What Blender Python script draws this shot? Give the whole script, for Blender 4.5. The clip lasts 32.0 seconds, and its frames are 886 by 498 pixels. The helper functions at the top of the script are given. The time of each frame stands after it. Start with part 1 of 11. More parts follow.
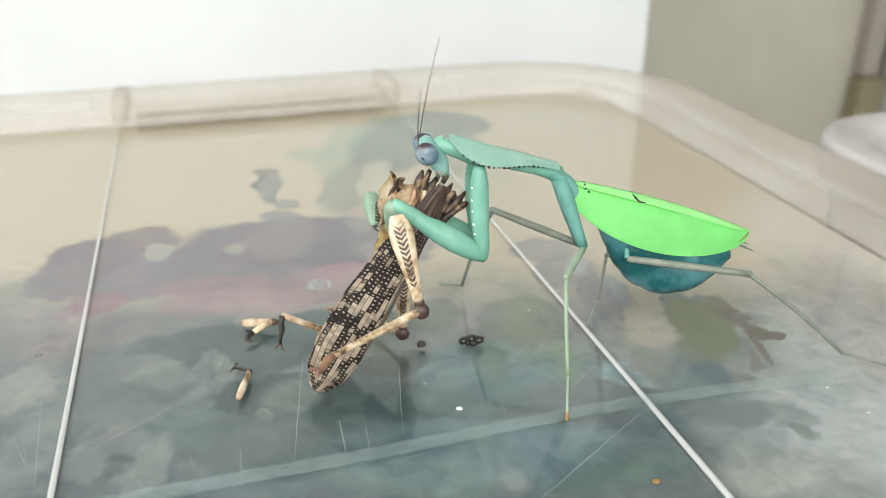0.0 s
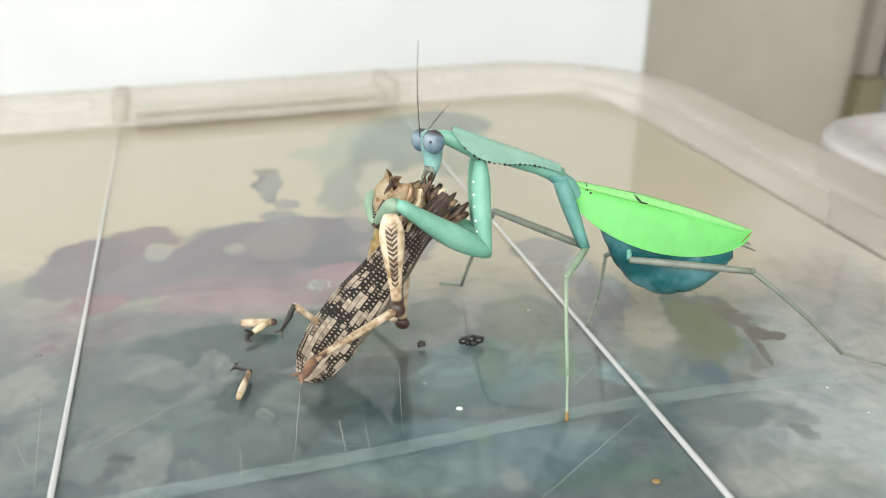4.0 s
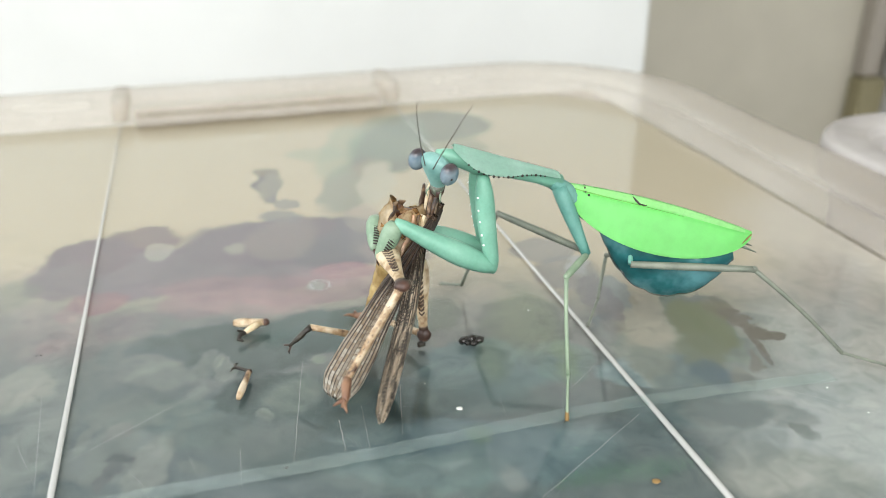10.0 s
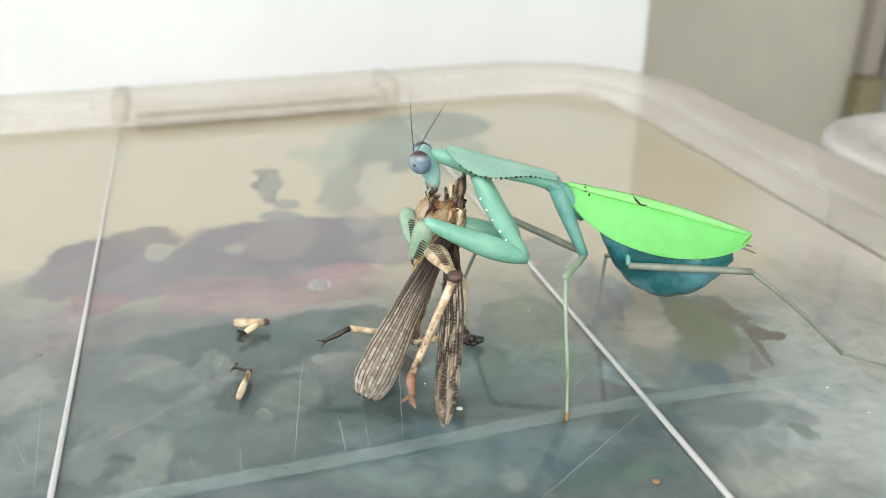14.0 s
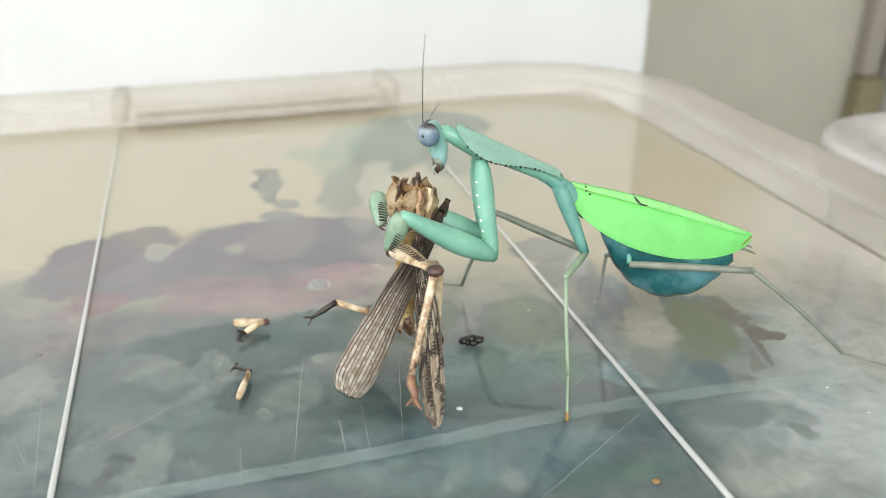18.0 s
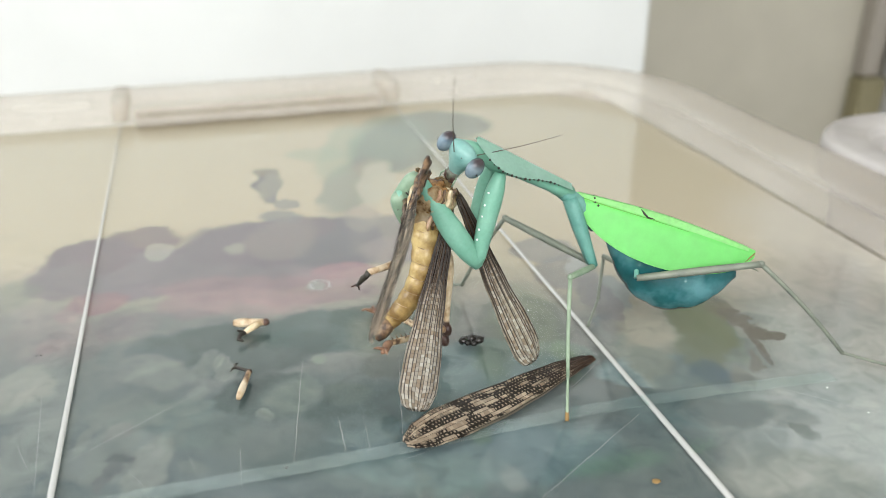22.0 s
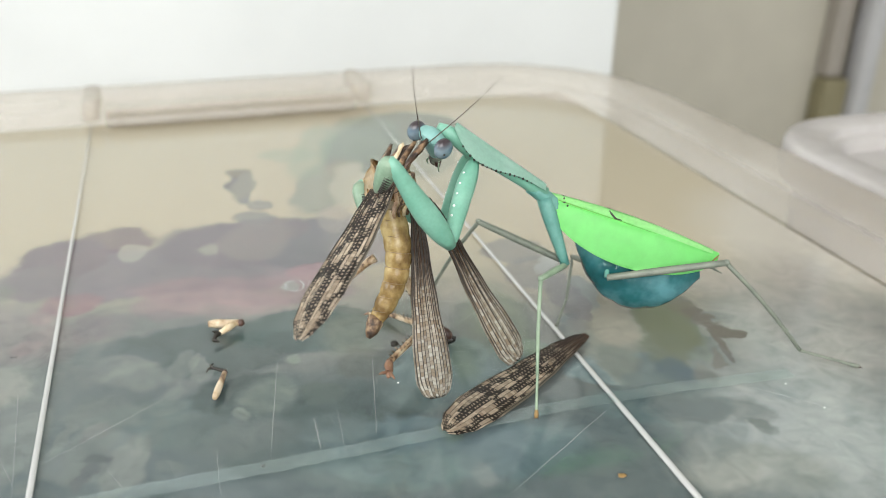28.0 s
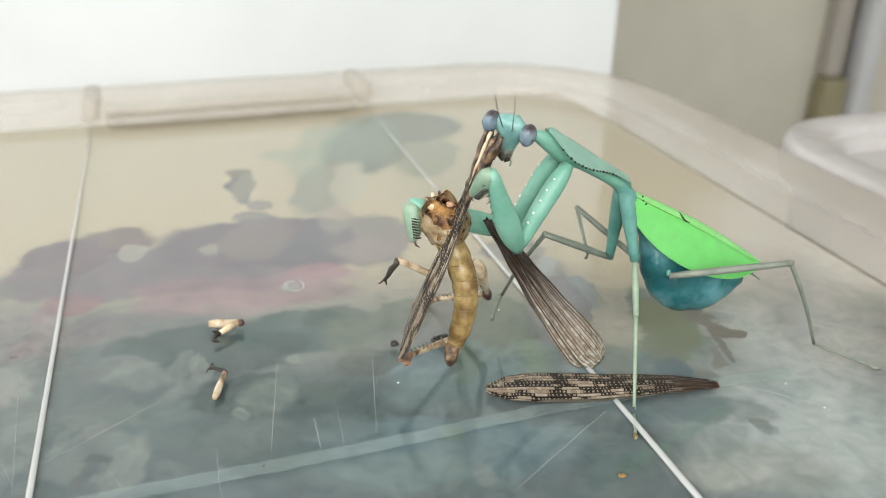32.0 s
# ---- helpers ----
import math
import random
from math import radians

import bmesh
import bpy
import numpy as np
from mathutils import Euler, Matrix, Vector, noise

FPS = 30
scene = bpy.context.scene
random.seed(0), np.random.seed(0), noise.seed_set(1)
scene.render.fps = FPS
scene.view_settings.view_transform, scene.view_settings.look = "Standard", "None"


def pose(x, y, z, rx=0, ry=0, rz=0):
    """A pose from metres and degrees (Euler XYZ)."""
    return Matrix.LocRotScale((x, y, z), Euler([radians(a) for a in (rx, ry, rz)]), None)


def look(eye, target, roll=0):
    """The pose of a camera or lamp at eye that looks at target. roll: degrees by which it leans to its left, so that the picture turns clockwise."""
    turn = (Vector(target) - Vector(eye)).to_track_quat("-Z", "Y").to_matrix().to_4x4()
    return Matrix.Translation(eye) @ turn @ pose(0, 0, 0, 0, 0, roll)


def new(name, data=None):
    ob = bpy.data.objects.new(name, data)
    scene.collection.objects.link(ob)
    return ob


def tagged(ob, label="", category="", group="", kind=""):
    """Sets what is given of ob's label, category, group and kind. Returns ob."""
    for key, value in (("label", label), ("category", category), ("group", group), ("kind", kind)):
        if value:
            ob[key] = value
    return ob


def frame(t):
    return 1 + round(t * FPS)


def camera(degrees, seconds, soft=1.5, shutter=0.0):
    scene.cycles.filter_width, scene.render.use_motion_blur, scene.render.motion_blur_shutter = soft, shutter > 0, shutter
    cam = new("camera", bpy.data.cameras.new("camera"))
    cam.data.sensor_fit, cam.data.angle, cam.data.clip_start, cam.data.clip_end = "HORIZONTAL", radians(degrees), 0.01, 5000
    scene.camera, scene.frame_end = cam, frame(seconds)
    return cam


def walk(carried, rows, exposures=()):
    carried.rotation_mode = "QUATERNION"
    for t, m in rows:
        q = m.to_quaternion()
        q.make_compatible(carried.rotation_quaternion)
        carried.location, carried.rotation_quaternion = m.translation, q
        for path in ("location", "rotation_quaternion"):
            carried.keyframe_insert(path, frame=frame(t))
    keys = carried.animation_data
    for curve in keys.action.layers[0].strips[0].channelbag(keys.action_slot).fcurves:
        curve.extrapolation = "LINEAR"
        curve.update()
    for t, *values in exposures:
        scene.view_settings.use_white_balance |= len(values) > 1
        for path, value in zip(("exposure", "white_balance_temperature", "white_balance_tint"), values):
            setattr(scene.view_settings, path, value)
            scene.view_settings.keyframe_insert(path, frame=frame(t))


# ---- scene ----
cam = camera(55.00, 32.0, soft=0.8)
cam.data.dof.use_dof, cam.data.dof.focus_distance, cam.data.dof.aperture_fstop = True, 0.178, 15.0
walk(cam, [
    (0, pose(0.00000, 0.00000, 0.10500, 64.730, -0.000, 0.000)),
    (25.5, pose(0.00000, 0.00000, 0.10500, 64.730, -0.000, 0.000)),
    (27.5, pose(-0.00046, -0.00346, 0.10784, 64.542, -0.784, -1.984)),
    (27.7, pose(-0.00046, -0.00346, 0.10784, 64.542, -0.784, -1.814)),
    (32, pose(-0.00046, -0.00346, 0.10784, 64.542, -0.784, -1.814)),
], exposures=[(0, 0.0), (25.5, 0.0), (27.7, -0.06), (32, -0.05)])

# ---- light ----
world = bpy.data.worlds.new("world")
scene.world = world
world.use_nodes = True
sky = world.node_tree.nodes.new("ShaderNodeTexSky")
sky.sky_type, sky.sun_disc, sky.sun_elevation, sky.sun_rotation = "NISHITA", False, radians(40), radians(200)
world.node_tree.links.new(sky.outputs[0], world.node_tree.nodes["Background"].inputs[0])
world.node_tree.nodes["Background"].inputs[1].default_value = 0.1

TURN = radians(16)
LID = Matrix.Rotation(TURN, 4, "Z")


def area_lamp(name, m, sx, sy, watts, colour):
    data = bpy.data.lights.new(name, "AREA")
    data.shape, data.size, data.size_y, data.energy, data.color = "RECTANGLE", sx, sy, watts, colour
    ob = new(name, data)
    ob.matrix_basis = m
    return ob


area_lamp("window_light", LID @ look((-0.35, -1.30, 0.95), (-0.1, 0.2, 0.0)), 1.9, 1.3, 46, (1.0, 0.985, 0.96))
area_lamp("side_window_light", LID @ look((-1.36, 0.05, 0.80), (0.0, 0.2, 0.0)), 1.0, 1.1, 19, (0.97, 0.99, 1.0))


# ---- materials ----
def material(name):
    m = bpy.data.materials.new(name)
    m.use_nodes = True
    nt = m.node_tree
    return m, nt, nt.nodes["Principled BSDF"]


def link(nt, a, b):
    nt.links.new(a, b)


def noise_node(nt, scale, detail=4.0, rough=0.55, distort=0.0):
    tc = nt.nodes.new("ShaderNodeTexCoord")
    n = nt.nodes.new("ShaderNodeTexNoise")
    n.inputs["Scale"].default_value, n.inputs["Detail"].default_value = scale, detail
    n.inputs["Roughness"].default_value, n.inputs["Distortion"].default_value = rough, distort
    link(nt, tc.outputs["Object"], n.inputs["Vector"])
    return n


def ramp(nt, src, stops):
    r = nt.nodes.new("ShaderNodeValToRGB")
    e = r.color_ramp.elements
    while len(e) < len(stops):
        e.new(0.5)
    for el, (p, c) in zip(e, stops):
        el.position, el.color = p, (*c, 1)
    link(nt, src, r.inputs[0])
    return r


def mixrgb(nt, fac, a, b, blend="MIX"):
    m = nt.nodes.new("ShaderNodeMix")
    m.data_type, m.blend_type = "RGBA", blend
    for sock, v in ((m.inputs[0], fac), (m.inputs[6], a), (m.inputs[7], b)):
        if hasattr(v, "links"):
            link(nt, v, sock)
        else:
            sock.default_value = v if not isinstance(v, tuple) else (*v, 1)
    return m.outputs[2]


def bump(nt, bsdf, src, strength, dist):
    b = nt.nodes.new("ShaderNodeBump")
    b.inputs["Strength"].default_value, b.inputs["Distance"].default_value = strength, dist
    link(nt, src, b.inputs["Height"])
    link(nt, b.outputs[0], bsdf.inputs["Normal"])


def mottled(name, stops, scale, rough=0.5, fine=None, bumpy=0.2, dist=0.0002, sss=0.0, spec=0.5):
    """Colour from a coarse and a fine noise, with fine relief."""
    m, nt, b = material(name)
    n1 = noise_node(nt, scale)
    n2 = noise_node(nt, fine or scale * 9, 6)
    col = ramp(nt, n1.outputs[0], stops).outputs[0]
    grain = ramp(nt, n2.outputs[0], [(0.3, (0.90, 0.90, 0.90)), (0.7, (1.0, 1.0, 1.0))]).outputs[0]
    link(nt, mixrgb(nt, 1.0, col, grain, "MULTIPLY"), b.inputs["Base Color"])
    b.inputs["Roughness"].default_value = rough
    b.inputs["Specular IOR Level"].default_value = spec
    if sss:
        b.inputs["Subsurface Weight"].default_value = sss
        b.inputs["Subsurface Radius"].default_value = (0.001, 0.001, 0.0008)
        b.inputs["Subsurface Scale"].default_value = 1.0
    bump(nt, b, n2.outputs[0], bumpy, dist)
    return m


WHITE_WALL = mottled("white_paint", [(0.3, (0.655, 0.675, 0.665)), (0.7, (0.685, 0.705, 0.695))], 3, 0.6, 9, 0.03, 0.0005)
GREY_WALL = mottled("grey_beige_plaster", [(0.3, (0.50, 0.475, 0.395)), (0.7, (0.55, 0.52, 0.435))], 2, 0.8, 12, 0.05, 0.0005)
WOOD = mottled("table_laminate", [(0.3, (0.66, 0.63, 0.56)), (0.7, (0.71, 0.68, 0.61))], 12, 0.45, 150, 0.05, 0.0003)
FLOOR = mottled("floor_tile", [(0.3, (0.42, 0.40, 0.36)), (0.7, (0.48, 0.46, 0.42))], 5, 0.4, 60, 0.1, 0.001)
BROWN = mottled("olive_brown_block", [(0.3, (0.22, 0.195, 0.11)), (0.7, (0.28, 0.25, 0.15))], 20, 0.7, 120)
PIPE_GREY = mottled("grey_metal_paint", [(0.3, (0.46, 0.46, 0.465)), (0.7, (0.52, 0.52, 0.525))], 10, 0.4, 90)
DARK_GAP = mottled("dark_groove", [(0.3, (0.11, 0.085, 0.055)), (0.7, (0.15, 0.115, 0.08))], 10, 0.7, 90)
CASING = mottled("grey_brown_casing", [(0.3, (0.33, 0.30, 0.26)), (0.7, (0.38, 0.345, 0.30))], 10, 0.6, 90)


def gloss_over(nt, below, rough, gloss, steep):
    """A clear gloss on top that strengthens towards grazing view."""
    shine = nt.nodes.new("ShaderNodeBsdfGlossy")
    shine.inputs["Roughness"].default_value = rough
    lw = nt.nodes.new("ShaderNodeLayerWeight")
    lw.inputs[0].default_value = 0.5
    pw = nt.nodes.new("ShaderNodeMath")
    pw.operation = "POWER"
    pw.inputs[1].default_value = steep
    link(nt, lw.outputs["Facing"], pw.inputs[0])
    fres = nt.nodes.new("ShaderNodeMapRange")
    fres.inputs[3].default_value, fres.inputs[4].default_value = 0.006, gloss
    link(nt, pw.outputs[0], fres.inputs[0])
    mix = nt.nodes.new("ShaderNodeMixShader")
    link(nt, fres.outputs[0], mix.inputs[0])
    link(nt, below, mix.inputs[1])
    link(nt, shine.outputs[0], mix.inputs[2])
    link(nt, mix.outputs[0], nt.nodes["Material Output"].inputs["Surface"])


def plastic(name, tint, solid, rough, gloss=0.75, steep=2.5):
    """Translucent storage-box plastic: partly clear, partly milky, glossy on top."""
    m, nt, b = material(name)
    n = noise_node(nt, 28, 3)
    clear = nt.nodes.new("ShaderNodeBsdfTransparent")
    clear.inputs[0].default_value = (*tint, 1)
    b.inputs["Base Color"].default_value = (*[0.78 * c for c in tint], 1)
    b.inputs["Roughness"].default_value = 0.5
    b.inputs["Specular IOR Level"].default_value = 0.0
    milk = nt.nodes.new("ShaderNodeMapRange")
    milk.inputs[1].default_value, milk.inputs[2].default_value = 0.3, 0.7
    milk.inputs[3].default_value, milk.inputs[4].default_value = solid * 0.8, solid * 1.2
    link(nt, n.outputs[0], milk.inputs[0])
    mix1 = nt.nodes.new("ShaderNodeMixShader")
    link(nt, milk.outputs[0], mix1.inputs[0])
    link(nt, clear.outputs[0], mix1.inputs[1])
    link(nt, b.outputs[0], mix1.inputs[2])
    gloss_over(nt, mix1.outputs[0], rough, gloss, steep)
    return m


LID_SHEET = plastic("clear_lid_plastic", (0.99, 1.0, 0.99), 0.0, 0.05, 0.03, 4.0)
LID_RIM = plastic("milky_rim_plastic", (0.885, 0.855, 0.805), 0.26, 0.16, 0.28)
RIB = plastic("white_rib_plastic", (0.95, 0.95, 0.93), 0.45, 0.2, 0.5)
MILKY = plastic("milky_plastic", (0.78, 0.75, 0.73), 0.55, 0.22, 0.30)
SCRATCH = plastic("scratched_plastic", (1.0, 1.0, 1.0), 0.15, 0.3)
TAPE = plastic("clear_tape", (0.95, 1.0, 0.99), 0.10, 0.15, 0.55)

MINT = mottled("mint_cuticle", [(0.3, (0.145, 0.365, 0.262)), (0.7, (0.225, 0.465, 0.350))], 160, 0.42, 1500, 0.15, 0.0001)
MINT_PALE = mottled("pale_mint_cuticle", [(0.3, (0.40, 0.66, 0.54)), (0.7, (0.52, 0.76, 0.65))], 160, 0.42, 1500, 0.15, 0.0001)
FACE = mottled("blue_green_face", [(0.3, (0.12, 0.29, 0.26)), (0.7, (0.28, 0.49, 0.45))], 160, 0.4, 1500, 0.15, 0.0001)
MOUTH = mottled("stained_mouthparts", [(0.35, (0.05, 0.04, 0.03)), (0.55, (0.15, 0.17, 0.13)), (0.7, (0.24, 0.34, 0.29))], 420, 0.4, 2200, 0.3, 0.0002)
FEELER = mottled("brown_feeler", [(0.3, (0.06, 0.04, 0.03)), (0.7, (0.12, 0.08, 0.06))], 300, 0.5, 2000)
TEAL_SIDE = mottled("teal_thorax", [(0.3, (0.075, 0.235, 0.20)), (0.7, (0.145, 0.34, 0.285))], 200, 0.45, 1500, 0.2, 0.0001)
ABDOMEN_TEAL = mottled("teal_abdomen", [(0.38, (0.006, 0.058, 0.064)), (0.52, (0.016, 0.105, 0.112)), (0.66, (0.075, 0.215, 0.235))], 85, 0.16, 500, 0.12, 0.0001)
TEGMEN = mottled("bright_green_wing", [(0.3, (0.26, 0.86, 0.23)), (0.7, (0.30, 0.90, 0.27))], 90, 0.45, 260, 0.03, 0.00004)
TEGMEN_PALE = mottled("pale_green_wing", [(0.3, (0.40, 0.88, 0.32)), (0.7, (0.48, 0.93, 0.40))], 90, 0.5, 1200, 0.05, 0.00004)
VEIN_BROWN = mottled("wing_crease", [(0.3, (0.14, 0.46, 0.07)), (0.7, (0.20, 0.58, 0.10))], 300, 0.6, 1500)
DARK_MARK = mottled("dark_marking", [(0.3, (0.015, 0.012, 0.01)), (0.7, (0.035, 0.03, 0.02))], 500, 0.5, 2500)
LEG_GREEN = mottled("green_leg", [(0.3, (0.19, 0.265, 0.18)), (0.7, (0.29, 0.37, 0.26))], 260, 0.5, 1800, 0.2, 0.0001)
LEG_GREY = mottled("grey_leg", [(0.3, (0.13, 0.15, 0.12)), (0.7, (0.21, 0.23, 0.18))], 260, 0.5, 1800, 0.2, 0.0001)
FOOT_TAN = mottled("tan_foot", [(0.3, (0.22, 0.13, 0.04)), (0.7, (0.32, 0.20, 0.07))], 300, 0.6, 1800)
TIBIA = mottled("olive_green_foreleg_tip", [(0.3, (0.14, 0.25, 0.165)), (0.7, (0.27, 0.37, 0.26))], 180, 0.4, 1500, 0.15, 0.0001)
WHITE_SPOT = mottled("white_spot", [(0.3, (0.75, 0.78, 0.74)), (0.7, (0.82, 0.84, 0.80))], 300, 0.4, 1500)
CREAM = mottled("cream_cuticle", [(0.36, (0.075, 0.040, 0.022)), (0.43, (0.34, 0.225, 0.125)), (0.52, (0.52, 0.405, 0.265)), (0.66, (0.66, 0.56, 0.41))], 360, 0.42, 2200, 0.5, 0.0003)
SHELL = mottled("torn_cream_shell", [(0.32, (0.14, 0.07, 0.03)), (0.39, (0.46, 0.30, 0.15)), (0.47, (0.60, 0.45, 0.26)), (0.64, (0.72, 0.60, 0.41))], 330, 0.25, 1800, 0.5, 0.0003)
OCHRE = mottled("ochre_abdomen", [(0.34, (0.16, 0.095, 0.03)), (0.50, (0.32, 0.215, 0.08)), (0.66, (0.52, 0.39, 0.17))], 230, 0.22, 1700, 0.35, 0.0002)
FLESH = mottled("torn_flesh", [(0.38, (0.055, 0.018, 0.006)), (0.65, (0.45, 0.24, 0.08))], 420, 0.2, 2400, 0.7, 0.0005)
GRISTLE = mottled("pinkish_gristle", [(0.35, (0.42, 0.22, 0.12)), (0.65, (0.66, 0.46, 0.32))], 500, 0.3, 2400, 0.6, 0.0003)
BAND = mottled("brown_segment_band", [(0.35, (0.14, 0.08, 0.03)), (0.65, (0.34, 0.22, 0.10))], 500, 0.4, 2400)
KNEE = mottled("dark_brown_knee", [(0.3, (0.02, 0.012, 0.010)), (0.7, (0.10, 0.05, 0.035))], 400, 0.4, 2200)
RED_FOOT = mottled("reddish_foot", [(0.3, (0.15, 0.07, 0.04)), (0.7, (0.28, 0.155, 0.09))], 400, 0.5, 2200)
BARK = mottled("streaky_brown", [(0.38, (0.035, 0.02, 0.012)), (0.50, (0.13, 0.075, 0.04)), (0.62, (0.34, 0.23, 0.13))], 520, 0.45, 2600, 0.5, 0.0002)
WET_BLACK = mottled("glossy_black", [(0.3, (0.010, 0.009, 0.008)), (0.7, (0.03, 0.026, 0.022))], 500, 0.12, 2500)
WING_ROOT = mottled("dark_brown_wing_root", [(0.36, (0.015, 0.009, 0.006)), (0.50, (0.065, 0.034, 0.018)), (0.66, (0.26, 0.16, 0.085))], 520, 0.4, 2600, 0.5, 0.0002)
VEIN = mottled("dark_vein", [(0.3, (0.02, 0.015, 0.01)), (0.7, (0.05, 0.035, 0.025))], 400, 0.5, 2200)


def math_node(nt, op, a, b=None):
    n = nt.nodes.new("ShaderNodeMath")
    n.operation = op
    for sock, v in zip(n.inputs, (a, b)):
        if v is None:
            continue
        if hasattr(v, "links"):
            link(nt, v, sock)
        else:
            sock.default_value = v
    return n.outputs[0]


def wing_material(name, tan, pale, spots, root, root_end, clear, across, along, cluster, cut):
    """Membrane ruled into small cells by long and cross veins; in clusters the veins thicken to a dark net."""
    m, nt, b = material(name)
    at = nt.nodes.new("ShaderNodeAttribute")
    at.attribute_name = "wing"
    sep = nt.nodes.new("ShaderNodeSeparateXYZ")
    link(nt, at.outputs["Vector"], sep.inputs[0])
    f, v = sep.outputs[0], sep.outputs[1]
    wob = noise_node(nt, 260, 2).outputs[0]
    row = math_node(nt, "MULTIPLY", math_node(nt, "DIVIDE", math_node(nt, "SUBTRACT", v, 0.04), 0.92), across)
    row_id = math_node(nt, "FLOOR", row)
    stagger = math_node(nt, "MULTIPLY", math_node(nt, "SINE", math_node(nt, "MULTIPLY", row_id, 12.9)), 0.5)
    step = math_node(nt, "ADD", math_node(nt, "MULTIPLY", f, along), math_node(nt, "ADD", stagger, math_node(nt, "MULTIPLY", wob, 2.6)))
    step_id = math_node(nt, "FLOOR", step)

    def gap(value):
        return math_node(nt, "SUBTRACT", 0.5, math_node(nt, "ABSOLUTE", math_node(nt, "SUBTRACT", math_node(nt, "FRACT", value), 0.5)))

    du, dv = gap(step), gap(row)
    cell = nt.nodes.new("ShaderNodeCombineXYZ")
    link(nt, math_node(nt, "DIVIDE", step_id, along), cell.inputs[0])
    link(nt, math_node(nt, "DIVIDE", row_id, across), cell.inputs[1])
    mp = nt.nodes.new("ShaderNodeMapping")
    mp.inputs["Scale"].default_value = cluster
    link(nt, cell.outputs[0], mp.inputs["Vector"])
    cn = nt.nodes.new("ShaderNodeTexNoise")
    cn.inputs["Scale"].default_value, cn.inputs["Detail"].default_value = 1.0, 1.5
    link(nt, mp.outputs[0], cn.inputs["Vector"])
    dense = math_node(nt, "ADD", cn.outputs[0], math_node(nt, "MULTIPLY", math_node(nt, "SUBTRACT", 0.5, f), 0.12))
    group = map_range(nt, dense, cut - 0.02, cut + 0.02)
    wn = nt.nodes.new("ShaderNodeTexWhiteNoise")
    wn.noise_dimensions = "2D"
    link(nt, cell.outputs[0], wn.inputs["Vector"])
    lines = math_node(nt, "MINIMUM", du, math_node(nt, "MULTIPLY", dv, 1.15))
    rough_edge = math_node(nt, "MULTIPLY", math_node(nt, "SUBTRACT", noise_node(nt, 1500, 2).outputs[0], 0.5), 0.30)
    lines = math_node(nt, "ADD", lines, rough_edge)
    net = math_node(nt, "MULTIPLY", group, map_range(nt, lines, 0.36, 0.26))
    thin = math_node(nt, "MAXIMUM", math_node(nt, "MULTIPLY", map_range(nt, dv, 0.12, 0.04), 0.90 if clear else 0.25),
                     math_node(nt, "MULTIPLY", map_range(nt, du, 0.12, 0.04), 0.50 if clear else 0.12))
    full = math_node(nt, "MULTIPLY", group, math_node(nt, "MULTIPLY", math_node(nt, "GREATER_THAN", wn.outputs["Value"], 0.84), map_range(nt, rough_edge, 0.06, -0.01)))
    dark = math_node(nt, "MAXIMUM", math_node(nt, "MAXIMUM", net, thin), full)
    col = mixrgb(nt, wn.outputs["Value"], tan, pale)
    stripe = math_node(nt, "MULTIPLY", math_node(nt, "FRACT", math_node(nt, "MULTIPLY", math_node(nt, "SINE", math_node(nt, "MULTIPLY", row_id, 7.3)), 43.7)), 0.40 if clear else 0.15)
    col = mixrgb(nt, stripe, col, tuple(0.42 * c for c in tan))
    col = mixrgb(nt, dark, col, spots)
    if not clear:
        margin = math_node(nt, "MULTIPLY", map_range(nt, v, 0.90, 0.93), map_range(nt, f, 0.80, 0.70))
        col = mixrgb(nt, margin, col, (0.20, 0.175, 0.13))
    streaks = nt.nodes.new("ShaderNodeTexNoise")
    streaks.inputs["Scale"].default_value, streaks.inputs["Detail"].default_value = 1.0, 3.0
    sm = nt.nodes.new("ShaderNodeMapping")
    sm.inputs["Scale"].default_value = (5, 26, 1)
    link(nt, at.outputs["Vector"], sm.inputs["Vector"])
    link(nt, sm.outputs[0], streaks.inputs["Vector"])
    streak = ramp(nt, streaks.outputs[0], [(0.40, root), (0.54, tuple(2.8 * c for c in root)), (0.68, tan)]).outputs[0]
    base = map_range(nt, math_node(nt, "ADD", f, math_node(nt, "MULTIPLY", math_node(nt, "SUBTRACT", streaks.outputs[0], 0.5), 0.7)), root_end, root_end * 0.4)
    col = mixrgb(nt, base, col, streak)
    link(nt, col, b.inputs["Base Color"])
    b.inputs["Roughness"].default_value = 0.16 if clear else 0.34
    pillow = math_node(nt, "ADD", math_node(nt, "MULTIPLY", lines, 1.0), math_node(nt, "MULTIPLY", wn.outputs["Value"], 0.5 if clear else 0.1))
    bump(nt, b, pillow, 0.8 if clear else 0.35, 0.0003 if clear else 0.0001)
    if clear:
        out = nt.nodes["Material Output"]
        tr = nt.nodes.new("ShaderNodeBsdfTransparent")
        mx = nt.nodes.new("ShaderNodeMixShader")
        op = nt.nodes.new("ShaderNodeMapRange")
        op.inputs[3].default_value, op.inputs[4].default_value = 1 - clear, 1.0
        link(nt, math_node(nt, "MAXIMUM", dark, math_node(nt, "MULTIPLY", base, 0.9)), op.inputs[0])
        link(nt, op.outputs[0], mx.inputs[0])
        link(nt, tr.outputs[0], mx.inputs[1])
        link(nt, b.outputs[0], mx.inputs[2])
        link(nt, mx.outputs[0], out.inputs["Surface"])
    return m


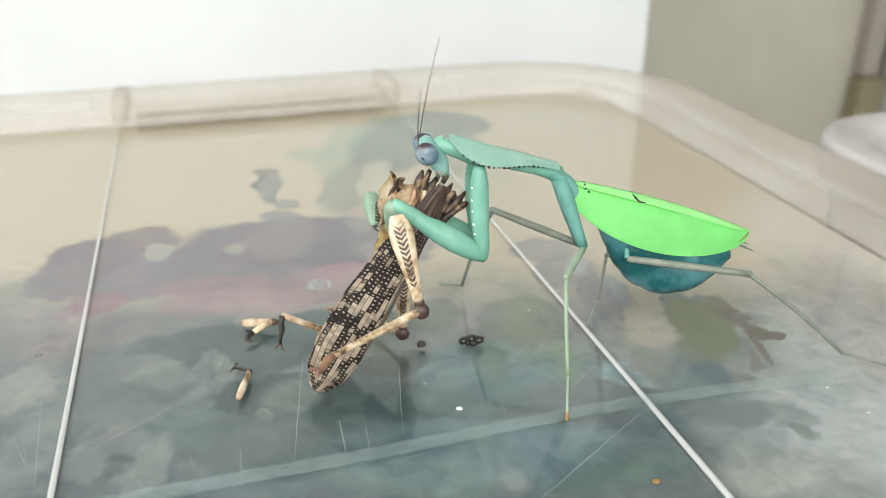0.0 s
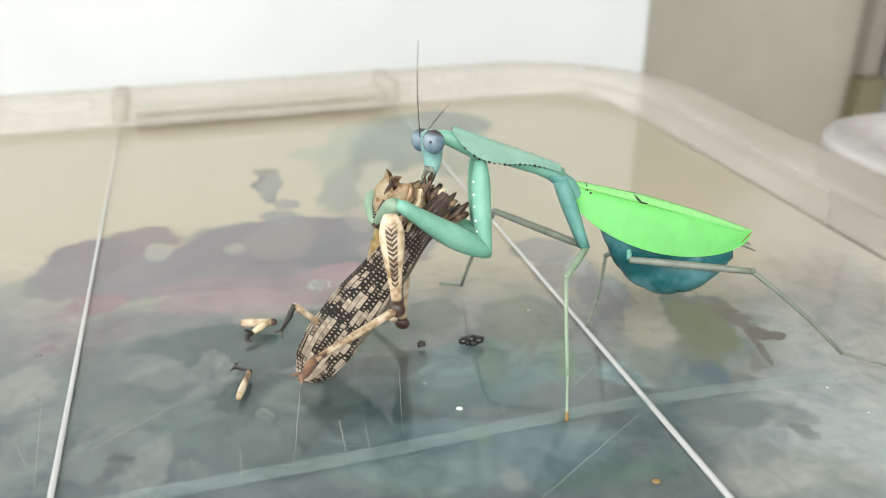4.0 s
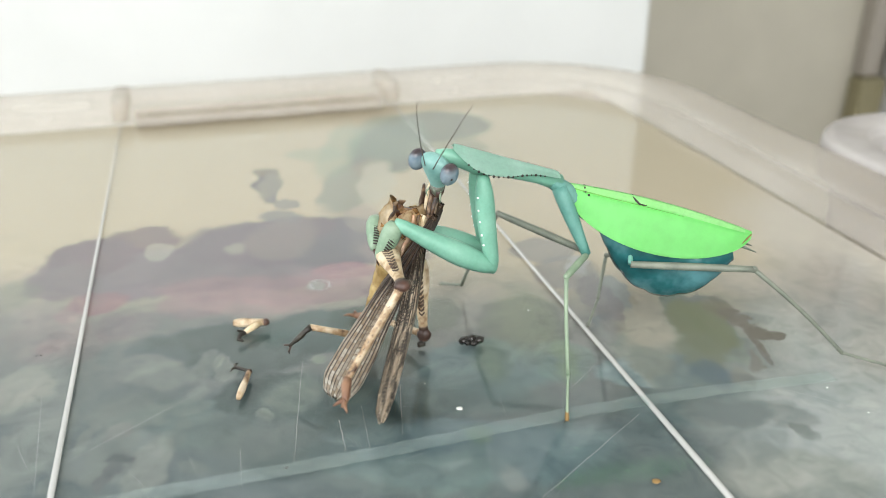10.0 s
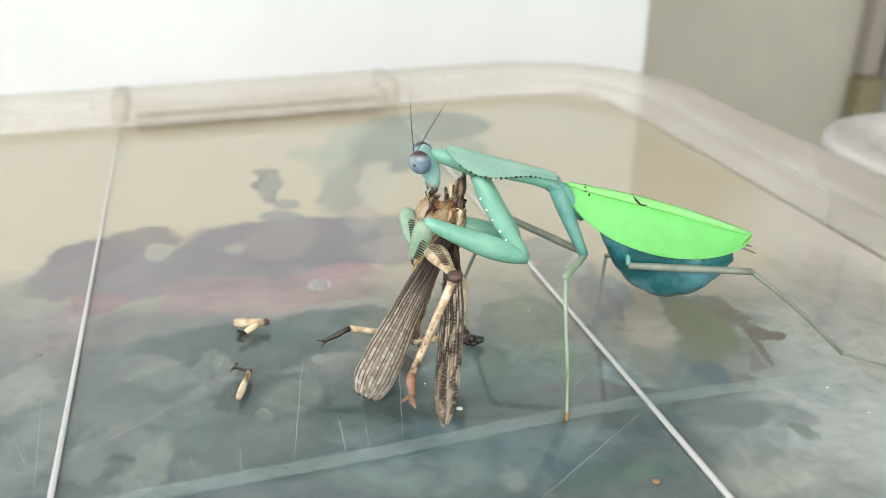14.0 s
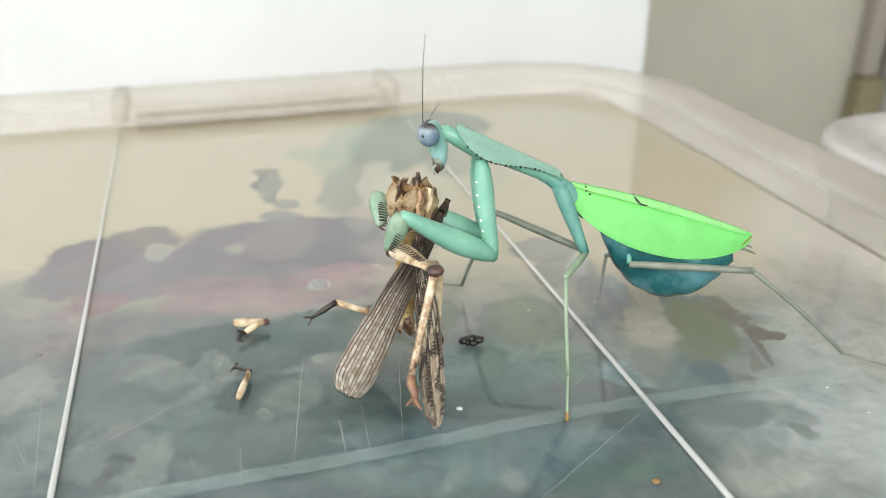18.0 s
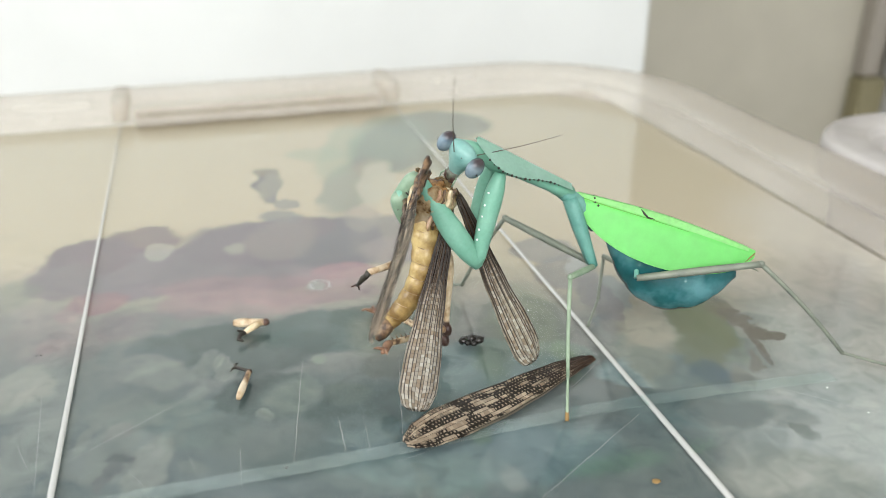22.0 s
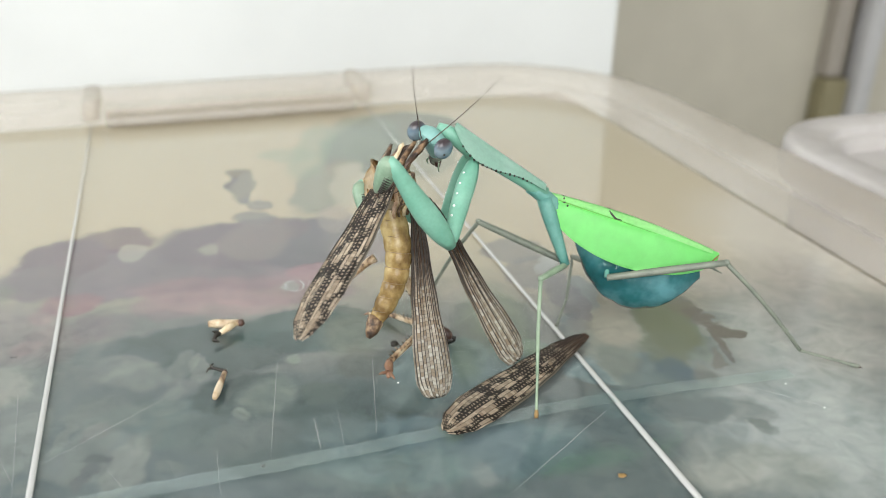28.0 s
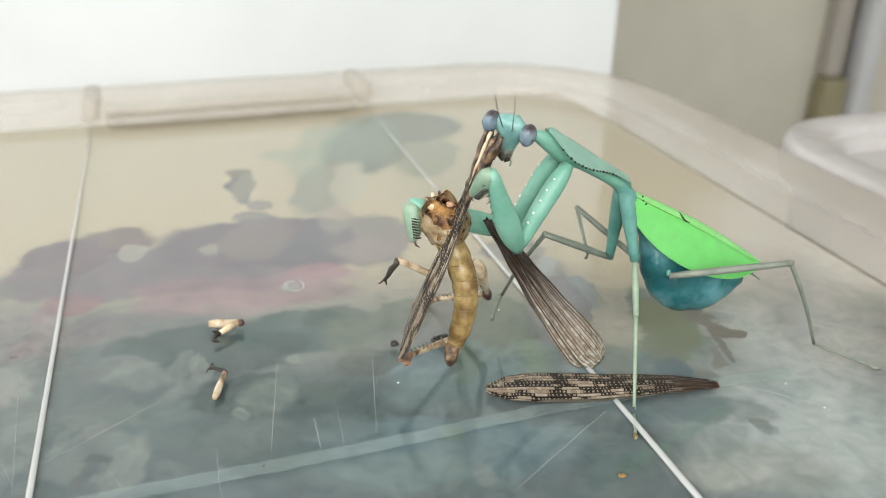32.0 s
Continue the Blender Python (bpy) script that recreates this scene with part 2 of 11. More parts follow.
def map_range(nt, src, a, b, c=0.0, d=1.0):
    n = nt.nodes.new("ShaderNodeMapRange")
    n.interpolation_type = "SMOOTHSTEP"
    for i, v in enumerate((a, b, c, d)):
        n.inputs[i + 1].default_value = v
    link(nt, src, n.inputs[0])
    return n.outputs[0]


FOREWING = wing_material("spotted_forewing", (0.43, 0.33, 0.235), (0.74, 0.64, 0.50), (0.013, 0.008, 0.005), (0.032, 0.015, 0.009), 0.30, 0.0, 9, 58, (12, 4.2, 1), 0.465)
HINDWING = wing_material("smoky_hindwing", (0.50, 0.38, 0.265), (0.90, 0.83, 0.70), (0.012, 0.008, 0.006), (0.036, 0.019, 0.011), 0.70, 0.44, 10, 52, (5, 9, 1), 0.85)


def femur_material():
    """Cream jumping leg with a brown herringbone field on its flat sides and a dark end."""
    m, nt, b = material("herringbone_femur")
    tc = nt.nodes.new("ShaderNodeTexCoord")
    sep = nt.nodes.new("ShaderNodeSeparateXYZ")
    link(nt, tc.outputs["Object"], sep.inputs[0])
    x, z = math_node(nt, "MULTIPLY", sep.outputs[0], 1000), math_node(nt, "ABSOLUTE", math_node(nt, "MULTIPLY", sep.outputs[1], 1000))
    wob = noise_node(nt, 420, 3).outputs[0]
    grain = ramp(nt, wob, [(0.34, (0.30, 0.19, 0.10)), (0.48, (0.54, 0.42, 0.27)), (0.66, (0.68, 0.58, 0.42))]).outputs[0]
    skew = math_node(nt, "ADD", math_node(nt, "ADD", math_node(nt, "MULTIPLY", x, 0.95), math_node(nt, "MULTIPLY", z, 0.8)), math_node(nt, "MULTIPLY", wob, 0.8))
    bar = map_range(nt, math_node(nt, "ABSOLUTE", math_node(nt, "SUBTRACT", math_node(nt, "FRACT", skew), 0.5)), 0.17, 0.29)
    rim = math_node(nt, "SUBTRACT", 1.32, math_node(nt, "MULTIPLY", x, 0.052))
    field = math_node(nt, "MULTIPLY", map_range(nt, math_node(nt, "SUBTRACT", z, rim), 0.08, -0.10), map_range(nt, x, 1.0, 3.0))
    field = math_node(nt, "MULTIPLY", field, map_range(nt, x, 15.5, 13.5))
    col = mixrgb(nt, math_node(nt, "MULTIPLY", field, math_node(nt, "ADD", math_node(nt, "MULTIPLY", bar, 0.72), 0.22)), grain, (0.040, 0.021, 0.012))
    tip = map_range(nt, math_node(nt, "ADD", x, math_node(nt, "MULTIPLY", wob, 2.0)), 17.8, 18.8)
    col = mixrgb(nt, tip, col, (0.055, 0.030, 0.020))
    link(nt, col, b.inputs["Base Color"])
    b.inputs["Roughness"].default_value = 0.42
    bump(nt, b, math_node(nt, "SUBTRACT", wob, math_node(nt, "MULTIPLY", math_node(nt, "MULTIPLY", bar, field), 0.4)), 0.5, 0.0002)
    return m


FEMUR = femur_material()


def eye_material():
    """Blue-grey faceted eye that darkens to brown on its crown."""
    m, nt, b = material("blue_grey_eye")
    tc = nt.nodes.new("ShaderNodeTexCoord")
    sep = nt.nodes.new("ShaderNodeSeparateXYZ")
    link(nt, tc.outputs["Object"], sep.inputs[0])
    x, z = math_node(nt, "MULTIPLY", sep.outputs[0], 1000), math_node(nt, "MULTIPLY", sep.outputs[2], 1000)
    wob = noise_node(nt, 240, 3).outputs[0]
    body = ramp(nt, wob, [(0.32, (0.060, 0.095, 0.135)), (0.5, (0.115, 0.175, 0.225)), (0.7, (0.22, 0.275, 0.305))]).outputs[0]
    high = math_node(nt, "ADD", math_node(nt, "SUBTRACT", z, math_node(nt, "MULTIPLY", x, 0.55)), math_node(nt, "MULTIPLY", wob, 1.6))
    link(nt, mixrgb(nt, map_range(nt, high, 2.4, 4.1), body, (0.050, 0.038, 0.042)), b.inputs["Base Color"])
    b.inputs["Roughness"].default_value = 0.22
    bump(nt, b, noise_node(nt, 2500, 1).outputs[0], 0.1, 0.00005)
    return m


EYE = eye_material()


# ---- mesh helpers ----
def part(name, bm, mat, parent=None, label="", smooth=True):
    me = bpy.data.meshes.new(name)
    bmesh.ops.recalc_face_normals(bm, faces=bm.faces)
    if smooth:
        for f in bm.faces:
            f.smooth = True
    bm.to_mesh(me)
    bm.free()
    me.materials.append(mat)
    ob = new(name, me)
    if parent:
        ob.parent = parent
    return tagged(ob, label) if label else ob


def tube(pts, radii, seg=10, flat=1.0, bm=None, close=True):
    """Loft of rings along a line; a radius is one number or (across, up)."""
    bm = bm or bmesh.new()
    pts = [Vector(p) for p in pts]
    rings, side = [], None
    for i, p in enumerate(pts):
        d = (pts[min(i + 1, len(pts) - 1)] - pts[max(i - 1, 0)]).normalized()
        if side is None:
            ref = Vector((0, 0, 1)) if abs(d.z) < 0.9 else Vector((1, 0, 0))
            side = ref.cross(d).normalized()
        side = (side - side.dot(d) * d).normalized()
        up = d.cross(side)
        r = radii[i]
        ra, rb = r if isinstance(r, tuple) else (r, r * flat)
        rings.append([bm.verts.new(p + side * ra * math.cos(a) + up * rb * math.sin(a)) for a in (2 * math.pi * k / seg for k in range(seg))])
    for a, b in zip(rings, rings[1:]):
        for k in range(seg):
            bm.faces.new((a[k], a[(k + 1) % seg], b[(k + 1) % seg], b[k]))
    if close:
        bm.faces.new(rings[0][::-1])
        bm.faces.new(rings[-1])
    return bm


def ball(c, r, seg=12, bm=None):
    bm = bm or bmesh.new()
    m = Matrix.Translation(c) @ Matrix.Diagonal((*(r if isinstance(r, tuple) else (r, r, r)), 1))
    bmesh.ops.create_uvsphere(bm, u_segments=seg, v_segments=max(6, seg // 2), radius=1, matrix=m)
    return bm


def slab(x0, x1, y0, y1, z0, z1, bevel=0.0, bm=None):
    bm = bm or bmesh.new()
    m = Matrix.LocRotScale(((x0 + x1) / 2, (y0 + y1) / 2, (z0 + z1) / 2), None, (x1 - x0, y1 - y0, z1 - z0))
    geo = bmesh.ops.create_cube(bm, size=1, matrix=m)
    if bevel:
        edges = {e for v in geo["verts"] for e in v.link_edges}
        bmesh.ops.bevel(bm, geom=list(edges), offset=bevel, segments=2, affect="EDGES", profile=0.5)
    return bm


def plate(grid, thick, bm=None):
    """A thin curved sheet from a grid of points, given thickness."""
    bm = bm or bmesh.new()
    vs = [[bm.verts.new(p) for p in row] for row in grid]
    fs = [bm.faces.new((vs[i][j], vs[i + 1][j], vs[i + 1][j + 1], vs[i][j + 1])) for i in range(len(vs) - 1) for j in range(len(vs[0]) - 1)]
    bmesh.ops.solidify(bm, geom=fs, thickness=thick)
    return bm


def placed(ob, m):
    ob.matrix_basis = m
    return ob


mm = 0.001

# ---- room ----
def wall(name, bm, mat, label):
    return tagged(placed(part(name, bm, mat, None, "", False), LID), label, "", "", "structure")


wall("wall_north", slab(-1.5, 1.5, 1.0, 1.1, -0.95, 1.85), GREY_WALL, "plain grey-beige painted wall behind the boxes")
wall("wall_east", slab(1.4, 1.5, -1.5, 1.0, -0.95, 1.85), WHITE_WALL, "plain white painted wall")
bmw = slab(-1.5, -1.4, -1.5, -0.45, -0.95, 1.85)
slab(-1.5, -1.4, 0.55, 1.0, -0.95, 1.85, 0, bmw)
slab(-1.5, -1.4, -0.45, 0.55, -0.95, 0.25, 0, bmw)
slab(-1.5, -1.4, -0.45, 0.55, 1.35, 1.85, 0, bmw)
wall("wall_west", bmw, WHITE_WALL, "white painted wall with a window opening")
bmw = slab(-1.4, -1.3, -1.5, -1.4, -0.95, 1.85)
slab(0.6, 1.4, -1.5, -1.4, -0.95, 1.85, 0, bmw)
slab(-1.3, 0.6, -1.5, -1.4, -0.95, 0.3, 0, bmw)
slab(-1.3, 0.6, -1.5, -1.4, 1.6, 1.85, 0, bmw)
wall("wall_south", bmw, WHITE_WALL, "white painted wall with a window opening")
wall("floor", slab(-1.5, 1.5, -1.5, 1.1, -1.05, -0.95), FLOOR, "pale grey tiled floor")
wall("ceiling", slab(-1.5, 1.5, -1.5, 1.1, 1.85, 1.95), WHITE_WALL, "white ceiling")

panel = tagged(placed(part("white_board", slab(-1.0, 0.2933, 0.52, 0.545, -0.60, 0.75, 0.003), WHITE_WALL, None, "", False), LID),
               "smooth white painted upright board", "board")
block = tagged(placed(part("wooden_block", slab(0.888, 0.929, 0.966, 0.998, -0.30, -0.189, 0.005), BROWN, None, "", False), LID),
               "small olive-brown block against the wall", "block")
jamb = tagged(placed(new("door_jamb"), LID @ pose(0.909, 0.985, -0.186)), "grey-brown upright door jamb with a dark groove", "door jamb")
part("casing", slab(-0.018, 0.008, -0.012, 0.014, 0.0, 1.98, 0.003), CASING, jamb, "", False)
part("groove_strip", slab(0.009, 0.017, -0.004, 0.014, 0.0, 1.98, 0.001), DARK_GAP, jamb, "dark groove", False)
post = tagged(placed(part("upright_post", slab(0.931, 0.962, 0.95, 0.99, -0.90, 1.80, 0.012), PIPE_GREY, None, "", False), LID),
              "smooth pale grey painted upright post", "post")

table = tagged(placed(new("table"), LID @ pose(0.1, 0.1, -0.95)), "pale cream laminate table under the storage boxes", "table")
part("tabletop", slab(-0.6, 0.6, -0.5, 0.34, 0.755, 0.785, 0.004), WOOD, table, "", False)
for sx in (-0.55, 0.55):
    for sy in (-0.45, 0.29):
        part("leg", slab(sx - 0.025, sx + 0.025, sy - 0.025, sy + 0.025, 0.0, 0.755, 0.003), WOOD, table, "", False)


# ---- storage boxes ----
def rounded(u0, u1, v0, v1, r, n=10):
    pts = []
    for cx, cy, a0 in ((u1 - r, v1 - r, 0), (u0 + r, v1 - r, 90), (u0 + r, v0 + r, 180), (u1 - r, v0 + r, 270)):
        pts += [(cx + r * math.cos(radians(a0 + 90 * k / n)), cy + r * math.sin(radians(a0 + 90 * k / n))) for k in range(n + 1)]
    return pts


def swept(u0, u1, v0, v1, r, profile):
    """Profile of (outward, up) swept round a rounded rectangle."""
    bm = bmesh.new()
    loops = [[bm.verts.new((x, y, z)) for x, y in rounded(u0 - o, u1 + o, v0 - o, v1 + o, r + o)] for o, z in profile]
    for a, b in zip(loops, loops[1:]):
        for k in range(len(a)):
            bm.faces.new((a[k], a[(k + 1) % len(a)], b[(k + 1) % len(b)], b[k]))
    return bm


def rounded_sheet(u0, u1, v0, v1, r, z, thick):
    bm = bmesh.new()
    rim = rounded(u0, u1, v0, v1, r)
    top = [bm.verts.new((x, y, z)) for x, y in rim]
    low = [bm.verts.new((x, y, z - thick)) for x, y in rim]
    bm.faces.new(top)
    bm.faces.new(low[::-1])
    for k in range(len(rim)):
        q = (k + 1) % len(rim)
        bm.faces.new((top[k], low[k], low[q], top[q]))
    return bm


U0, U1, V0, V1, RAD = -0.131, 0.180, -0.06, 0.369, 0.045
box = tagged(placed(new("storage_box"), LID @ pose(0, 0, -0.165)), "clear plastic storage box with a milky raised lid rim", "storage box")
up = 0.165
lid = part("lid", rounded_sheet(U0, U1, V0, V1, RAD, up, 0.0005), LID_SHEET, box, "clear glossy scratched plastic lid", False)
lid.visible_shadow = False
RIM = [(0.0, 0.0), (0.0014, 0.0022), (0.0026, 0.0040), (0.0040, 0.0046), (0.0078, 0.0048), (0.0092, 0.0052), (0.0104, 0.0072), (0.0118, 0.0079), (0.0270, 0.0084), (0.0300, 0.0082), (0.0320, 0.0072), (0.0328, 0.0050), (0.0330, -0.0060)]
part("rim", swept(U0, U1, V0, V1, RAD, [(o, z + up) for o, z in RIM]), LID_RIM, box, "milky raised rim")
part("body", swept(U0, U1, V0, V1, RAD, [(0.026, up - 0.004), (0.024, up - 0.03), (0.012, 0.006), (0.006, 0.001), (-0.02, 0.0)]), LID_RIM, box, "milky box wall")


def rib(name, u, v0, v1, w, h, mat, label=""):
    pts = [(u, v0 + (v1 - v0) * k / 14, up + h * 0.25) for k in range(15)]
    return part(name, tube(pts, [(w * (1 - 0.75 * (k / 14) ** 1.2), h * (1 - 0.8 * (k / 14) ** 1.5)) for k in range(15)], 8), mat, box, label)


rib("rib", -0.0347, V0 + 0.01, V1 - 0.002, 0.0009, 0.0005, RIB, "raised white rib")
rib("rib", 0.0818, V0 + 0.01, V1 - 0.002, 0.00095, 0.0006, RIB, "raised white rib")
for u in (-0.0347, 0.0818):
    part("rim_notch", slab(u - 0.0032, u + 0.0032, V1 - 0.001, V1 + 0.030, up + 0.001, up + 0.0092, 0.0012), LID_RIM, box)
# inner ledge of the rim between the two ribs
ledge = bmesh.new()
for z0, z1, v in ((0.0, 0.0034, -0.0088), (0.0034, 0.0068, -0.0042)):
    slab(-0.0285, 0.0765, V1 + v, V1 + 0.006, up + z0 + 0.0002, up + z1, 0.001, ledge)
part("rim_ledge", ledge, LID_RIM, box, "raised inner ledge of the rim", False)


def tape_edge(u, side):
    mid = 0.1286 + 0.0016 * math.exp(-((u - 0.068) / 0.03) ** 2) - 0.0018 * max(0.0, (u - 0.1) / 0.025)
    return mid + side * (0.00185 + 0.00018 * math.sin(u * 900 + side) + 0.0001 * math.sin(u * 2700 + 2 * side))


part("tape", plate([[Vector((-0.12 + 0.245 * i / 90, tape_edge(-0.12 + 0.245 * i / 90, q), up + 0.0005)) for q in (-1, -0.3, 0.4, 1)] for i in range(91)], 0.0002), TAPE, box, "strip of clear tape", False)


def scratch(a, b, w):
    d = Vector((b[0] - a[0], b[1] - a[1], 0))
    n = Vector((-d.y, d.x, 0)).normalized() * w
    pts = [Vector((a[0], a[1], up + 0.0002)) + d * k / 10 + n * 0.4 * math.sin(k * 1.7) for k in range(11)]
    part("scratch", tube(pts, [0.6 * w * (0.3 + 0.7 * math.sin(math.pi * (k + 0.4) / 10.8)) for k in range(11)], 5, 0.4), SCRATCH, box)


scratch((0.0144, 0.1654), (0.0082, 0.1303), 0.00012)
scratch((0.0353, 0.1594), (0.0299, 0.1333), 0.00012)
scratch((-0.0069, 0.1600), (-0.0332, 0.1422), 0.00010)
scratch((0.0778, 0.1263), (0.0497, 0.1088), 0.00014)
scratch((0.0186, 0.1413), (0.0182, 0.1312), 0.00020)
scratch((0.1072, 0.1306), (0.1256, 0.1126), 0.00012)
scratch((-0.0013, 0.1368), (-0.0017, 0.1236), 0.00012)
scratch((0.0681, 0.1385), (0.0788, 0.1469), 0.00010)
scratch((0.0239, 0.1448), (0.0225, 0.1265), 0.00008)
scratch((-0.0403, 0.1674), (-0.0376, 0.1341), 0.00008)
scratch((-0.0428, 0.1505), (-0.0378, 0.1370), 0.00007)
scratch((-0.0214, 0.1366), (-0.0174, 0.1284), 0.00007)
scratch((0.0530, 0.1428), (0.0512, 0.1291), 0.00006)
scratch((0.0873, 0.1330), (0.0966, 0.1325), 0.00009)
scratch((0.1205, 0.1350), (0.1230, 0.1227), 0.00008)
scratch((0.0266, 0.1254), (0.0337, 0.1268), 0.00006)
scratch((-0.0112, 0.1397), (-0.0091, 0.1307), 0.00006)

# dried drop mark
part("drop_ring", tube([(0.0238 + 0.0025 * math.cos(a), 0.2009 + 0.0029 * math.sin(a), up + 0.0002) for a in (2 * math.pi * k / 28 for k in range(29))], [0.00022 + 0.00010 * math.sin(k) for k in range(29)], 5, 0.4), SCRATCH, box, "pale dried ring mark")

neighbour = tagged(placed(new("storage_box"), LID @ pose(0.0, 0.0, -0.165)), "second milky plastic storage box beside the first", "storage box")
part("lid", rounded_sheet(0.238, 0.50, -0.1, 0.251, 0.018, up, 0.0012), MILKY, neighbour, "", False)
part("rim", swept(0.238, 0.50, -0.1, 0.251, 0.018, [(o * 0.72, z + up) for o, z in RIM]), MILKY, neighbour)
part("body", swept(0.238, 0.50, -0.1, 0.251, 0.018, [(0.018, up - 0.004), (0.016, up - 0.03), (0.010, 0.006), (-0.02, 0.0)]), MILKY, neighbour)

# printed liner seen through the lid
def liner_material():
    m, nt, b = material("printed_liner")
    geo = nt.nodes.new("ShaderNodeTexCoord")
    flat = nt.nodes.new("ShaderNodeVectorMath")
    flat.operation = "SCALE"
    flat.inputs["Scale"].default_value = 1.0315
    link(nt, geo.outputs["Object"], flat.inputs[0])
    warp = nt.nodes.new("ShaderNodeTexNoise")
    warp.inputs["Scale"].default_value, warp.inputs["Detail"].default_value = 75, 5
    link(nt, flat.outputs[0], warp.inputs["Vector"])
    shift = nt.nodes.new("ShaderNodeVectorMath")
    shift.operation = "MULTIPLY_ADD"
    shift.inputs[1].default_value, shift.inputs[2].default_value = (0.009, 0.010, 0), (-0.0059, -0.0068, 0)
    link(nt, warp.outputs["Color"], shift.inputs[0])
    where = nt.nodes.new("ShaderNodeVectorMath")
    link(nt, flat.outputs[0], where.inputs[0])
    ragged = nt.nodes.new("ShaderNodeTexNoise")
    ragged.inputs["Scale"].default_value, ragged.inputs["Detail"].default_value = 320, 3
    link(nt, flat.outputs[0], ragged.inputs["Vector"])
    fine = nt.nodes.new("ShaderNodeVectorMath")
    fine.operation = "MULTIPLY_ADD"
    fine.inputs[1].default_value = (0.0028, 0.0036, 0)
    link(nt, ragged.outputs["Color"], fine.inputs[0])
    link(nt, shift.outputs[0], fine.inputs[2])
    link(nt, fine.outputs[0], where.inputs[1])
    sep = nt.nodes.new("ShaderNodeSeparateXYZ")
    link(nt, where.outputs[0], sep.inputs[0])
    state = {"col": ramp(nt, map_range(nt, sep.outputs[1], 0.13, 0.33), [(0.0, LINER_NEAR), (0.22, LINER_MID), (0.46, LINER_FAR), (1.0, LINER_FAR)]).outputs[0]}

    def blotch(x, y, rx, ry, colour, strength, soft=0.10):
        d = nt.nodes.new("ShaderNodeVectorMath")
        d.operation = "SUBTRACT"
        link(nt, where.outputs[0], d.inputs[0])
        d.inputs[1].default_value = (x, y, 0)
        k = nt.nodes.new("ShaderNodeVectorMath")
        k.operation = "MULTIPLY"
        link(nt, d.outputs[0], k.inputs[0])
        k.inputs[1].default_value = (1 / rx, 1 / ry, 0)
        n = nt.nodes.new("ShaderNodeVectorMath")
        n.operation = "LENGTH"
        link(nt, k.outputs[0], n.inputs[0])
        f = map_range(nt, n.outputs["Value"], 1.04 + soft, 0.94 - soft, 0.0, strength)
        state["col"] = mixrgb(nt, f, state["col"], colour)

    blotch(-0.0872, 0.2155, 0.0281, 0.0164, (0.182, 0.151, 0.167), 1.00)
    blotch(-0.0593, 0.2198, 0.0310, 0.0162, (0.182, 0.154, 0.167), 1.00)
    blotch(-0.0926, 0.2374, 0.0125, 0.0100, (0.131, 0.093, 0.111), 0.80)
    blotch(-0.1029, 0.2255, 0.0125, 0.0153, (0.162, 0.126, 0.139), 1.00)
    blotch(-0.1055, 0.2093, 0.0094, 0.0119, (0.168, 0.143, 0.152), 0.90)
    blotch(-0.0541, 0.2353, 0.0258, 0.0164, (0.158, 0.131, 0.146), 1.00)
    blotch(-0.0317, 0.2353, 0.0138, 0.0206, (0.151, 0.137, 0.151), 1.00)
    blotch(-0.0471, 0.2460, 0.0125, 0.0097, (0.160, 0.130, 0.144), 0.90)
    blotch(-0.0469, 0.2053, 0.0308, 0.0085, (0.229, 0.159, 0.171), 0.72)
    blotch(-0.0280, 0.2169, 0.0089, 0.0065, (0.286, 0.156, 0.174), 0.72)
    blotch(-0.0661, 0.1964, 0.0089, 0.0067, (0.201, 0.153, 0.162), 0.64)
    blotch(-0.0912, 0.1979, 0.0082, 0.0068, (0.214, 0.129, 0.140), 0.72)
    blotch(-0.0903, 0.1767, 0.0085, 0.0104, (0.159, 0.130, 0.136), 0.37)
    blotch(-0.0821, 0.1847, 0.0043, 0.0083, (0.136, 0.104, 0.116), 0.39)
    blotch(-0.0637, 0.2888, 0.0045, 0.0127, (0.109, 0.103, 0.110), 0.90)
    blotch(-0.0596, 0.2750, 0.0027, 0.0085, (0.156, 0.148, 0.151), 0.90)
    blotch(-0.0532, 0.2662, 0.0050, 0.0050, (0.164, 0.159, 0.161), 0.80)
    blotch(-0.0523, 0.2550, 0.0074, 0.0056, (0.182, 0.170, 0.174), 0.80)
    blotch(-0.0213, 0.3259, 0.0170, 0.0300, (0.112, 0.134, 0.119), 0.80)
    blotch(-0.0034, 0.3566, 0.0245, 0.0216, (0.098, 0.117, 0.102), 0.75)
    blotch(-0.0340, 0.2831, 0.0090, 0.0252, (0.167, 0.176, 0.154), 0.70)
    blotch(-0.0273, 0.3008, 0.0059, 0.0136, (0.246, 0.212, 0.171), 0.80)
    blotch(0.0036, 0.3203, 0.0134, 0.0277, (0.148, 0.158, 0.128), 0.60)
    blotch(-0.0690, 0.1861, 0.0157, 0.0079, (0.092, 0.112, 0.117), 0.44)
    blotch(-0.0520, 0.1741, 0.0230, 0.0114, (0.069, 0.086, 0.086), 0.90)
    blotch(-0.0715, 0.1716, 0.0107, 0.0062, (0.106, 0.125, 0.126), 0.44)
    blotch(-0.0259, 0.1833, 0.0197, 0.0110, (0.059, 0.090, 0.088), 0.80)
    blotch(-0.0537, 0.1454, 0.0154, 0.0097, (0.110, 0.136, 0.136), 0.90)
    blotch(-0.0390, 0.1555, 0.0112, 0.0085, (0.048, 0.066, 0.067), 0.80)
    blotch(-0.0163, 0.1513, 0.0183, 0.0144, (0.047, 0.068, 0.069), 0.90, 0.5)
    blotch(-0.0206, 0.1577, 0.0050, 0.0048, (0.077, 0.097, 0.088), 0.60)
    blotch(0.0100, 0.1668, 0.0170, 0.0119, (0.124, 0.171, 0.177), 0.80)
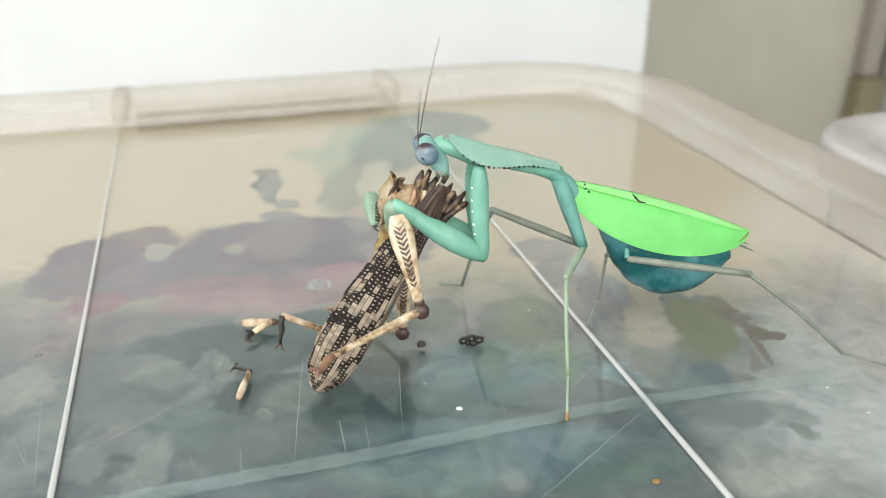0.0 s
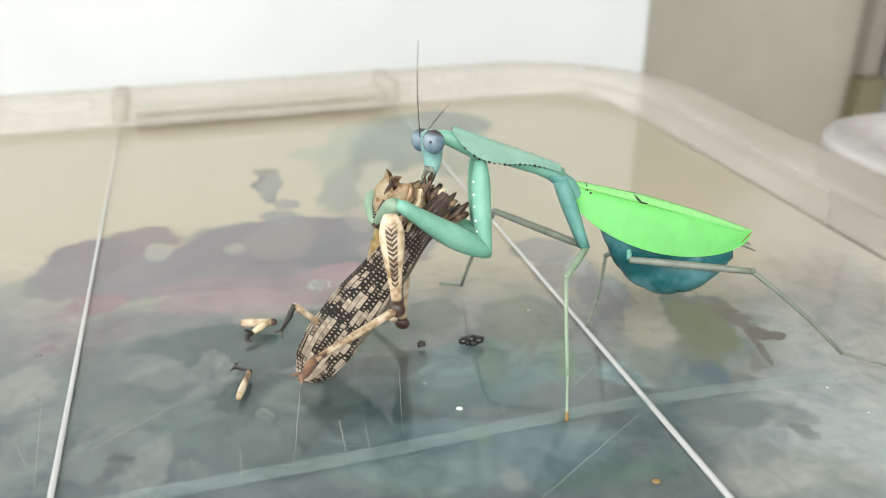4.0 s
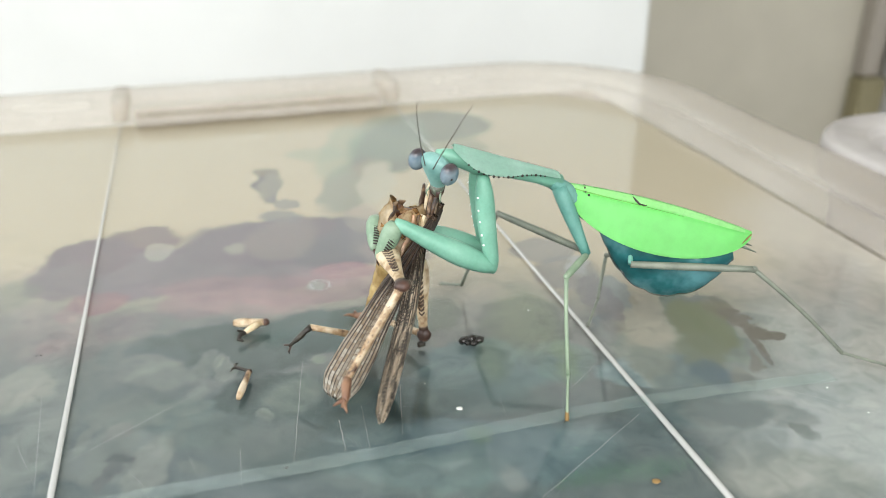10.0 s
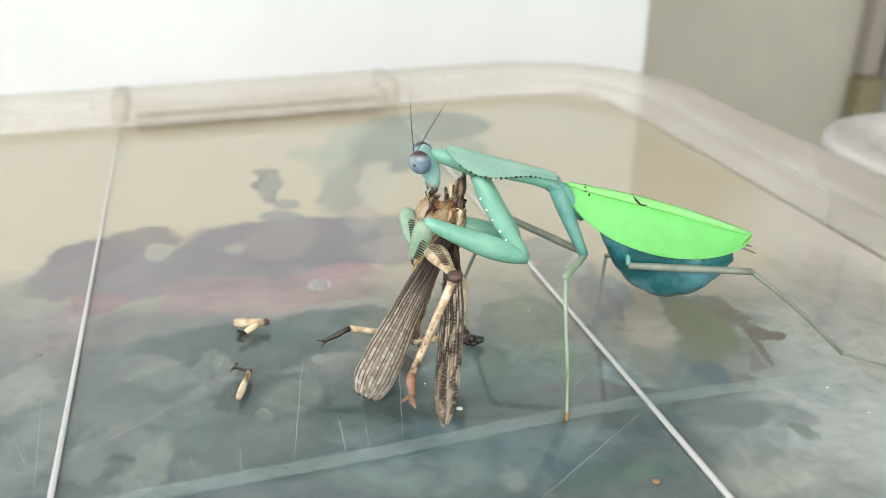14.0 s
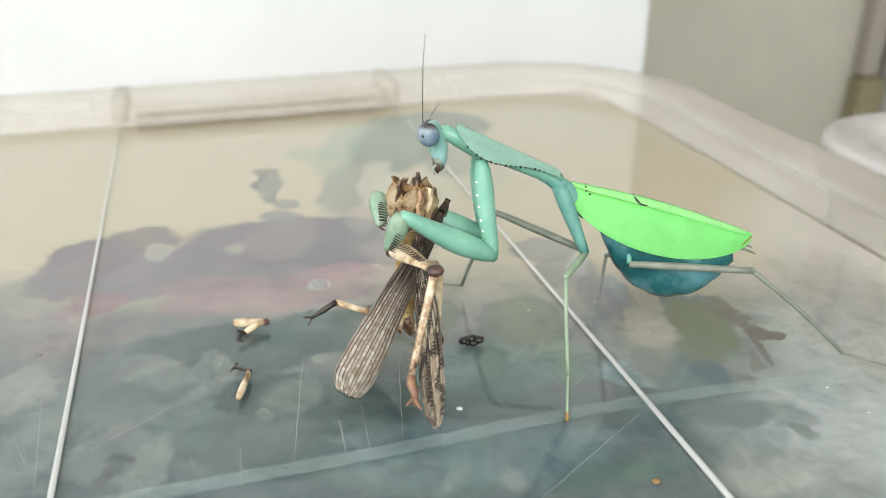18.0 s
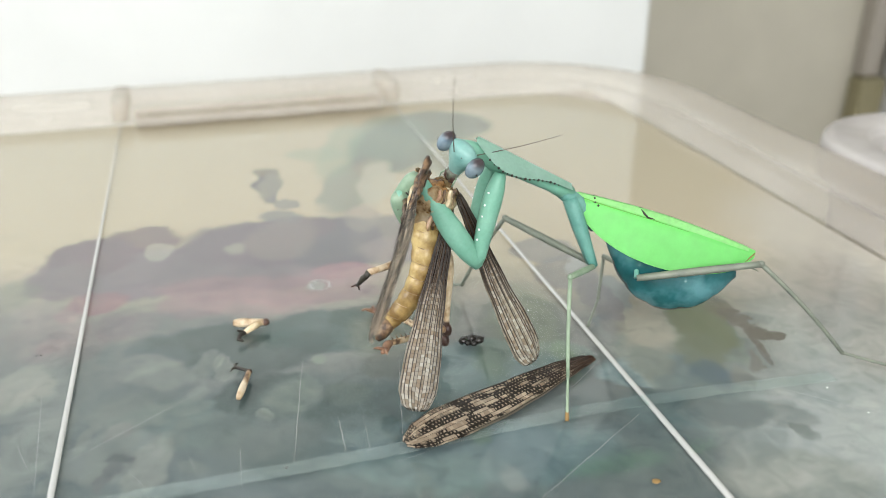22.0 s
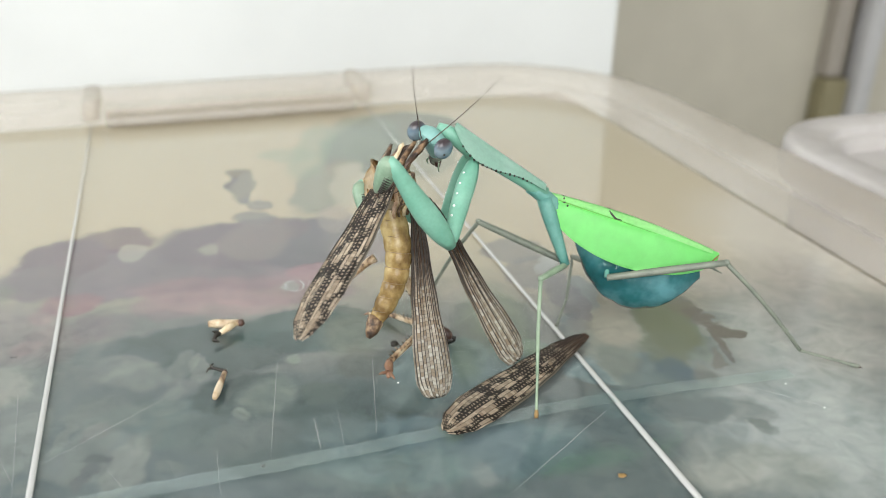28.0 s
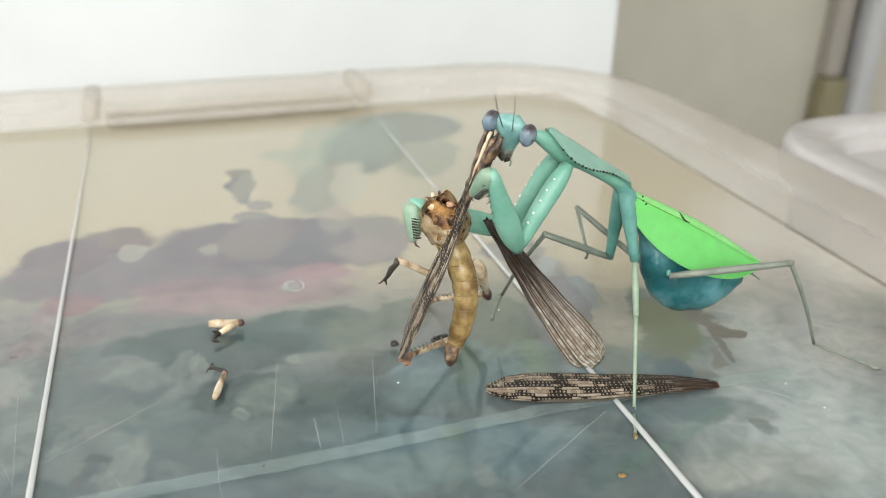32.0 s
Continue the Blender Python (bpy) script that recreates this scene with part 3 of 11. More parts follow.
    blotch(-0.0209, 0.1904, 0.0087, 0.0064, (0.064, 0.085, 0.078), 0.70)
    blotch(0.0018, 0.1362, 0.0282, 0.0106, (0.107, 0.147, 0.163), 0.80)
    blotch(-0.0035, 0.1904, 0.0087, 0.0088, (0.121, 0.133, 0.108), 0.70)
    blotch(-0.0111, 0.1692, 0.0079, 0.0061, (0.058, 0.066, 0.058), 0.50)
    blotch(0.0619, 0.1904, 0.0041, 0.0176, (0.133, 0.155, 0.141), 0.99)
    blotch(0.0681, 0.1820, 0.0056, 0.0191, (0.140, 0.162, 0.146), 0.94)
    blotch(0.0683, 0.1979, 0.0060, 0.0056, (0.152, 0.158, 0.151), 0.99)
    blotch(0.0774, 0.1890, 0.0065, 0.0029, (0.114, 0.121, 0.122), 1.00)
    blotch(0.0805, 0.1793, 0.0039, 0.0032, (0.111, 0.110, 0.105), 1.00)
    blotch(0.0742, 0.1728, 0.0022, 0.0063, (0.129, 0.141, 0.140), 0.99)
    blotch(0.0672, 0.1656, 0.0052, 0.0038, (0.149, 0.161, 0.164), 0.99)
    blotch(0.0459, 0.2027, 0.0043, 0.0097, (0.164, 0.178, 0.191), 0.80)
    blotch(0.0413, 0.1847, 0.0037, 0.0083, (0.124, 0.148, 0.160), 0.80)
    blotch(0.0507, 0.1793, 0.0125, 0.0120, (0.243, 0.256, 0.235), 0.70)
    blotch(0.0513, 0.1644, 0.0156, 0.0070, (0.195, 0.239, 0.249), 0.99)
    blotch(0.0567, 0.1513, 0.0183, 0.0082, (0.116, 0.143, 0.148), 0.94)
    blotch(-0.0652, 0.1344, 0.0106, 0.0078, (0.178, 0.190, 0.188), 0.44)
    blotch(-0.0909, 0.1577, 0.0088, 0.0131, (0.174, 0.185, 0.177), 0.39)
    blotch(-0.0789, 0.1434, 0.0023, 0.0095, (0.123, 0.142, 0.144), 0.33)
    blotch(0.0210, 0.1875, 0.0115, 0.0128, (0.083, 0.096, 0.089), 0.60)
    blotch(0.0286, 0.1692, 0.0066, 0.0097, (0.136, 0.188, 0.172), 0.50)
    blotch(-0.0272, 0.1344, 0.0112, 0.0062, (0.070, 0.091, 0.091), 0.70)
    blotch(-0.0321, 0.1767, 0.0055, 0.0057, (0.062, 0.081, 0.081), 0.80)
    blotch(-0.0683, 0.1656, 0.0065, 0.0061, (0.181, 0.189, 0.185), 0.47)
    blotch(-0.0585, 0.1633, 0.0036, 0.0037, (0.178, 0.189, 0.187), 0.39)
    blotch(-0.0147, 0.2395, 0.0140, 0.0191, (0.179, 0.162, 0.166), 0.80)
    blotch(0.0347, 0.2162, 0.0096, 0.0107, (0.214, 0.197, 0.199), 0.70)
    blotch(0.0299, 0.2313, 0.0102, 0.0080, (0.210, 0.198, 0.201), 0.70)
    blotch(-0.0348, 0.2076, 0.0031, 0.0020, (0.273, 0.270, 0.256), 0.80)
    # milky haze over the lid's right side, put into the sheet's colour
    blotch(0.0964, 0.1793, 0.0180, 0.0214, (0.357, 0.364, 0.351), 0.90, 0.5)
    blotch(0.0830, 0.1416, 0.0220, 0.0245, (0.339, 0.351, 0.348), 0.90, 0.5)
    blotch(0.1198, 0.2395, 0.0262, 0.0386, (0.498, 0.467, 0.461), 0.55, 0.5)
    blotch(-0.0842, 0.2295, 0.0037, 0.0063, (0.398, 0.373, 0.321), 0.45, 0.08)
    blotch(-0.1160, 0.2014, 0.0068, 0.0095, (0.179, 0.183, 0.155), 0.60, 0.30)
    blotch(-0.0946, 0.1857, 0.0135, 0.0153, (0.228, 0.162, 0.171), 0.24, 0.40)
    blotch(-0.0952, 0.1755, 0.0030, 0.0041, (0.215, 0.153, 0.159), 0.31, 0.20)
    blotch(-0.0962, 0.1899, 0.0029, 0.0041, (0.258, 0.158, 0.172), 0.31, 0.20)
    blotch(-0.0879, 0.1949, 0.0035, 0.0042, (0.206, 0.126, 0.137), 0.56, 0.20)
    blotch(-0.0777, 0.1864, 0.0057, 0.0079, (0.254, 0.175, 0.193), 0.22, 0.30)
    blotch(-0.0531, 0.1982, 0.0195, 0.0081, (0.277, 0.191, 0.204), 0.56, 0.25)
    blotch(-0.0278, 0.2146, 0.0128, 0.0070, (0.290, 0.204, 0.222), 0.48, 0.30)
    blotch(-0.0936, 0.1580, 0.0069, 0.0087, (0.259, 0.256, 0.228), 0.47, 0.20)
    blotch(-0.0642, 0.1627, 0.0071, 0.0059, (0.225, 0.234, 0.213), 0.39, 0.20)
    blotch(-0.0829, 0.1355, 0.0061, 0.0138, (0.226, 0.233, 0.216), 0.39, 0.30)
    blotch(-0.0521, 0.1699, 0.0012, 0.0029, (0.244, 0.247, 0.231), 0.44, 0.20)
    blotch(-0.0552, 0.1681, 0.0029, 0.0058, (0.231, 0.242, 0.225), 0.33, 0.20)
    blotch(-0.0541, 0.1573, 0.0018, 0.0026, (0.254, 0.261, 0.244), 0.28, 0.30)
    blotch(-0.0663, 0.1495, 0.0084, 0.0070, (0.136, 0.148, 0.138), 0.41, 0.20)
    blotch(-0.0660, 0.1368, 0.0034, 0.0106, (0.156, 0.166, 0.156), 0.39, 0.20)
    blotch(-0.0581, 0.1315, 0.0046, 0.0091, (0.210, 0.214, 0.199), 0.50, 0.08)
    blotch(-0.0666, 0.1435, 0.0016, 0.0026, (0.210, 0.179, 0.185), 0.26, 0.20)
    blotch(-0.0501, 0.1657, 0.0023, 0.0052, (0.271, 0.275, 0.256), 0.33, 0.10)
    blotch(-0.0720, 0.1408, 0.0018, 0.0048, (0.213, 0.220, 0.205), 0.33, 0.20)
    blotch(-0.0371, 0.1483, 0.0019, 0.0018, (0.228, 0.244, 0.222), 0.60, 0.20)
    blotch(-0.0412, 0.1426, 0.0010, 0.0034, (0.099, 0.114, 0.111), 0.70, 0.20)
    blotch(-0.0484, 0.1302, 0.0028, 0.0020, (0.182, 0.200, 0.191), 0.33, 0.20)
    blotch(-0.0297, 0.1692, 0.0019, 0.0022, (0.187, 0.206, 0.180), 0.60, 0.20)
    blotch(-0.0740, 0.1262, 0.0015, 0.0025, (0.179, 0.190, 0.181), 0.33, 0.20)
    blotch(-0.0651, 0.1287, 0.0014, 0.0042, (0.105, 0.111, 0.115), 0.75, 0.15)
    blotch(-0.0643, 0.1336, 0.0024, 0.0012, (0.099, 0.107, 0.109), 0.80, 0.15)
    blotch(-0.0550, 0.1417, 0.0025, 0.0056, (0.134, 0.148, 0.140), 0.39, 0.20)
    blotch(-0.0553, 0.1514, 0.0049, 0.0041, (0.173, 0.186, 0.173), 0.33, 0.20)
    blotch(-0.0388, 0.1419, 0.0127, 0.0074, (0.109, 0.125, 0.124), 0.60, 0.30)
    blotch(-0.0376, 0.1255, 0.0138, 0.0041, (0.122, 0.142, 0.151), 0.70, 0.30)
    blotch(-0.0328, 0.1557, 0.0062, 0.0064, (0.166, 0.187, 0.170), 0.50, 0.30)
    blotch(-0.0169, 0.1436, 0.0082, 0.0057, (0.105, 0.132, 0.133), 0.60, 0.30)
    blotch(0.0057, 0.1558, 0.0149, 0.0073, (0.112, 0.147, 0.148), 0.65, 0.30)
    blotch(0.0211, 0.1888, 0.0086, 0.0172, (0.179, 0.192, 0.138), 0.60, 0.40)
    blotch(0.0114, 0.1695, 0.0034, 0.0083, (0.104, 0.136, 0.092), 0.60, 0.50)
    blotch(0.0287, 0.1696, 0.0024, 0.0097, (0.154, 0.198, 0.132), 0.60, 0.50)
    blotch(0.0070, 0.1407, 0.0023, 0.0040, (0.138, 0.184, 0.145), 0.60, 0.50)
    blotch(-0.0026, 0.1296, 0.0174, 0.0065, (0.150, 0.186, 0.178), 0.60, 0.40)
    blotch(0.0292, 0.1382, 0.0068, 0.0072, (0.170, 0.215, 0.222), 0.60, 0.40)
    blotch(-0.0146, 0.1825, 0.0084, 0.0109, (0.179, 0.182, 0.146), 0.50, 0.40)
    blotch(0.0130, 0.1278, 0.0026, 0.0032, (0.213, 0.217, 0.212), 0.50, 0.30)
    blotch(0.0407, 0.2032, 0.0040, 0.0116, (0.155, 0.145, 0.152), 0.70, 0.15)
    blotch(0.0423, 0.1907, 0.0032, 0.0088, (0.106, 0.097, 0.098), 0.70, 0.15)
    blotch(0.0385, 0.2200, 0.0033, 0.0066, (0.369, 0.373, 0.366), 0.60, 0.20)
    blotch(0.0506, 0.1853, 0.0078, 0.0111, (0.292, 0.262, 0.220), 0.70, 0.30)
    blotch(0.0491, 0.1659, 0.0052, 0.0085, (0.212, 0.223, 0.206), 0.83, 0.20)
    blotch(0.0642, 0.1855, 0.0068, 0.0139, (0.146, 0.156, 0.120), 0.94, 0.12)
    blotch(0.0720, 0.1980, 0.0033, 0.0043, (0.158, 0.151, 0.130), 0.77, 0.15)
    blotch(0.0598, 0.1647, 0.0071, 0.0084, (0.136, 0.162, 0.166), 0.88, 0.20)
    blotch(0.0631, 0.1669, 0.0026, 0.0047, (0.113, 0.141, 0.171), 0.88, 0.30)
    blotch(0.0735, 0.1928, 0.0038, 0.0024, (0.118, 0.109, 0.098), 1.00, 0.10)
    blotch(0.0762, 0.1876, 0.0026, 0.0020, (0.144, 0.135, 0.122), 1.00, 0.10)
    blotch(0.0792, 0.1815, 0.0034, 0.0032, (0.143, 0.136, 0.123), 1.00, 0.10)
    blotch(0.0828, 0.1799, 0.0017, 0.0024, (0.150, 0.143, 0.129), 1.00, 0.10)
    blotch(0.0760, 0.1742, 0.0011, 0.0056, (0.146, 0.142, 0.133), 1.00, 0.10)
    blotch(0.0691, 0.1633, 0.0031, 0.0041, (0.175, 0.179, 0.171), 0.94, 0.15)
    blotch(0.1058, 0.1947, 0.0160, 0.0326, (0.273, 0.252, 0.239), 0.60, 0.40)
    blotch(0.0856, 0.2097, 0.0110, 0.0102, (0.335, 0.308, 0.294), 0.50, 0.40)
    blotch(0.0598, 0.1495, 0.0096, 0.0056, (0.136, 0.152, 0.153), 0.83, 0.20)
    blotch(0.0739, 0.1485, 0.0054, 0.0056, (0.149, 0.157, 0.152), 0.44, 0.15)
    blotch(0.0753, 0.1426, 0.0021, 0.0030, (0.135, 0.148, 0.143), 0.44, 0.15)
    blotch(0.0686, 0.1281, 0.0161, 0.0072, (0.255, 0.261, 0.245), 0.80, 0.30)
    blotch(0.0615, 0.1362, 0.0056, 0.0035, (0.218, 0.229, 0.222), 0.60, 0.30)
    blotch(-0.0222, 0.3410, 0.0164, 0.0320, (0.198, 0.223, 0.187), 0.70, 0.15)
    blotch(-0.0414, 0.3235, 0.0080, 0.0347, (0.236, 0.271, 0.209), 0.55, 0.20)
    blotch(-0.0496, 0.3171, 0.0111, 0.0081, (0.259, 0.286, 0.221), 0.50, 0.20)
    blotch(-0.0242, 0.2873, 0.0065, 0.0216, (0.374, 0.344, 0.277), 0.85, 0.15)
    blotch(-0.0382, 0.2764, 0.0051, 0.0213, (0.260, 0.251, 0.213), 0.55, 0.20)
    blotch(-0.0648, 0.2978, 0.0050, 0.0049, (0.184, 0.156, 0.123), 0.90, 0.08)
    blotch(-0.0616, 0.2838, 0.0040, 0.0145, (0.225, 0.201, 0.171), 0.85, 0.10)
    blotch(-0.0532, 0.2663, 0.0042, 0.0045, (0.256, 0.226, 0.201), 0.85, 0.10)
    blotch(-0.0494, 0.2382, 0.0104, 0.0150, (0.209, 0.175, 0.172), 0.70, 0.12)
    blotch(-0.0265, 0.2555, 0.0063, 0.0112, (0.271, 0.232, 0.215), 0.60, 0.15)
    blotch(-0.0143, 0.2315, 0.0102, 0.0080, (0.295, 0.231, 0.232), 0.40, 0.20)
    blotch(0.0098, 0.3047, 0.0190, 0.0375, (0.294, 0.285, 0.217), 0.40, 0.50)
    blotch(-0.0618, 0.2314, 0.0031, 0.0048, (0.289, 0.260, 0.235), 0.60, 0.10)
    patch = nt.nodes.new("ShaderNodeTexNoise")
    patch.inputs["Scale"].default_value, patch.inputs["Detail"].default_value, patch.inputs["Distortion"].default_value = 58, 5.0, 1.0
    link(nt, flat.outputs[0], patch.inputs["Vector"])
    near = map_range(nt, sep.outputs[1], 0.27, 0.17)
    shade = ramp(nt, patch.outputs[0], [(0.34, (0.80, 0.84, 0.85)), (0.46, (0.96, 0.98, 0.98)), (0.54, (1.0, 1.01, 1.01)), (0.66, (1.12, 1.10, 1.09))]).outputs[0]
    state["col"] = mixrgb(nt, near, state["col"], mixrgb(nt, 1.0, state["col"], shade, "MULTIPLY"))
    leafy = nt.nodes.new("ShaderNodeTexNoise")
    leafy.inputs["Scale"].default_value, leafy.inputs["Detail"].default_value, leafy.inputs["Distortion"].default_value = 150, 3.0, 1.6
    link(nt, flat.outputs[0], leafy.inputs["Vector"])
    strokes = ramp(nt, leafy.outputs[0], [(0.34, (0.88, 0.89, 0.89)), (0.48, (0.99, 0.99, 0.99)), (0.54, (1.0, 1.0, 1.0)), (0.66, (1.08, 1.08, 1.07))]).outputs[0]
    state["col"] = mixrgb(nt, near, state["col"], mixrgb(nt, 1.0, state["col"], strokes, "MULTIPLY"))
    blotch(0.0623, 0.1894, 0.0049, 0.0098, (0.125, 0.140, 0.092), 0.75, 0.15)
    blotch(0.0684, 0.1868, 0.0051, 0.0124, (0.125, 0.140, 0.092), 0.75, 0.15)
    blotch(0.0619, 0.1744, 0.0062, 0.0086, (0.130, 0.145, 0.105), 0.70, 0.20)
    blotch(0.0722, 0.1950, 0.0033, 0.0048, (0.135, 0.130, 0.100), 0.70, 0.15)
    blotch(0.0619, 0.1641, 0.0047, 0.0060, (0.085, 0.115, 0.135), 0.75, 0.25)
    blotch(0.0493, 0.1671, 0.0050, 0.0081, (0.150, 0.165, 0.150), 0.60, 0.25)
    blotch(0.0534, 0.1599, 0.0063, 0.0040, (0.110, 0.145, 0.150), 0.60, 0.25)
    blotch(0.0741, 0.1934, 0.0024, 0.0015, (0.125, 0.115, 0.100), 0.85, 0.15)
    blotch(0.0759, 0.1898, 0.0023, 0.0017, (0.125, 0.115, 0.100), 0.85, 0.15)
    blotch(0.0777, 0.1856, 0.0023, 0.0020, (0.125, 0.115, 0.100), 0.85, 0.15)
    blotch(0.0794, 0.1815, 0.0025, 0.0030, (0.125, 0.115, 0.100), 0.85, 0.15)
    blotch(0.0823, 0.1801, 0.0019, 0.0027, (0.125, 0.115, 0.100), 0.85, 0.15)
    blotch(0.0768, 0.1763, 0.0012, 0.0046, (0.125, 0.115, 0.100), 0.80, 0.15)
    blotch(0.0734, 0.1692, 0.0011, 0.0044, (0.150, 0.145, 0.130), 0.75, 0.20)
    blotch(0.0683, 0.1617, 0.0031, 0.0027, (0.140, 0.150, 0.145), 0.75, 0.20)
    blotch(0.0406, 0.2029, 0.0021, 0.0077, (0.170, 0.160, 0.165), 0.70, 0.15)
    blotch(0.0441, 0.1951, 0.0019, 0.0079, (0.150, 0.140, 0.145), 0.75, 0.15)
    blotch(0.0401, 0.1821, 0.0025, 0.0060, (0.170, 0.165, 0.160), 0.60, 0.20)
    blotch(0.0395, 0.2218, 0.0030, 0.0045, (0.300, 0.300, 0.290), 0.60, 0.15)
    blotch(0.0506, 0.1995, 0.0015, 0.0022, (0.200, 0.180, 0.150), 0.70, 0.15)
    blotch(0.0625, 0.1504, 0.0085, 0.0041, (0.130, 0.155, 0.160), 0.60, 0.25)
    blotch(0.0750, 0.1435, 0.0019, 0.0026, (0.150, 0.165, 0.160), 0.60, 0.15)
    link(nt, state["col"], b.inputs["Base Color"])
    b.inputs["Roughness"].default_value = 0.5
    b.inputs["Specular IOR Level"].default_value = 0.0
    gloss_over(nt, b.outputs[0], 0.045, 1.0, 3.2)
    return m


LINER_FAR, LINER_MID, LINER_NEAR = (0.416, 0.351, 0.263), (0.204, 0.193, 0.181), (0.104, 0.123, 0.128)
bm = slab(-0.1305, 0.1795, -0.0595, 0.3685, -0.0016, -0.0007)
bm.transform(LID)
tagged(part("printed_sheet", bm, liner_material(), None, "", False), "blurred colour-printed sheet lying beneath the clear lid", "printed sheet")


# ---- mantis ----
mantis = tagged(new("praying_mantis"), "large mint-green praying mantis with leaf-like bright green wings, eating a locust", "insect")
part("thorax", tube([(3 * mm, 0, -0.6 * mm), (1 * mm, 0, -0.8 * mm), (-3 * mm, 0, -2.2 * mm), (-6 * mm, 0, -4.4 * mm), (-9 * mm, 0, -6.5 * mm)],
                    [(1.6 * mm, 1.3 * mm), (1.9 * mm, 1.6 * mm), (1.9 * mm, 1.8 * mm), (1.5 * mm, 1.8 * mm), (0.8 * mm, 1.1 * mm)], 14), TEAL_SIDE, mantis, "teal thorax")


def hip(name, base, end, r0, r1):
    a, b = Vector(base), Vector(end)
    n = 7
    pts = [a.lerp(b, k / n) for k in range(n + 1)]
    rad = [r0 * (0.8 + 0.4 * math.sin(math.pi * (0.15 + 0.7 * k / n))) * (1 - k / n) + r1 * k / n for k in range(n + 1)]
    return part(name, tube(pts, rad, 10), TEAL_SIDE, mantis)


hip("leg_coxa", (-0.0010, 0.0010, -0.0015), (-0.0108, 0.0047, -0.0131), 0.0017, 0.0010)
hip("leg_coxa", (-0.0010, -0.0010, -0.0015), (-0.0133, -0.0075, -0.0174), 0.0017, 0.0010)
hip("leg_coxa", (-0.0196, 0.0016, -0.0093), (-0.0204, 0.0052, -0.0123), 0.0003, 0.0006)
hip("leg_coxa", (-0.0207, -0.0016, -0.0117), (-0.0215, -0.0053, -0.0147), 0.0003, 0.0006)

# shield over the prothorax
LP = 24.5 * mm
shield = [(0.0, 1.9), (0.06, 2.1), (0.15, 2.2), (0.26, 2.6), (0.38, 3.5), (0.50, 4.5), (0.62, 5.1), (0.74, 5.2), (0.84, 4.6), (0.92, 3.5), (0.97, 2.3), (1.0, 1.0)]


def shield_width(f):
    for (a, wa), (b, wb) in zip(shield, shield[1:]):
        if f <= b:
            return (wa + (wb - wa) * (f - a) / (b - a)) * mm
    return shield[-1][1] * mm


def shield_point(f, s):
    w = shield_width(f)
    return Vector((f * LP, s * w, 1.1 * mm - 1.7 * mm * (s * w / (5 * mm)) ** 2 + 0.9 * mm * math.exp(-(s * 5) ** 2) * (0.4 + 0.6 * f)))


pronotum = part("pronotum", plate([[shield_point(i / 36, -1 + j / 6) for j in range(13)] for i in range(37)], -0.35 * mm), MINT_PALE, mantis, "pale mint shield edged with dark dots")
part("prosternum", tube([(-1 * mm, 0, -0.9 * mm), (4 * mm, 0, -0.6 * mm), (12 * mm, 0, -0.8 * mm), (18 * mm, 0, -1.2 * mm), (23 * mm, 0, -0.9 * mm), (25.5 * mm, 0, -0.9 * mm), (27.3 * mm, 0, -1.1 * mm)],
                        [1.8 * mm, 1.6 * mm, 1.7 * mm, 2.2 * mm, 1.75 * mm, 1.35 * mm, 0.9 * mm], 14), MINT, pronotum)
for s in (-1, 1):
    for k in range(17):
        f = 0.16 + 0.045 * k
        part("edge_dot", ball(shield_point(f, s) + Vector((0, 0.05 * s * mm, -0.1 * mm)), (0.17 + 0.06 * ((k * 7) % 3)) * mm, 6), DARK_MARK, pronotum)

# head
head_rows = [(3.1, 1.6, 1.0, -0.1), (2.7, 2.9, 1.8, -0.1), (1.7, 3.7, 2.3, -0.2), (0.4, 3.7, 2.5, -0.2), (-1.2, 3.0, 2.5, 0.0), (-2.8, 2.2, 2.3, 0.3), (-4.2, 1.7, 1.9, 0.7), (-5.4, 1.3, 1.5, 1.2), (-6.3, 0.9, 0.9, 1.7)]
head = part("head", tube([(x * mm, 0, z * mm) for z, w, d, x in head_rows], [(0.92 * w * mm, 0.84 * d * mm) for z, w, d, x in head_rows], 16), FACE, mantis, "pale blue-green triangular head")
for s in (-1, 1):
    eye = part("eye", ball((0.5 * mm, 4.05 * s * mm, 1.0 * mm), (2.25 * mm, 1.6 * mm, 2.45 * mm), 20), EYE, head, "blue-grey compound eye")
    part("mandible", tube([(1.7 * mm, 0.9 * s * mm, -5.0 * mm), (2.1 * mm, 0.8 * s * mm, -6.3 * mm), (2.4 * mm, 0.2 * s * mm, -7.0 * mm)], [0.75 * mm, 0.65 * mm, 0.25 * mm], 7), KNEE, head, "dark jaw")
    part("palp", tube([(1.6 * mm, 1.3 * s * mm, -5.0 * mm), (2.8 * mm, 1.8 * s * mm, -5.8 * mm), (3.0 * mm, 1.7 * s * mm, -7.0 * mm)], [0.22 * mm, 0.2 * mm, 0.12 * mm], 6), LEG_GREEN, head)
    part("pupil", ball((1.5 * mm, 5.42 * s * mm, 1.2 * mm), (0.28 * mm, 0.2 * mm, 0.3 * mm), 8), DARK_MARK, head, "dark pupil spot")
part("labrum", tube([(0.9 * mm, 0, -4.2 * mm), (1.35 * mm, 0, -5.2 * mm), (1.7 * mm, 0, -6.2 * mm), (2.0 * mm, 0, -6.8 * mm)], [(1.55 * mm, 1.5 * mm), (1.45 * mm, 1.4 * mm), (1.1 * mm, 1.1 * mm), (0.5 * mm, 0.5 * mm)], 10), MOUTH, head, "dark stained mouthparts")
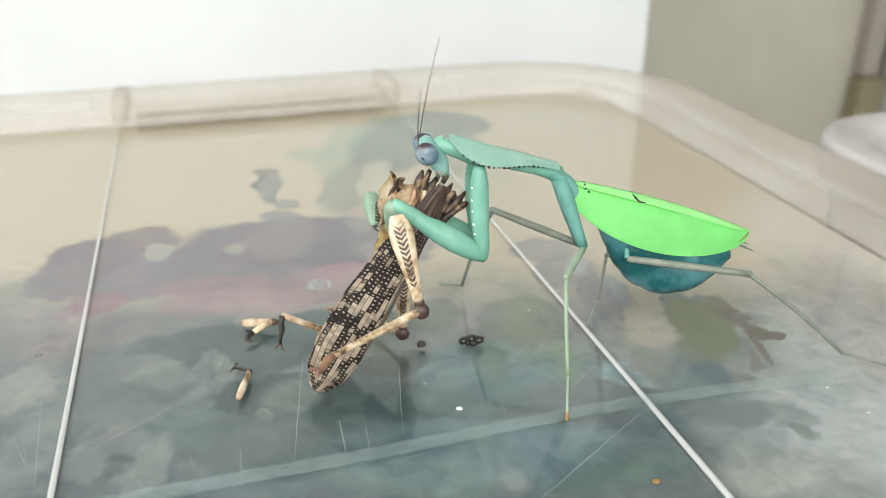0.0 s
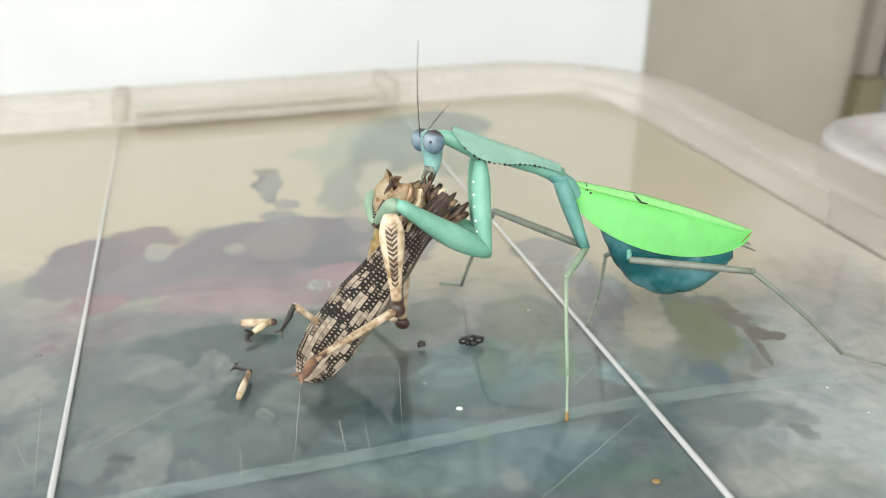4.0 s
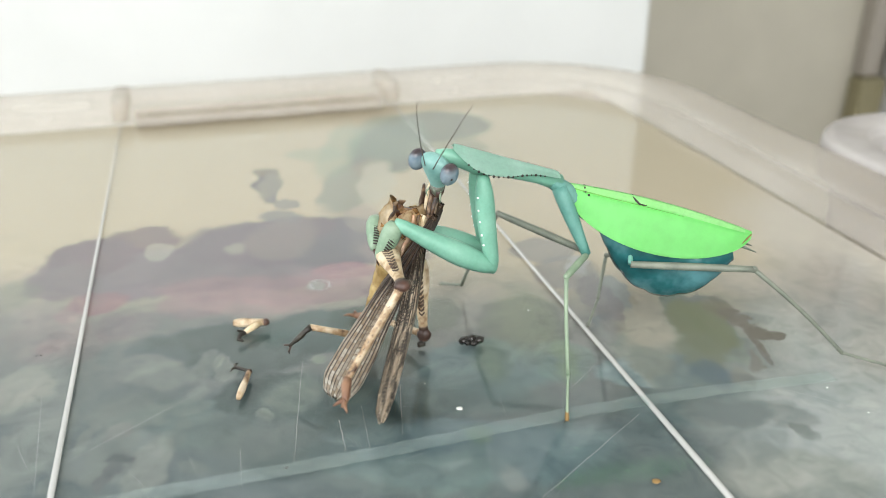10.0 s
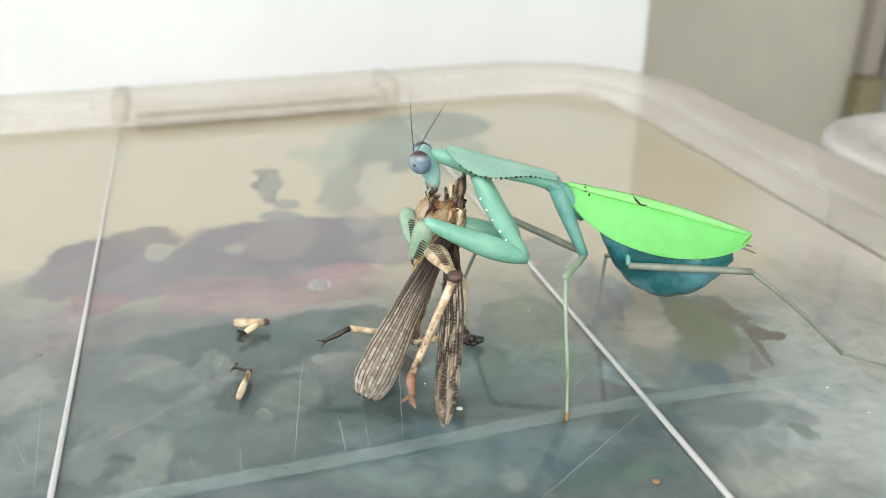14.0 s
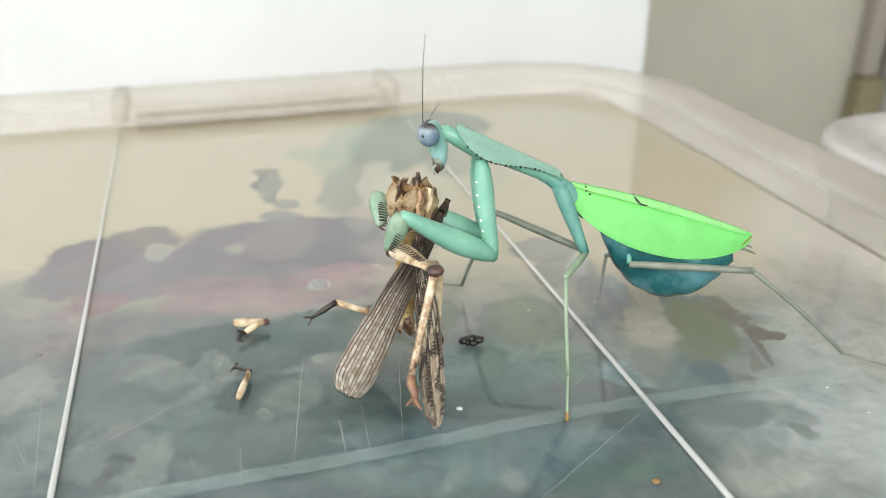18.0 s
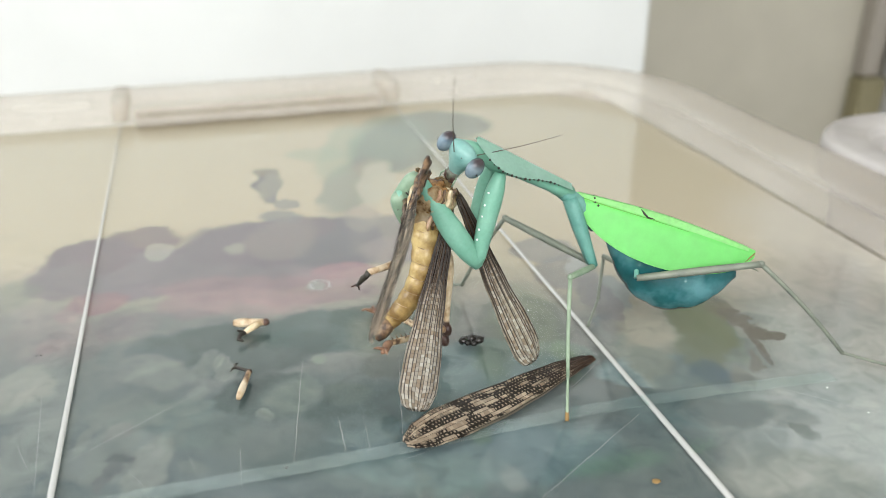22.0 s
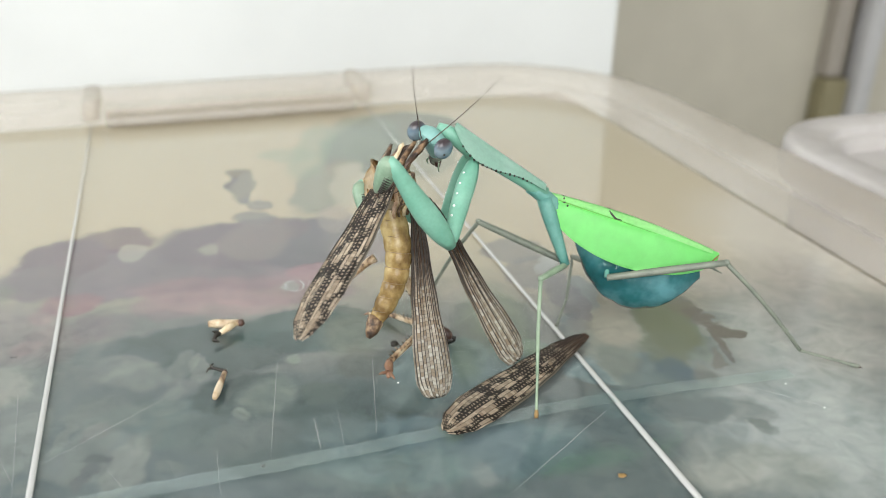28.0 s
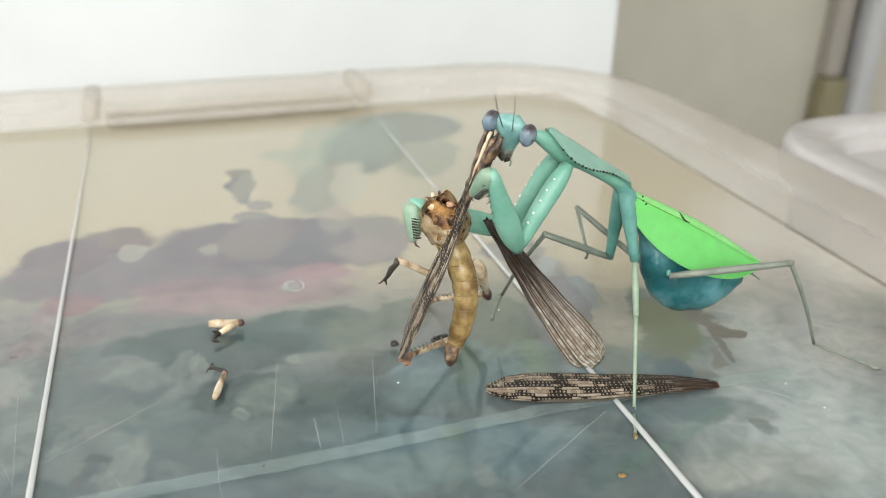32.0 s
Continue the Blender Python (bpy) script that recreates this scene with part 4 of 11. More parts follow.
neck = part("neck", tube([(-3.9 * mm, 0, 0.1 * mm), (-3.5 * mm, 0, 0.1 * mm), (-2.4 * mm, 0, 0.2 * mm), (-1.4 * mm, 0, 0.2 * mm), (-0.4 * mm, 0, 0.2 * mm)], [0.45 * mm, 0.85 * mm, 1.1 * mm, 1.35 * mm, 1.8 * mm], 14), MINT, head)


def feeler(name):
    n = 22
    pts = [(25 * mm * k / n, 0, 0.7 * mm * math.sin(2.2 * k / n)) for k in range(n + 1)]
    return part(name, tube(pts, [(0.115 - 0.07 * k / n) * mm for k in range(n + 1)], 6), FEELER, head, "thin brown feeler")


antenna_near, antenna_far = feeler("antenna"), feeler("antenna")


# grasping legs
def grasping_leg(side):
    n = 12
    cx = part("foreleg_coxa", tube([(20 * mm * k / n, 0, 0.3 * mm * math.sin(math.pi * k / n)) for k in range(n + 1)],
                                   [(r * 0.90 * mm, r * 0.90 * mm) for r in (1.3, 1.75, 2.1, 2.25, 2.3, 2.25, 2.2, 2.15, 2.05, 1.95, 1.85, 1.7, 1.2)], 12), MINT, mantis, "mint foreleg base with white warts")
    for k in range(5):
        part("wart", ball(((4.2 + 2.6 * k + 0.4 * math.sin(3 * k)) * mm, 0.9 * side * mm, (1.86 + 0.1 * math.sin(k)) * mm), ((0.27 + 0.05 * (k % 2)) * mm, 0.27 * mm, (0.28 + 0.06 * (k % 2)) * mm), 8), WHITE_SPOT, cx)
    fe = part("foreleg_femur", tube([(23.2 * mm * k / n - 0.6 * mm * (k == 0), 0, -0.4 * mm * math.sin(math.pi * k / n)) for k in range(n + 1)],
                                    [(r * 1.0 * mm, r * 0.95 * mm) for r in (1.2, 2.0, 2.35, 2.55, 2.65, 2.6, 2.45, 2.25, 2.05, 1.85, 1.65, 1.5, 1.0)], 12), MINT, mantis, "mint grasping foreleg with dark spines")
    for k in range(9):
        x = (9.0 + 1.5 * k) * mm
        a = Vector((x, -0.6 * side * mm, -1.5 * mm))
        part("spine", tube([a, a + Vector((0.4 * mm, -0.2 * side * mm, (-1.2 - 0.5 * (k % 2)) * mm))], [0.2 * mm, 0.04 * mm], 5), KNEE, fe)
    ti = part("foreleg_tibia", tube([(8.5 * mm * k / 8, 0, 0.5 * mm * math.sin(math.pi * k / 8)) for k in range(9)],
                                    [(r * 1.1 * mm, r * 1.40 * mm) for r in (0.9, 1.35, 1.5, 1.5, 1.45, 1.3, 1.1, 0.8, 0.3)], 12), TIBIA, mantis, "olive-green foreleg tip with a comb of black spines")
    for k in range(11):
        for s in (-1, 1):
            x = (1.6 + 0.58 * k) * mm
            a = Vector((x, 1.55 * s * mm * math.sin(math.pi * (0.2 + 0.06 * k)), 0.2 * mm))
            part("spine", tube([a, a + Vector((0.2 * mm, 0.10 * s * mm, 0.7 * mm)), a + Vector((0.45 * mm, -0.15 * s * mm, 1.6 * mm))], [0.2 * mm, 0.18 * mm, 0.04 * mm], 5), DARK_MARK, ti)
    part("claw", tube([(8.0 * mm, 0, 0.2 * mm), (9.2 * mm, 0, 0.5 * mm), (9.8 * mm, 0, 1.3 * mm)], [0.4 * mm, 0.25 * mm, 0.05 * mm], 6), KNEE, ti)
    return cx, fe, ti


coxa_near, femur_near, tibia_near = grasping_leg(1)
coxa_far, femur_far, tibia_far = grasping_leg(-1)


# walking legs
def walking_leg(lengths, r, mats):
    a, b, c = lengths
    n = 8
    f = part("leg_femur", tube([(a * k / n, 0, 0) for k in range(n + 1)], [r * (0.75 + 0.45 * math.sin(math.pi * (0.1 + 0.6 * k / n))) * (1 - 0.25 * k / n) for k in range(n + 1)], 8), mats[0], mantis)
    part("knee", ball((a, 0, 0), (0.95 * r, 0.85 * r, 0.95 * r), 8), mats[0], f)
    t = part("leg_tibia", tube([(b * k / n, 0, 0.02 * b * math.sin(math.pi * k / n)) for k in range(n + 1)], [r * (0.62 - 0.12 * k / n) for k in range(n + 1)], 8), mats[1], mantis)
    part("spur", tube([(b * 0.97, 0, 0), (b * 1.03, 0.4 * r, 0.9 * r)], [0.25 * r, 0.05 * r], 5), mats[1], t)
    s = part("leg_tarsus", tube([(c * k / n, 0, 0.25 * r * (k % 2) * 0.4) for k in range(n + 1)], [r * (0.46 - 0.10 * (k % 2)) for k in range(n + 1)], 7), mats[1], mantis)
    part("foot_pad", tube([(c * 0.80, 0, 0), (c * 0.93, 0, 0), (c * 1.0, 0, 0)], [r * 0.45, r * 0.62, r * 0.5], 7), mats[2], s, "tan foot pad")
    for q in (-1, 1):
        part("foot_claw", tube([(c * 0.97, 0.3 * q * r, 0), (c * 1.04, 0.7 * q * r, 0.2 * r)], [0.2 * r, 0.05 * r], 5), KNEE, s)
    return f, t, s


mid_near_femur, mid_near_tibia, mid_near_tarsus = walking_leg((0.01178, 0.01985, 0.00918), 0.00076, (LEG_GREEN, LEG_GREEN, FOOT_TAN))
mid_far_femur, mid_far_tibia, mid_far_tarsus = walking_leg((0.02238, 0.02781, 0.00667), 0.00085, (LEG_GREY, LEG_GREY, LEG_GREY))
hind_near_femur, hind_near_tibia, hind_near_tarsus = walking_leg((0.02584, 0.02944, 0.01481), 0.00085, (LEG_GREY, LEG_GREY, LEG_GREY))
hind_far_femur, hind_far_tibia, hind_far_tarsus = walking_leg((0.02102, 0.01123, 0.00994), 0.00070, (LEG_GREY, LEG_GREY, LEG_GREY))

# abdomen and folded wings
n = 48
BELLY = [(0, 3.2), (4, 4.8), (9.2, 7.6), (12.6, 11.0), (16, 14.6), (20, 18.0), (24.5, 20.0), (28, 19.4), (31.6, 16.4), (34.4, 12.6), (36.6, 9.0), (38.2, 5.8)]


def belly(q):
    for (a, p), (b, r) in zip(BELLY, BELLY[1:]):
        if q <= b:
            return p + (r - p) * (q - a) / (b - a)
    return BELLY[-1][1]


ab_rows = []
for k in range(n + 1):
    q = 38.0 * k / n
    low = sum(belly(min(38.0, max(0.0, q + d))) for d in (-2, -1, 0, 1, 2)) / 5
    top = 3.0 + 1.4 * k / n * (1 - k / n)
    ring = 1.0 - 0.045 * (k % 6 == 0) - 0.016 * (k % 6 in (1, 5))
    ab_rows.append((-q * mm, -(low + top) / 2 * mm, min(4.7, 0.34 * (low - top) + 0.7) * ring * mm, 0.5 * (low - top) * ring * mm))
abdomen = part("abdomen", tube([(x, 0, z) for x, z, a, b in ab_rows], [(a, b) for x, z, a, b in ab_rows], 20), ABDOMEN_TEAL, mantis, "swollen glossy teal abdomen")
for s in (-1, 1):
    part("cercus", tube([(-37 * mm, 0.8 * s * mm, -3.4 * mm), (-39.5 * mm, 1.4 * s * mm, -3.0 * mm), (-42.5 * mm, 1.7 * s * mm, -3.4 * mm)], [0.45 * mm, 0.35 * mm, 0.1 * mm], 7), LEG_GREY, abdomen)


def wing_point(f, v, s):
    drop = 11.4 * (math.sin(math.pi * min(1.0, (f * 0.965 + 0.025))) ** 0.52) * (1 - 0.06 * f)
    x = -40.5 * f + 1.2 * (1 - f) * (1 - v)
    ridge = 1.2 * math.sin(math.pi * f) + 0.3
    y = 0.02 + drop * (0.52 * v ** 0.75)
    z = ridge - drop * (0.28 * v + 0.60 * v * v) - 0.35 * math.exp(-((v - 0.2) * 16) ** 2)
    return Vector((x * mm, y * s * mm, z * mm))


for s in (-1, 1):
    w = part("tegmen", plate([[wing_point(i / 40, j / 14, s) for j in range(15)] for i in range(41)], -0.22 * mm), TEGMEN, abdomen, "bright green leaf-shaped wing cover")
    off = Vector((0, 0.12 * s * mm, 0.12 * mm))
    part("wing_crease", tube([wing_point(0.02 + 0.6 * k / 16, 0.21, s) + off * 0.6 for k in range(17)], [0.16 * mm * (1 - 0.8 * k / 16) for k in range(17)], 6), VEIN_BROWN, w)
    part("wing_edge_strip", plate([[wing_point(0.01 + 0.95 * i / 40, 0.185 * j / 4, s) + off * 0.8 for j in range(5)] for i in range(41)], -0.06 * mm), TEGMEN_PALE, w, "paler green upper strip")
    for f, v, r in ((0.095, 0.10, 0.22), (0.10, 0.24, 0.20), (0.115, 0.36, 0.26), (0.09, 0.30, 0.12)):
        part("wing_dot", ball(wing_point(f, v, s) + off, (r * mm, 0.22 * mm, r * mm), 6), DARK_MARK, w)
    part("wing_tip", tube([wing_point(f, v, s) + off * 0.5 for f, v in ((0.955, 0.85), (0.975, 0.7), (0.992, 0.5), (0.998, 0.25))], [0.05 * mm, 0.16 * mm, 0.18 * mm, 0.08 * mm], 6), FOOT_TAN, w, "brown wing tip")
    part("wing_mark", tube([wing_point(f, v, s) + off for f, v in ((0.345, 0.05), (0.36, 0.13), (0.385, 0.19), (0.42, 0.18))], [0.1 * mm, 0.24 * mm, 0.22 * mm, 0.08 * mm], 6), DARK_MARK, w, "dark scratch mark")

# ---- locust ----
locust = tagged(new("locust"), "half-eaten brown and cream locust held by the mantis", "insect")
shell = []
for i in range(19):
    f = i / 18
    row = []
    for j in range(33):
        a = 2 * math.pi * (j % 32) / 32
        rough = noise.noise(Vector((3.1 * math.cos(a), 3.1 * math.sin(a), 4.0 * f)))
        fine = noise.noise(Vector((9 * math.cos(a), 9 * math.sin(a), 11 * f + 5)))
        rr = (5.0 + 0.9 * math.sin(math.pi * f) - 1.4 * (1 - f) - 0.5 * f ** 4 + 0.9 * rough + 0.35 * fine) * mm
        x = (-5.5 + 9.5 * f + (f ** 3) * (2.6 * noise.noise(Vector((1.6 * math.cos(a), 1.6 * math.sin(a), 9))) + 1.3 * fine)) * mm
        row.append(Vector((x, rr * math.cos(a), rr * math.sin(a) * 0.85)))
    shell.append(row)
thorax = part("thorax", plate(shell, 0.45 * mm), SHELL, locust, "torn open cream thorax")
lump = ball((-0.2 * mm, 0, 0), (3.5 * mm, 4.7 * mm, 4.1 * mm), 24)
for v in lump.verts:
    v.co *= 1 + 0.25 * noise.noise(v.co * 900) + 0.12 * noise.noise(v.co * 2600)
part("flesh", lump, FLESH, thorax, "moist torn brown flesh")
for k, (y, z, r) in enumerate(((-2.4, 1.2, 1.5), (1.9, -1.4, 1.3), (2.3, 1.6, 1.1), (-1.2, -2.2, 1.2), (0.4, 2.6, 1.0))):
    bit = ball((2.3 * mm, y * mm, z * mm), (r * 1.1 * mm, r * mm, r * 0.9 * mm), 12)
    for v in bit.verts:
        v.co += 0.3 * mm * noise.noise_vector(v.co * 1500 + Vector((k, 0, 0)))
    part("flesh_lump", bit, (FLESH, FLESH, FLESH, FLESH, GRISTLE)[k], thorax)
for k in range(11):
    a = k * 0.571 + 0.25 * math.sin(5 * k)
    r0 = (3.5 + 0.5 * math.sin(3 * k)) * mm
    p0 = Vector(((1.6 + 1.2 * math.sin(2.3 * k)) * mm, r0 * math.cos(a), 0.85 * r0 * math.sin(a)))
    tip = p0 + Vector(((1.5 + 0.9 * math.sin(7 * k)) * mm, -1.3 * mm * math.cos(a + 0.6), -1.1 * mm * math.sin(a + 0.6)))
    part("torn_flap", tube([p0, p0.lerp(tip, 0.5) + Vector((0.3 * mm, 0.3 * mm * math.sin(k), 0.2 * mm)), tip], [(0.8 * mm, 0.25 * mm), (0.65 * mm, 0.22 * mm), (0.15 * mm, 0.1 * mm)], 6), (KNEE, BARK, SHELL, FLESH)[k % 4], thorax)
for k, (y, z, r, mat) in enumerate(((-3.6, 2.7, 0.62, SHELL), (-2.5, 3.6, 0.45, BARK), (-1.6, 4.1, 0.5, GRISTLE), (2.9, 3.3, 0.5, BARK), (-4.4, 1.4, 0.7, BARK))):
    part("sinew", tube([((4.6 - 1.2 * q + 0.4 * math.sin(3 * k)) * mm, (y * (1 + 0.05 * math.sin(q + k)) + 0.25 * math.sin(1.9 * q + k)) * mm, z * (1.0 + 0.07 * math.sin(2 * q)) * mm) for q in range(9)],
                       [(r * (0.5 + 0.5 * math.sin(math.pi * (q + 0.8) / 9.6)) * mm, 0.6 * r * mm) for q in range(9)], 7), mat, thorax)
n = 48
prey_abdomen = part("abdomen", tube([(26 * mm * k / n, 0.0, 3.8 * mm * math.sin(math.pi * k / n)) for k in range(n + 1)],
                                    [((3.3 * (1 - 0.34 * (k / n) ** 1.5) * (1 - 0.35 * max(0, k / n - 0.85) / 0.15) - 0.20 * (k % 6 == 0) - 0.07 * (k % 6 in (1, 5))) * mm,
                                      (3.1 * (1 - 0.34 * (k / n) ** 1.5) * (1 - 0.35 * max(0, k / n - 0.85) / 0.15) - 0.20 * (k % 6 == 0) - 0.07 * (k % 6 in (1, 5))) * mm) for k in range(n + 1)], 18), OCHRE, locust, "ochre segmented abdomen")
for q in range(1, 8):
    k = 6 * q
    r = 3.12 * (1 - 0.34 * (k / n) ** 1.5) * mm
    loop = [(26 * mm * k / n, r * math.cos(a), r * 0.95 * math.sin(a) + 3.8 * mm * math.sin(math.pi * k / n)) for a in (2 * math.pi * i / 20 for i in range(21))]
    part("segment_band", tube(loop, [0.08 * mm] * 21, 5), BAND, prey_abdomen)
part("abdomen_tip", tube([(24.3 * mm, -0.3 * mm, 0.5 * mm), (26.0 * mm, -0.9 * mm, 0.2 * mm), (27.8 * mm, -1.5 * mm, 0), (28.8 * mm, -1.9 * mm, -0.2 * mm)], [1.8 * mm, 1.6 * mm, 1.2 * mm, 0.5 * mm], 10), BARK, prey_abdomen, "dark brown abdomen tip")
for s in (-1, 1):
    part("ovipositor_valve", tube([(24.0 * mm, 0.9 * mm, 0.6 * s * mm), (26.2 * mm, 1.1 * mm, 0.7 * s * mm), (28.4 * mm, 0.5 * mm, 0.5 * s * mm)], [1.2 * mm, 0.95 * mm, 0.25 * mm], 9), SHELL if s < 0 else CREAM, prey_abdomen, "pale pointed valve")


def hind_leg():
    n = 12
    f = part("hind_femur", tube([(19.5 * mm * k / n, 0, 0) for k in range(n + 1)],
                                [(r * mm, r * 0.6 * mm) for r in (1.3, 2.05, 2.4, 2.45, 2.3, 2.1, 1.85, 1.6, 1.4, 1.2, 1.05, 1.05, 1.15)], 14), FEMUR, locust, "cream and brown jumping leg")
    part("knee", ball((19.6 * mm, 0, 0), (1.75 * mm, 1.7 * mm, 1.2 * mm), 12), KNEE, f, "dark brown knee")
    for k in range(9):
        part("herringbone", tube([((3.2 + 1.3 * k) * mm, (-1.2 + 0.07 * k) * mm, (1.17 - 0.06 * k) * mm), ((4.0 + 1.3 * k) * mm, 0, (1.40 - 0.062 * k) * mm), ((3.2 + 1.3 * k) * mm, (1.2 - 0.07 * k) * mm, (1.17 - 0.06 * k) * mm)], [0.13 * mm] * 3, 5), KNEE, f)
    t = part("hind_tibia", tube([(20.5 * mm * k / n, 0, 0) for k in range(n + 1)], [(1.0 - 0.3 * k / n) * 0.9 * mm for k in range(n + 1)], 8), CREAM, locust, "cream spiny shin")
    for k in range(10):
        for s in (-1, 1):
            a = Vector(((5 + 1.5 * k) * mm, 0.4 * s * mm, 0.5 * mm))
            part("spine", tube([a, a + Vector((0.5 * mm, 0.5 * s * mm, 0.8 * mm))], [0.13 * mm, 0.03 * mm], 5), BARK, t)
    part("foot", tube([(20 * mm, 0, 0), (21.5 * mm, 0.6 * mm, 0), (23 * mm, 1.6 * mm, -0.2 * mm), (25 * mm, 2.4 * mm, -0.2 * mm)], [0.8 * mm, 0.95 * mm, 0.75 * mm, 0.4 * mm], 8), RED_FOOT, t, "reddish clawed foot")
    for s in (-1, 1):
        part("foot_claw", tube([(23.6 * mm, 1.8 * mm, 0), (25.0 * mm, (2.2 + 1.2 * s) * mm, 0.3 * mm), (25.6 * mm, (2.3 + 1.9 * s) * mm, 0.1 * mm)], [0.45 * mm, 0.32 * mm, 0.06 * mm], 6), RED_FOOT, t)
    return f, t


prey_femur_near, prey_tibia_near = hind_leg()
prey_femur_far, prey_tibia_far = hind_leg()
prey_midleg = part("middle_tibia", tube([(-2.0 * mm, 0, -0.3 * mm), (0, 0, 0), (4 * mm, 0, 0), (8.5 * mm, 0, 0)], [1.0 * mm, 0.85 * mm, 0.7 * mm, 0.7 * mm], 8), CREAM, locust, "cream middle leg")
for k in range(6):
    part("spine", tube([((2 + 1.1 * k) * mm, 0, -0.5 * mm), ((2.4 + 1.1 * k) * mm, 0.2 * mm, -1.2 * mm)], [0.13 * mm, 0.03 * mm], 5), KNEE, prey_midleg)
prey_midtarsus = part("middle_foot", tube([(0, 0, 0), (1.5 * mm, 0, 0.3 * mm), (3 * mm, 0, -0.1 * mm), (5 * mm, 0, 0.2 * mm), (6.4 * mm, 0, 0)], [0.75 * mm, 0.6 * mm, 0.7 * mm, 0.45 * mm, 0.35 * mm], 8), DARK_MARK, locust, "black clawed foot")
for s in (-1, 1):
    part("foot_claw", tube([(6.2 * mm, 0.2 * s * mm, 0), (7.2 * mm, 0.9 * s * mm, 0.3 * mm), (7.6 * mm, 1.1 * s * mm, -0.4 * mm)], [0.25 * mm, 0.18 * mm, 0.04 * mm], 5), KNEE, prey_midtarsus)


def blade(length, widths, curl, thick, name, mat, parent, label, ripple=0.10):
    """A wing: widths of (share of length, leading edge, trailing edge) in mm."""
    def edge(f):
        for (a, p, q), (b, r, s) in zip(widths, widths[1:]):
            if f <= b:
                k = (f - a) / (b - a)
                k = k * k * (3 - 2 * k)
                return p + (r - p) * k, q + (s - q) * k
        return widths[-1][1:]
    def at(f, v):
        lo, hi = edge(f)
        y = lo + (hi - lo) * v
        return Vector((length * f, y * mm, (curl * (v - 0.5) ** 2 * -4 + 0.25 * math.sin(9 * f) + ripple * math.sin(v * 40)) * mm))
    ob = part(name, plate([[at(i / 48, j / 16) for j in range(17)] for i in range(49)], thick * mm), mat, parent, label)
    ruled = ob.data.attributes.new("wing", "FLOAT_VECTOR", "POINT")
    for p, vert in zip(ruled.data, ob.data.vertices):
        f = min(1.0, max(0.0, vert.co.x / length))
        lo, hi = edge(f)
        p.vector = (f, (vert.co.y / mm - lo) / (hi - lo), 0.0)
    return ob, at


FORE_SHAPE = [(0.0, -1.2, 1.3), (0.06, -2.1, 2.0), (0.2, -3.5, 3.2), (0.4, -4.8, 4.4), (0.6, -5.7, 5.3), (0.78, -5.6, 5.5), (0.9, -4.4, 4.9), (0.97, -2.3, 3.3), (1.0, -0.4, 1.2)]
HIND_SHAPE = [(0.0, -0.6, 0.6), (0.1, -1.3, 1.2), (0.3, -2.3, 2.1), (0.55, -3.4, 3.1), (0.78, -4.4, 4.1), (0.9, -4.5, 4.3), (0.97, -3.4, 3.6), (1.0, -1.6, 2.2)]


def veined(ob, at, lines, length, r, lo=0.03, hi=0.97, edge=1.0, heavy=()):
    for k in range(lines):
        v = 0.04 + 0.92 * k / (lines - 1)
        end = hi - 0.05 * abs(v - 0.5) * 2
        pts = [at(lo + (end - lo) * q / 18, v) + Vector((0, 0, 0.10 * mm)) for q in range(19)]
        part("vein", tube(pts, [r * (edge if k in (0, 1, lines - 2, lines - 1) else 1.8 if k in heavy else 1.0) * mm * (1 - 0.6 * q / 18) for q in range(19)], 5), VEIN, ob)


loose_forewing, at = blade(51.5 * mm, FORE_SHAPE, 0.5, 0.14, "locust_forewing", FOREWING, None, "")
veined(loose_forewing, at, 10, 51.5 * mm, 0.065, edge=1.5)
tagged(loose_forewing, "tan locust forewing with rows of dark brown spots", "wing")
prey_forewing, at = blade(51.5 * mm, FORE_SHAPE, 0.5, 0.14, "forewing", FOREWING, locust, "tan forewing with dark brown spots")
veined(prey_forewing, at, 10, 51.5 * mm, 0.065, edge=1.5)
for k in range(11):
    y0, z0 = (-5.2 + 1.04 * k) * mm, (0.9 * math.sin(2.1 * k) - 0.5) * mm
    x1, x2 = (-0.4 + 0.9 * math.sin(4 * k)) * mm, (12 + 2.5 * math.sin(3 * k)) * mm
    strip = tube([(x1 + (x2 - x1) * q / 11, y0 * (1.12 - 0.055 * q), z0 * (1 - 0.08 * q)) for q in range(12)],
                 [((0.84 + 0.2 * math.sin(q + 2 * k)) * min(1, 0.45 + 0.3 * q) * (1 - 0.04 * q) * mm, (0.72 - 0.04 * q) * min(1, 0.45 + 0.3 * q) * mm) for q in range(12)], 8)
    for v in strip.verts:
        v.co += noise.noise_vector(v.co * 700 + Vector((k * 3, 0, 0))) * 0.45 * mm
    part("torn_strip", strip, SHELL if k == 4 else BARK if k in (2, 7) else WING_ROOT, prey_forewing, "ragged dark brown wing base strip")
prey_hindwing_a, at = blade(44 * mm, HIND_SHAPE, 0.6, 0.08, "hindwing", HINDWING, locust, "folded smoky hindwing with dark veins", 0.22)
veined(prey_hindwing_a, at, 11, 44 * mm, 0.10, edge=2.0, heavy=(2, 5, 6, 8))
prey_hindwing_b, at = blade(44 * mm, HIND_SHAPE, 0.6, 0.08, "hindwing", HINDWING, locust, "folded smoky hindwing with dark veins", 0.22)
veined(prey_hindwing_b, at, 11, 44 * mm, 0.10, edge=2.0, heavy=(2, 5, 6, 8))

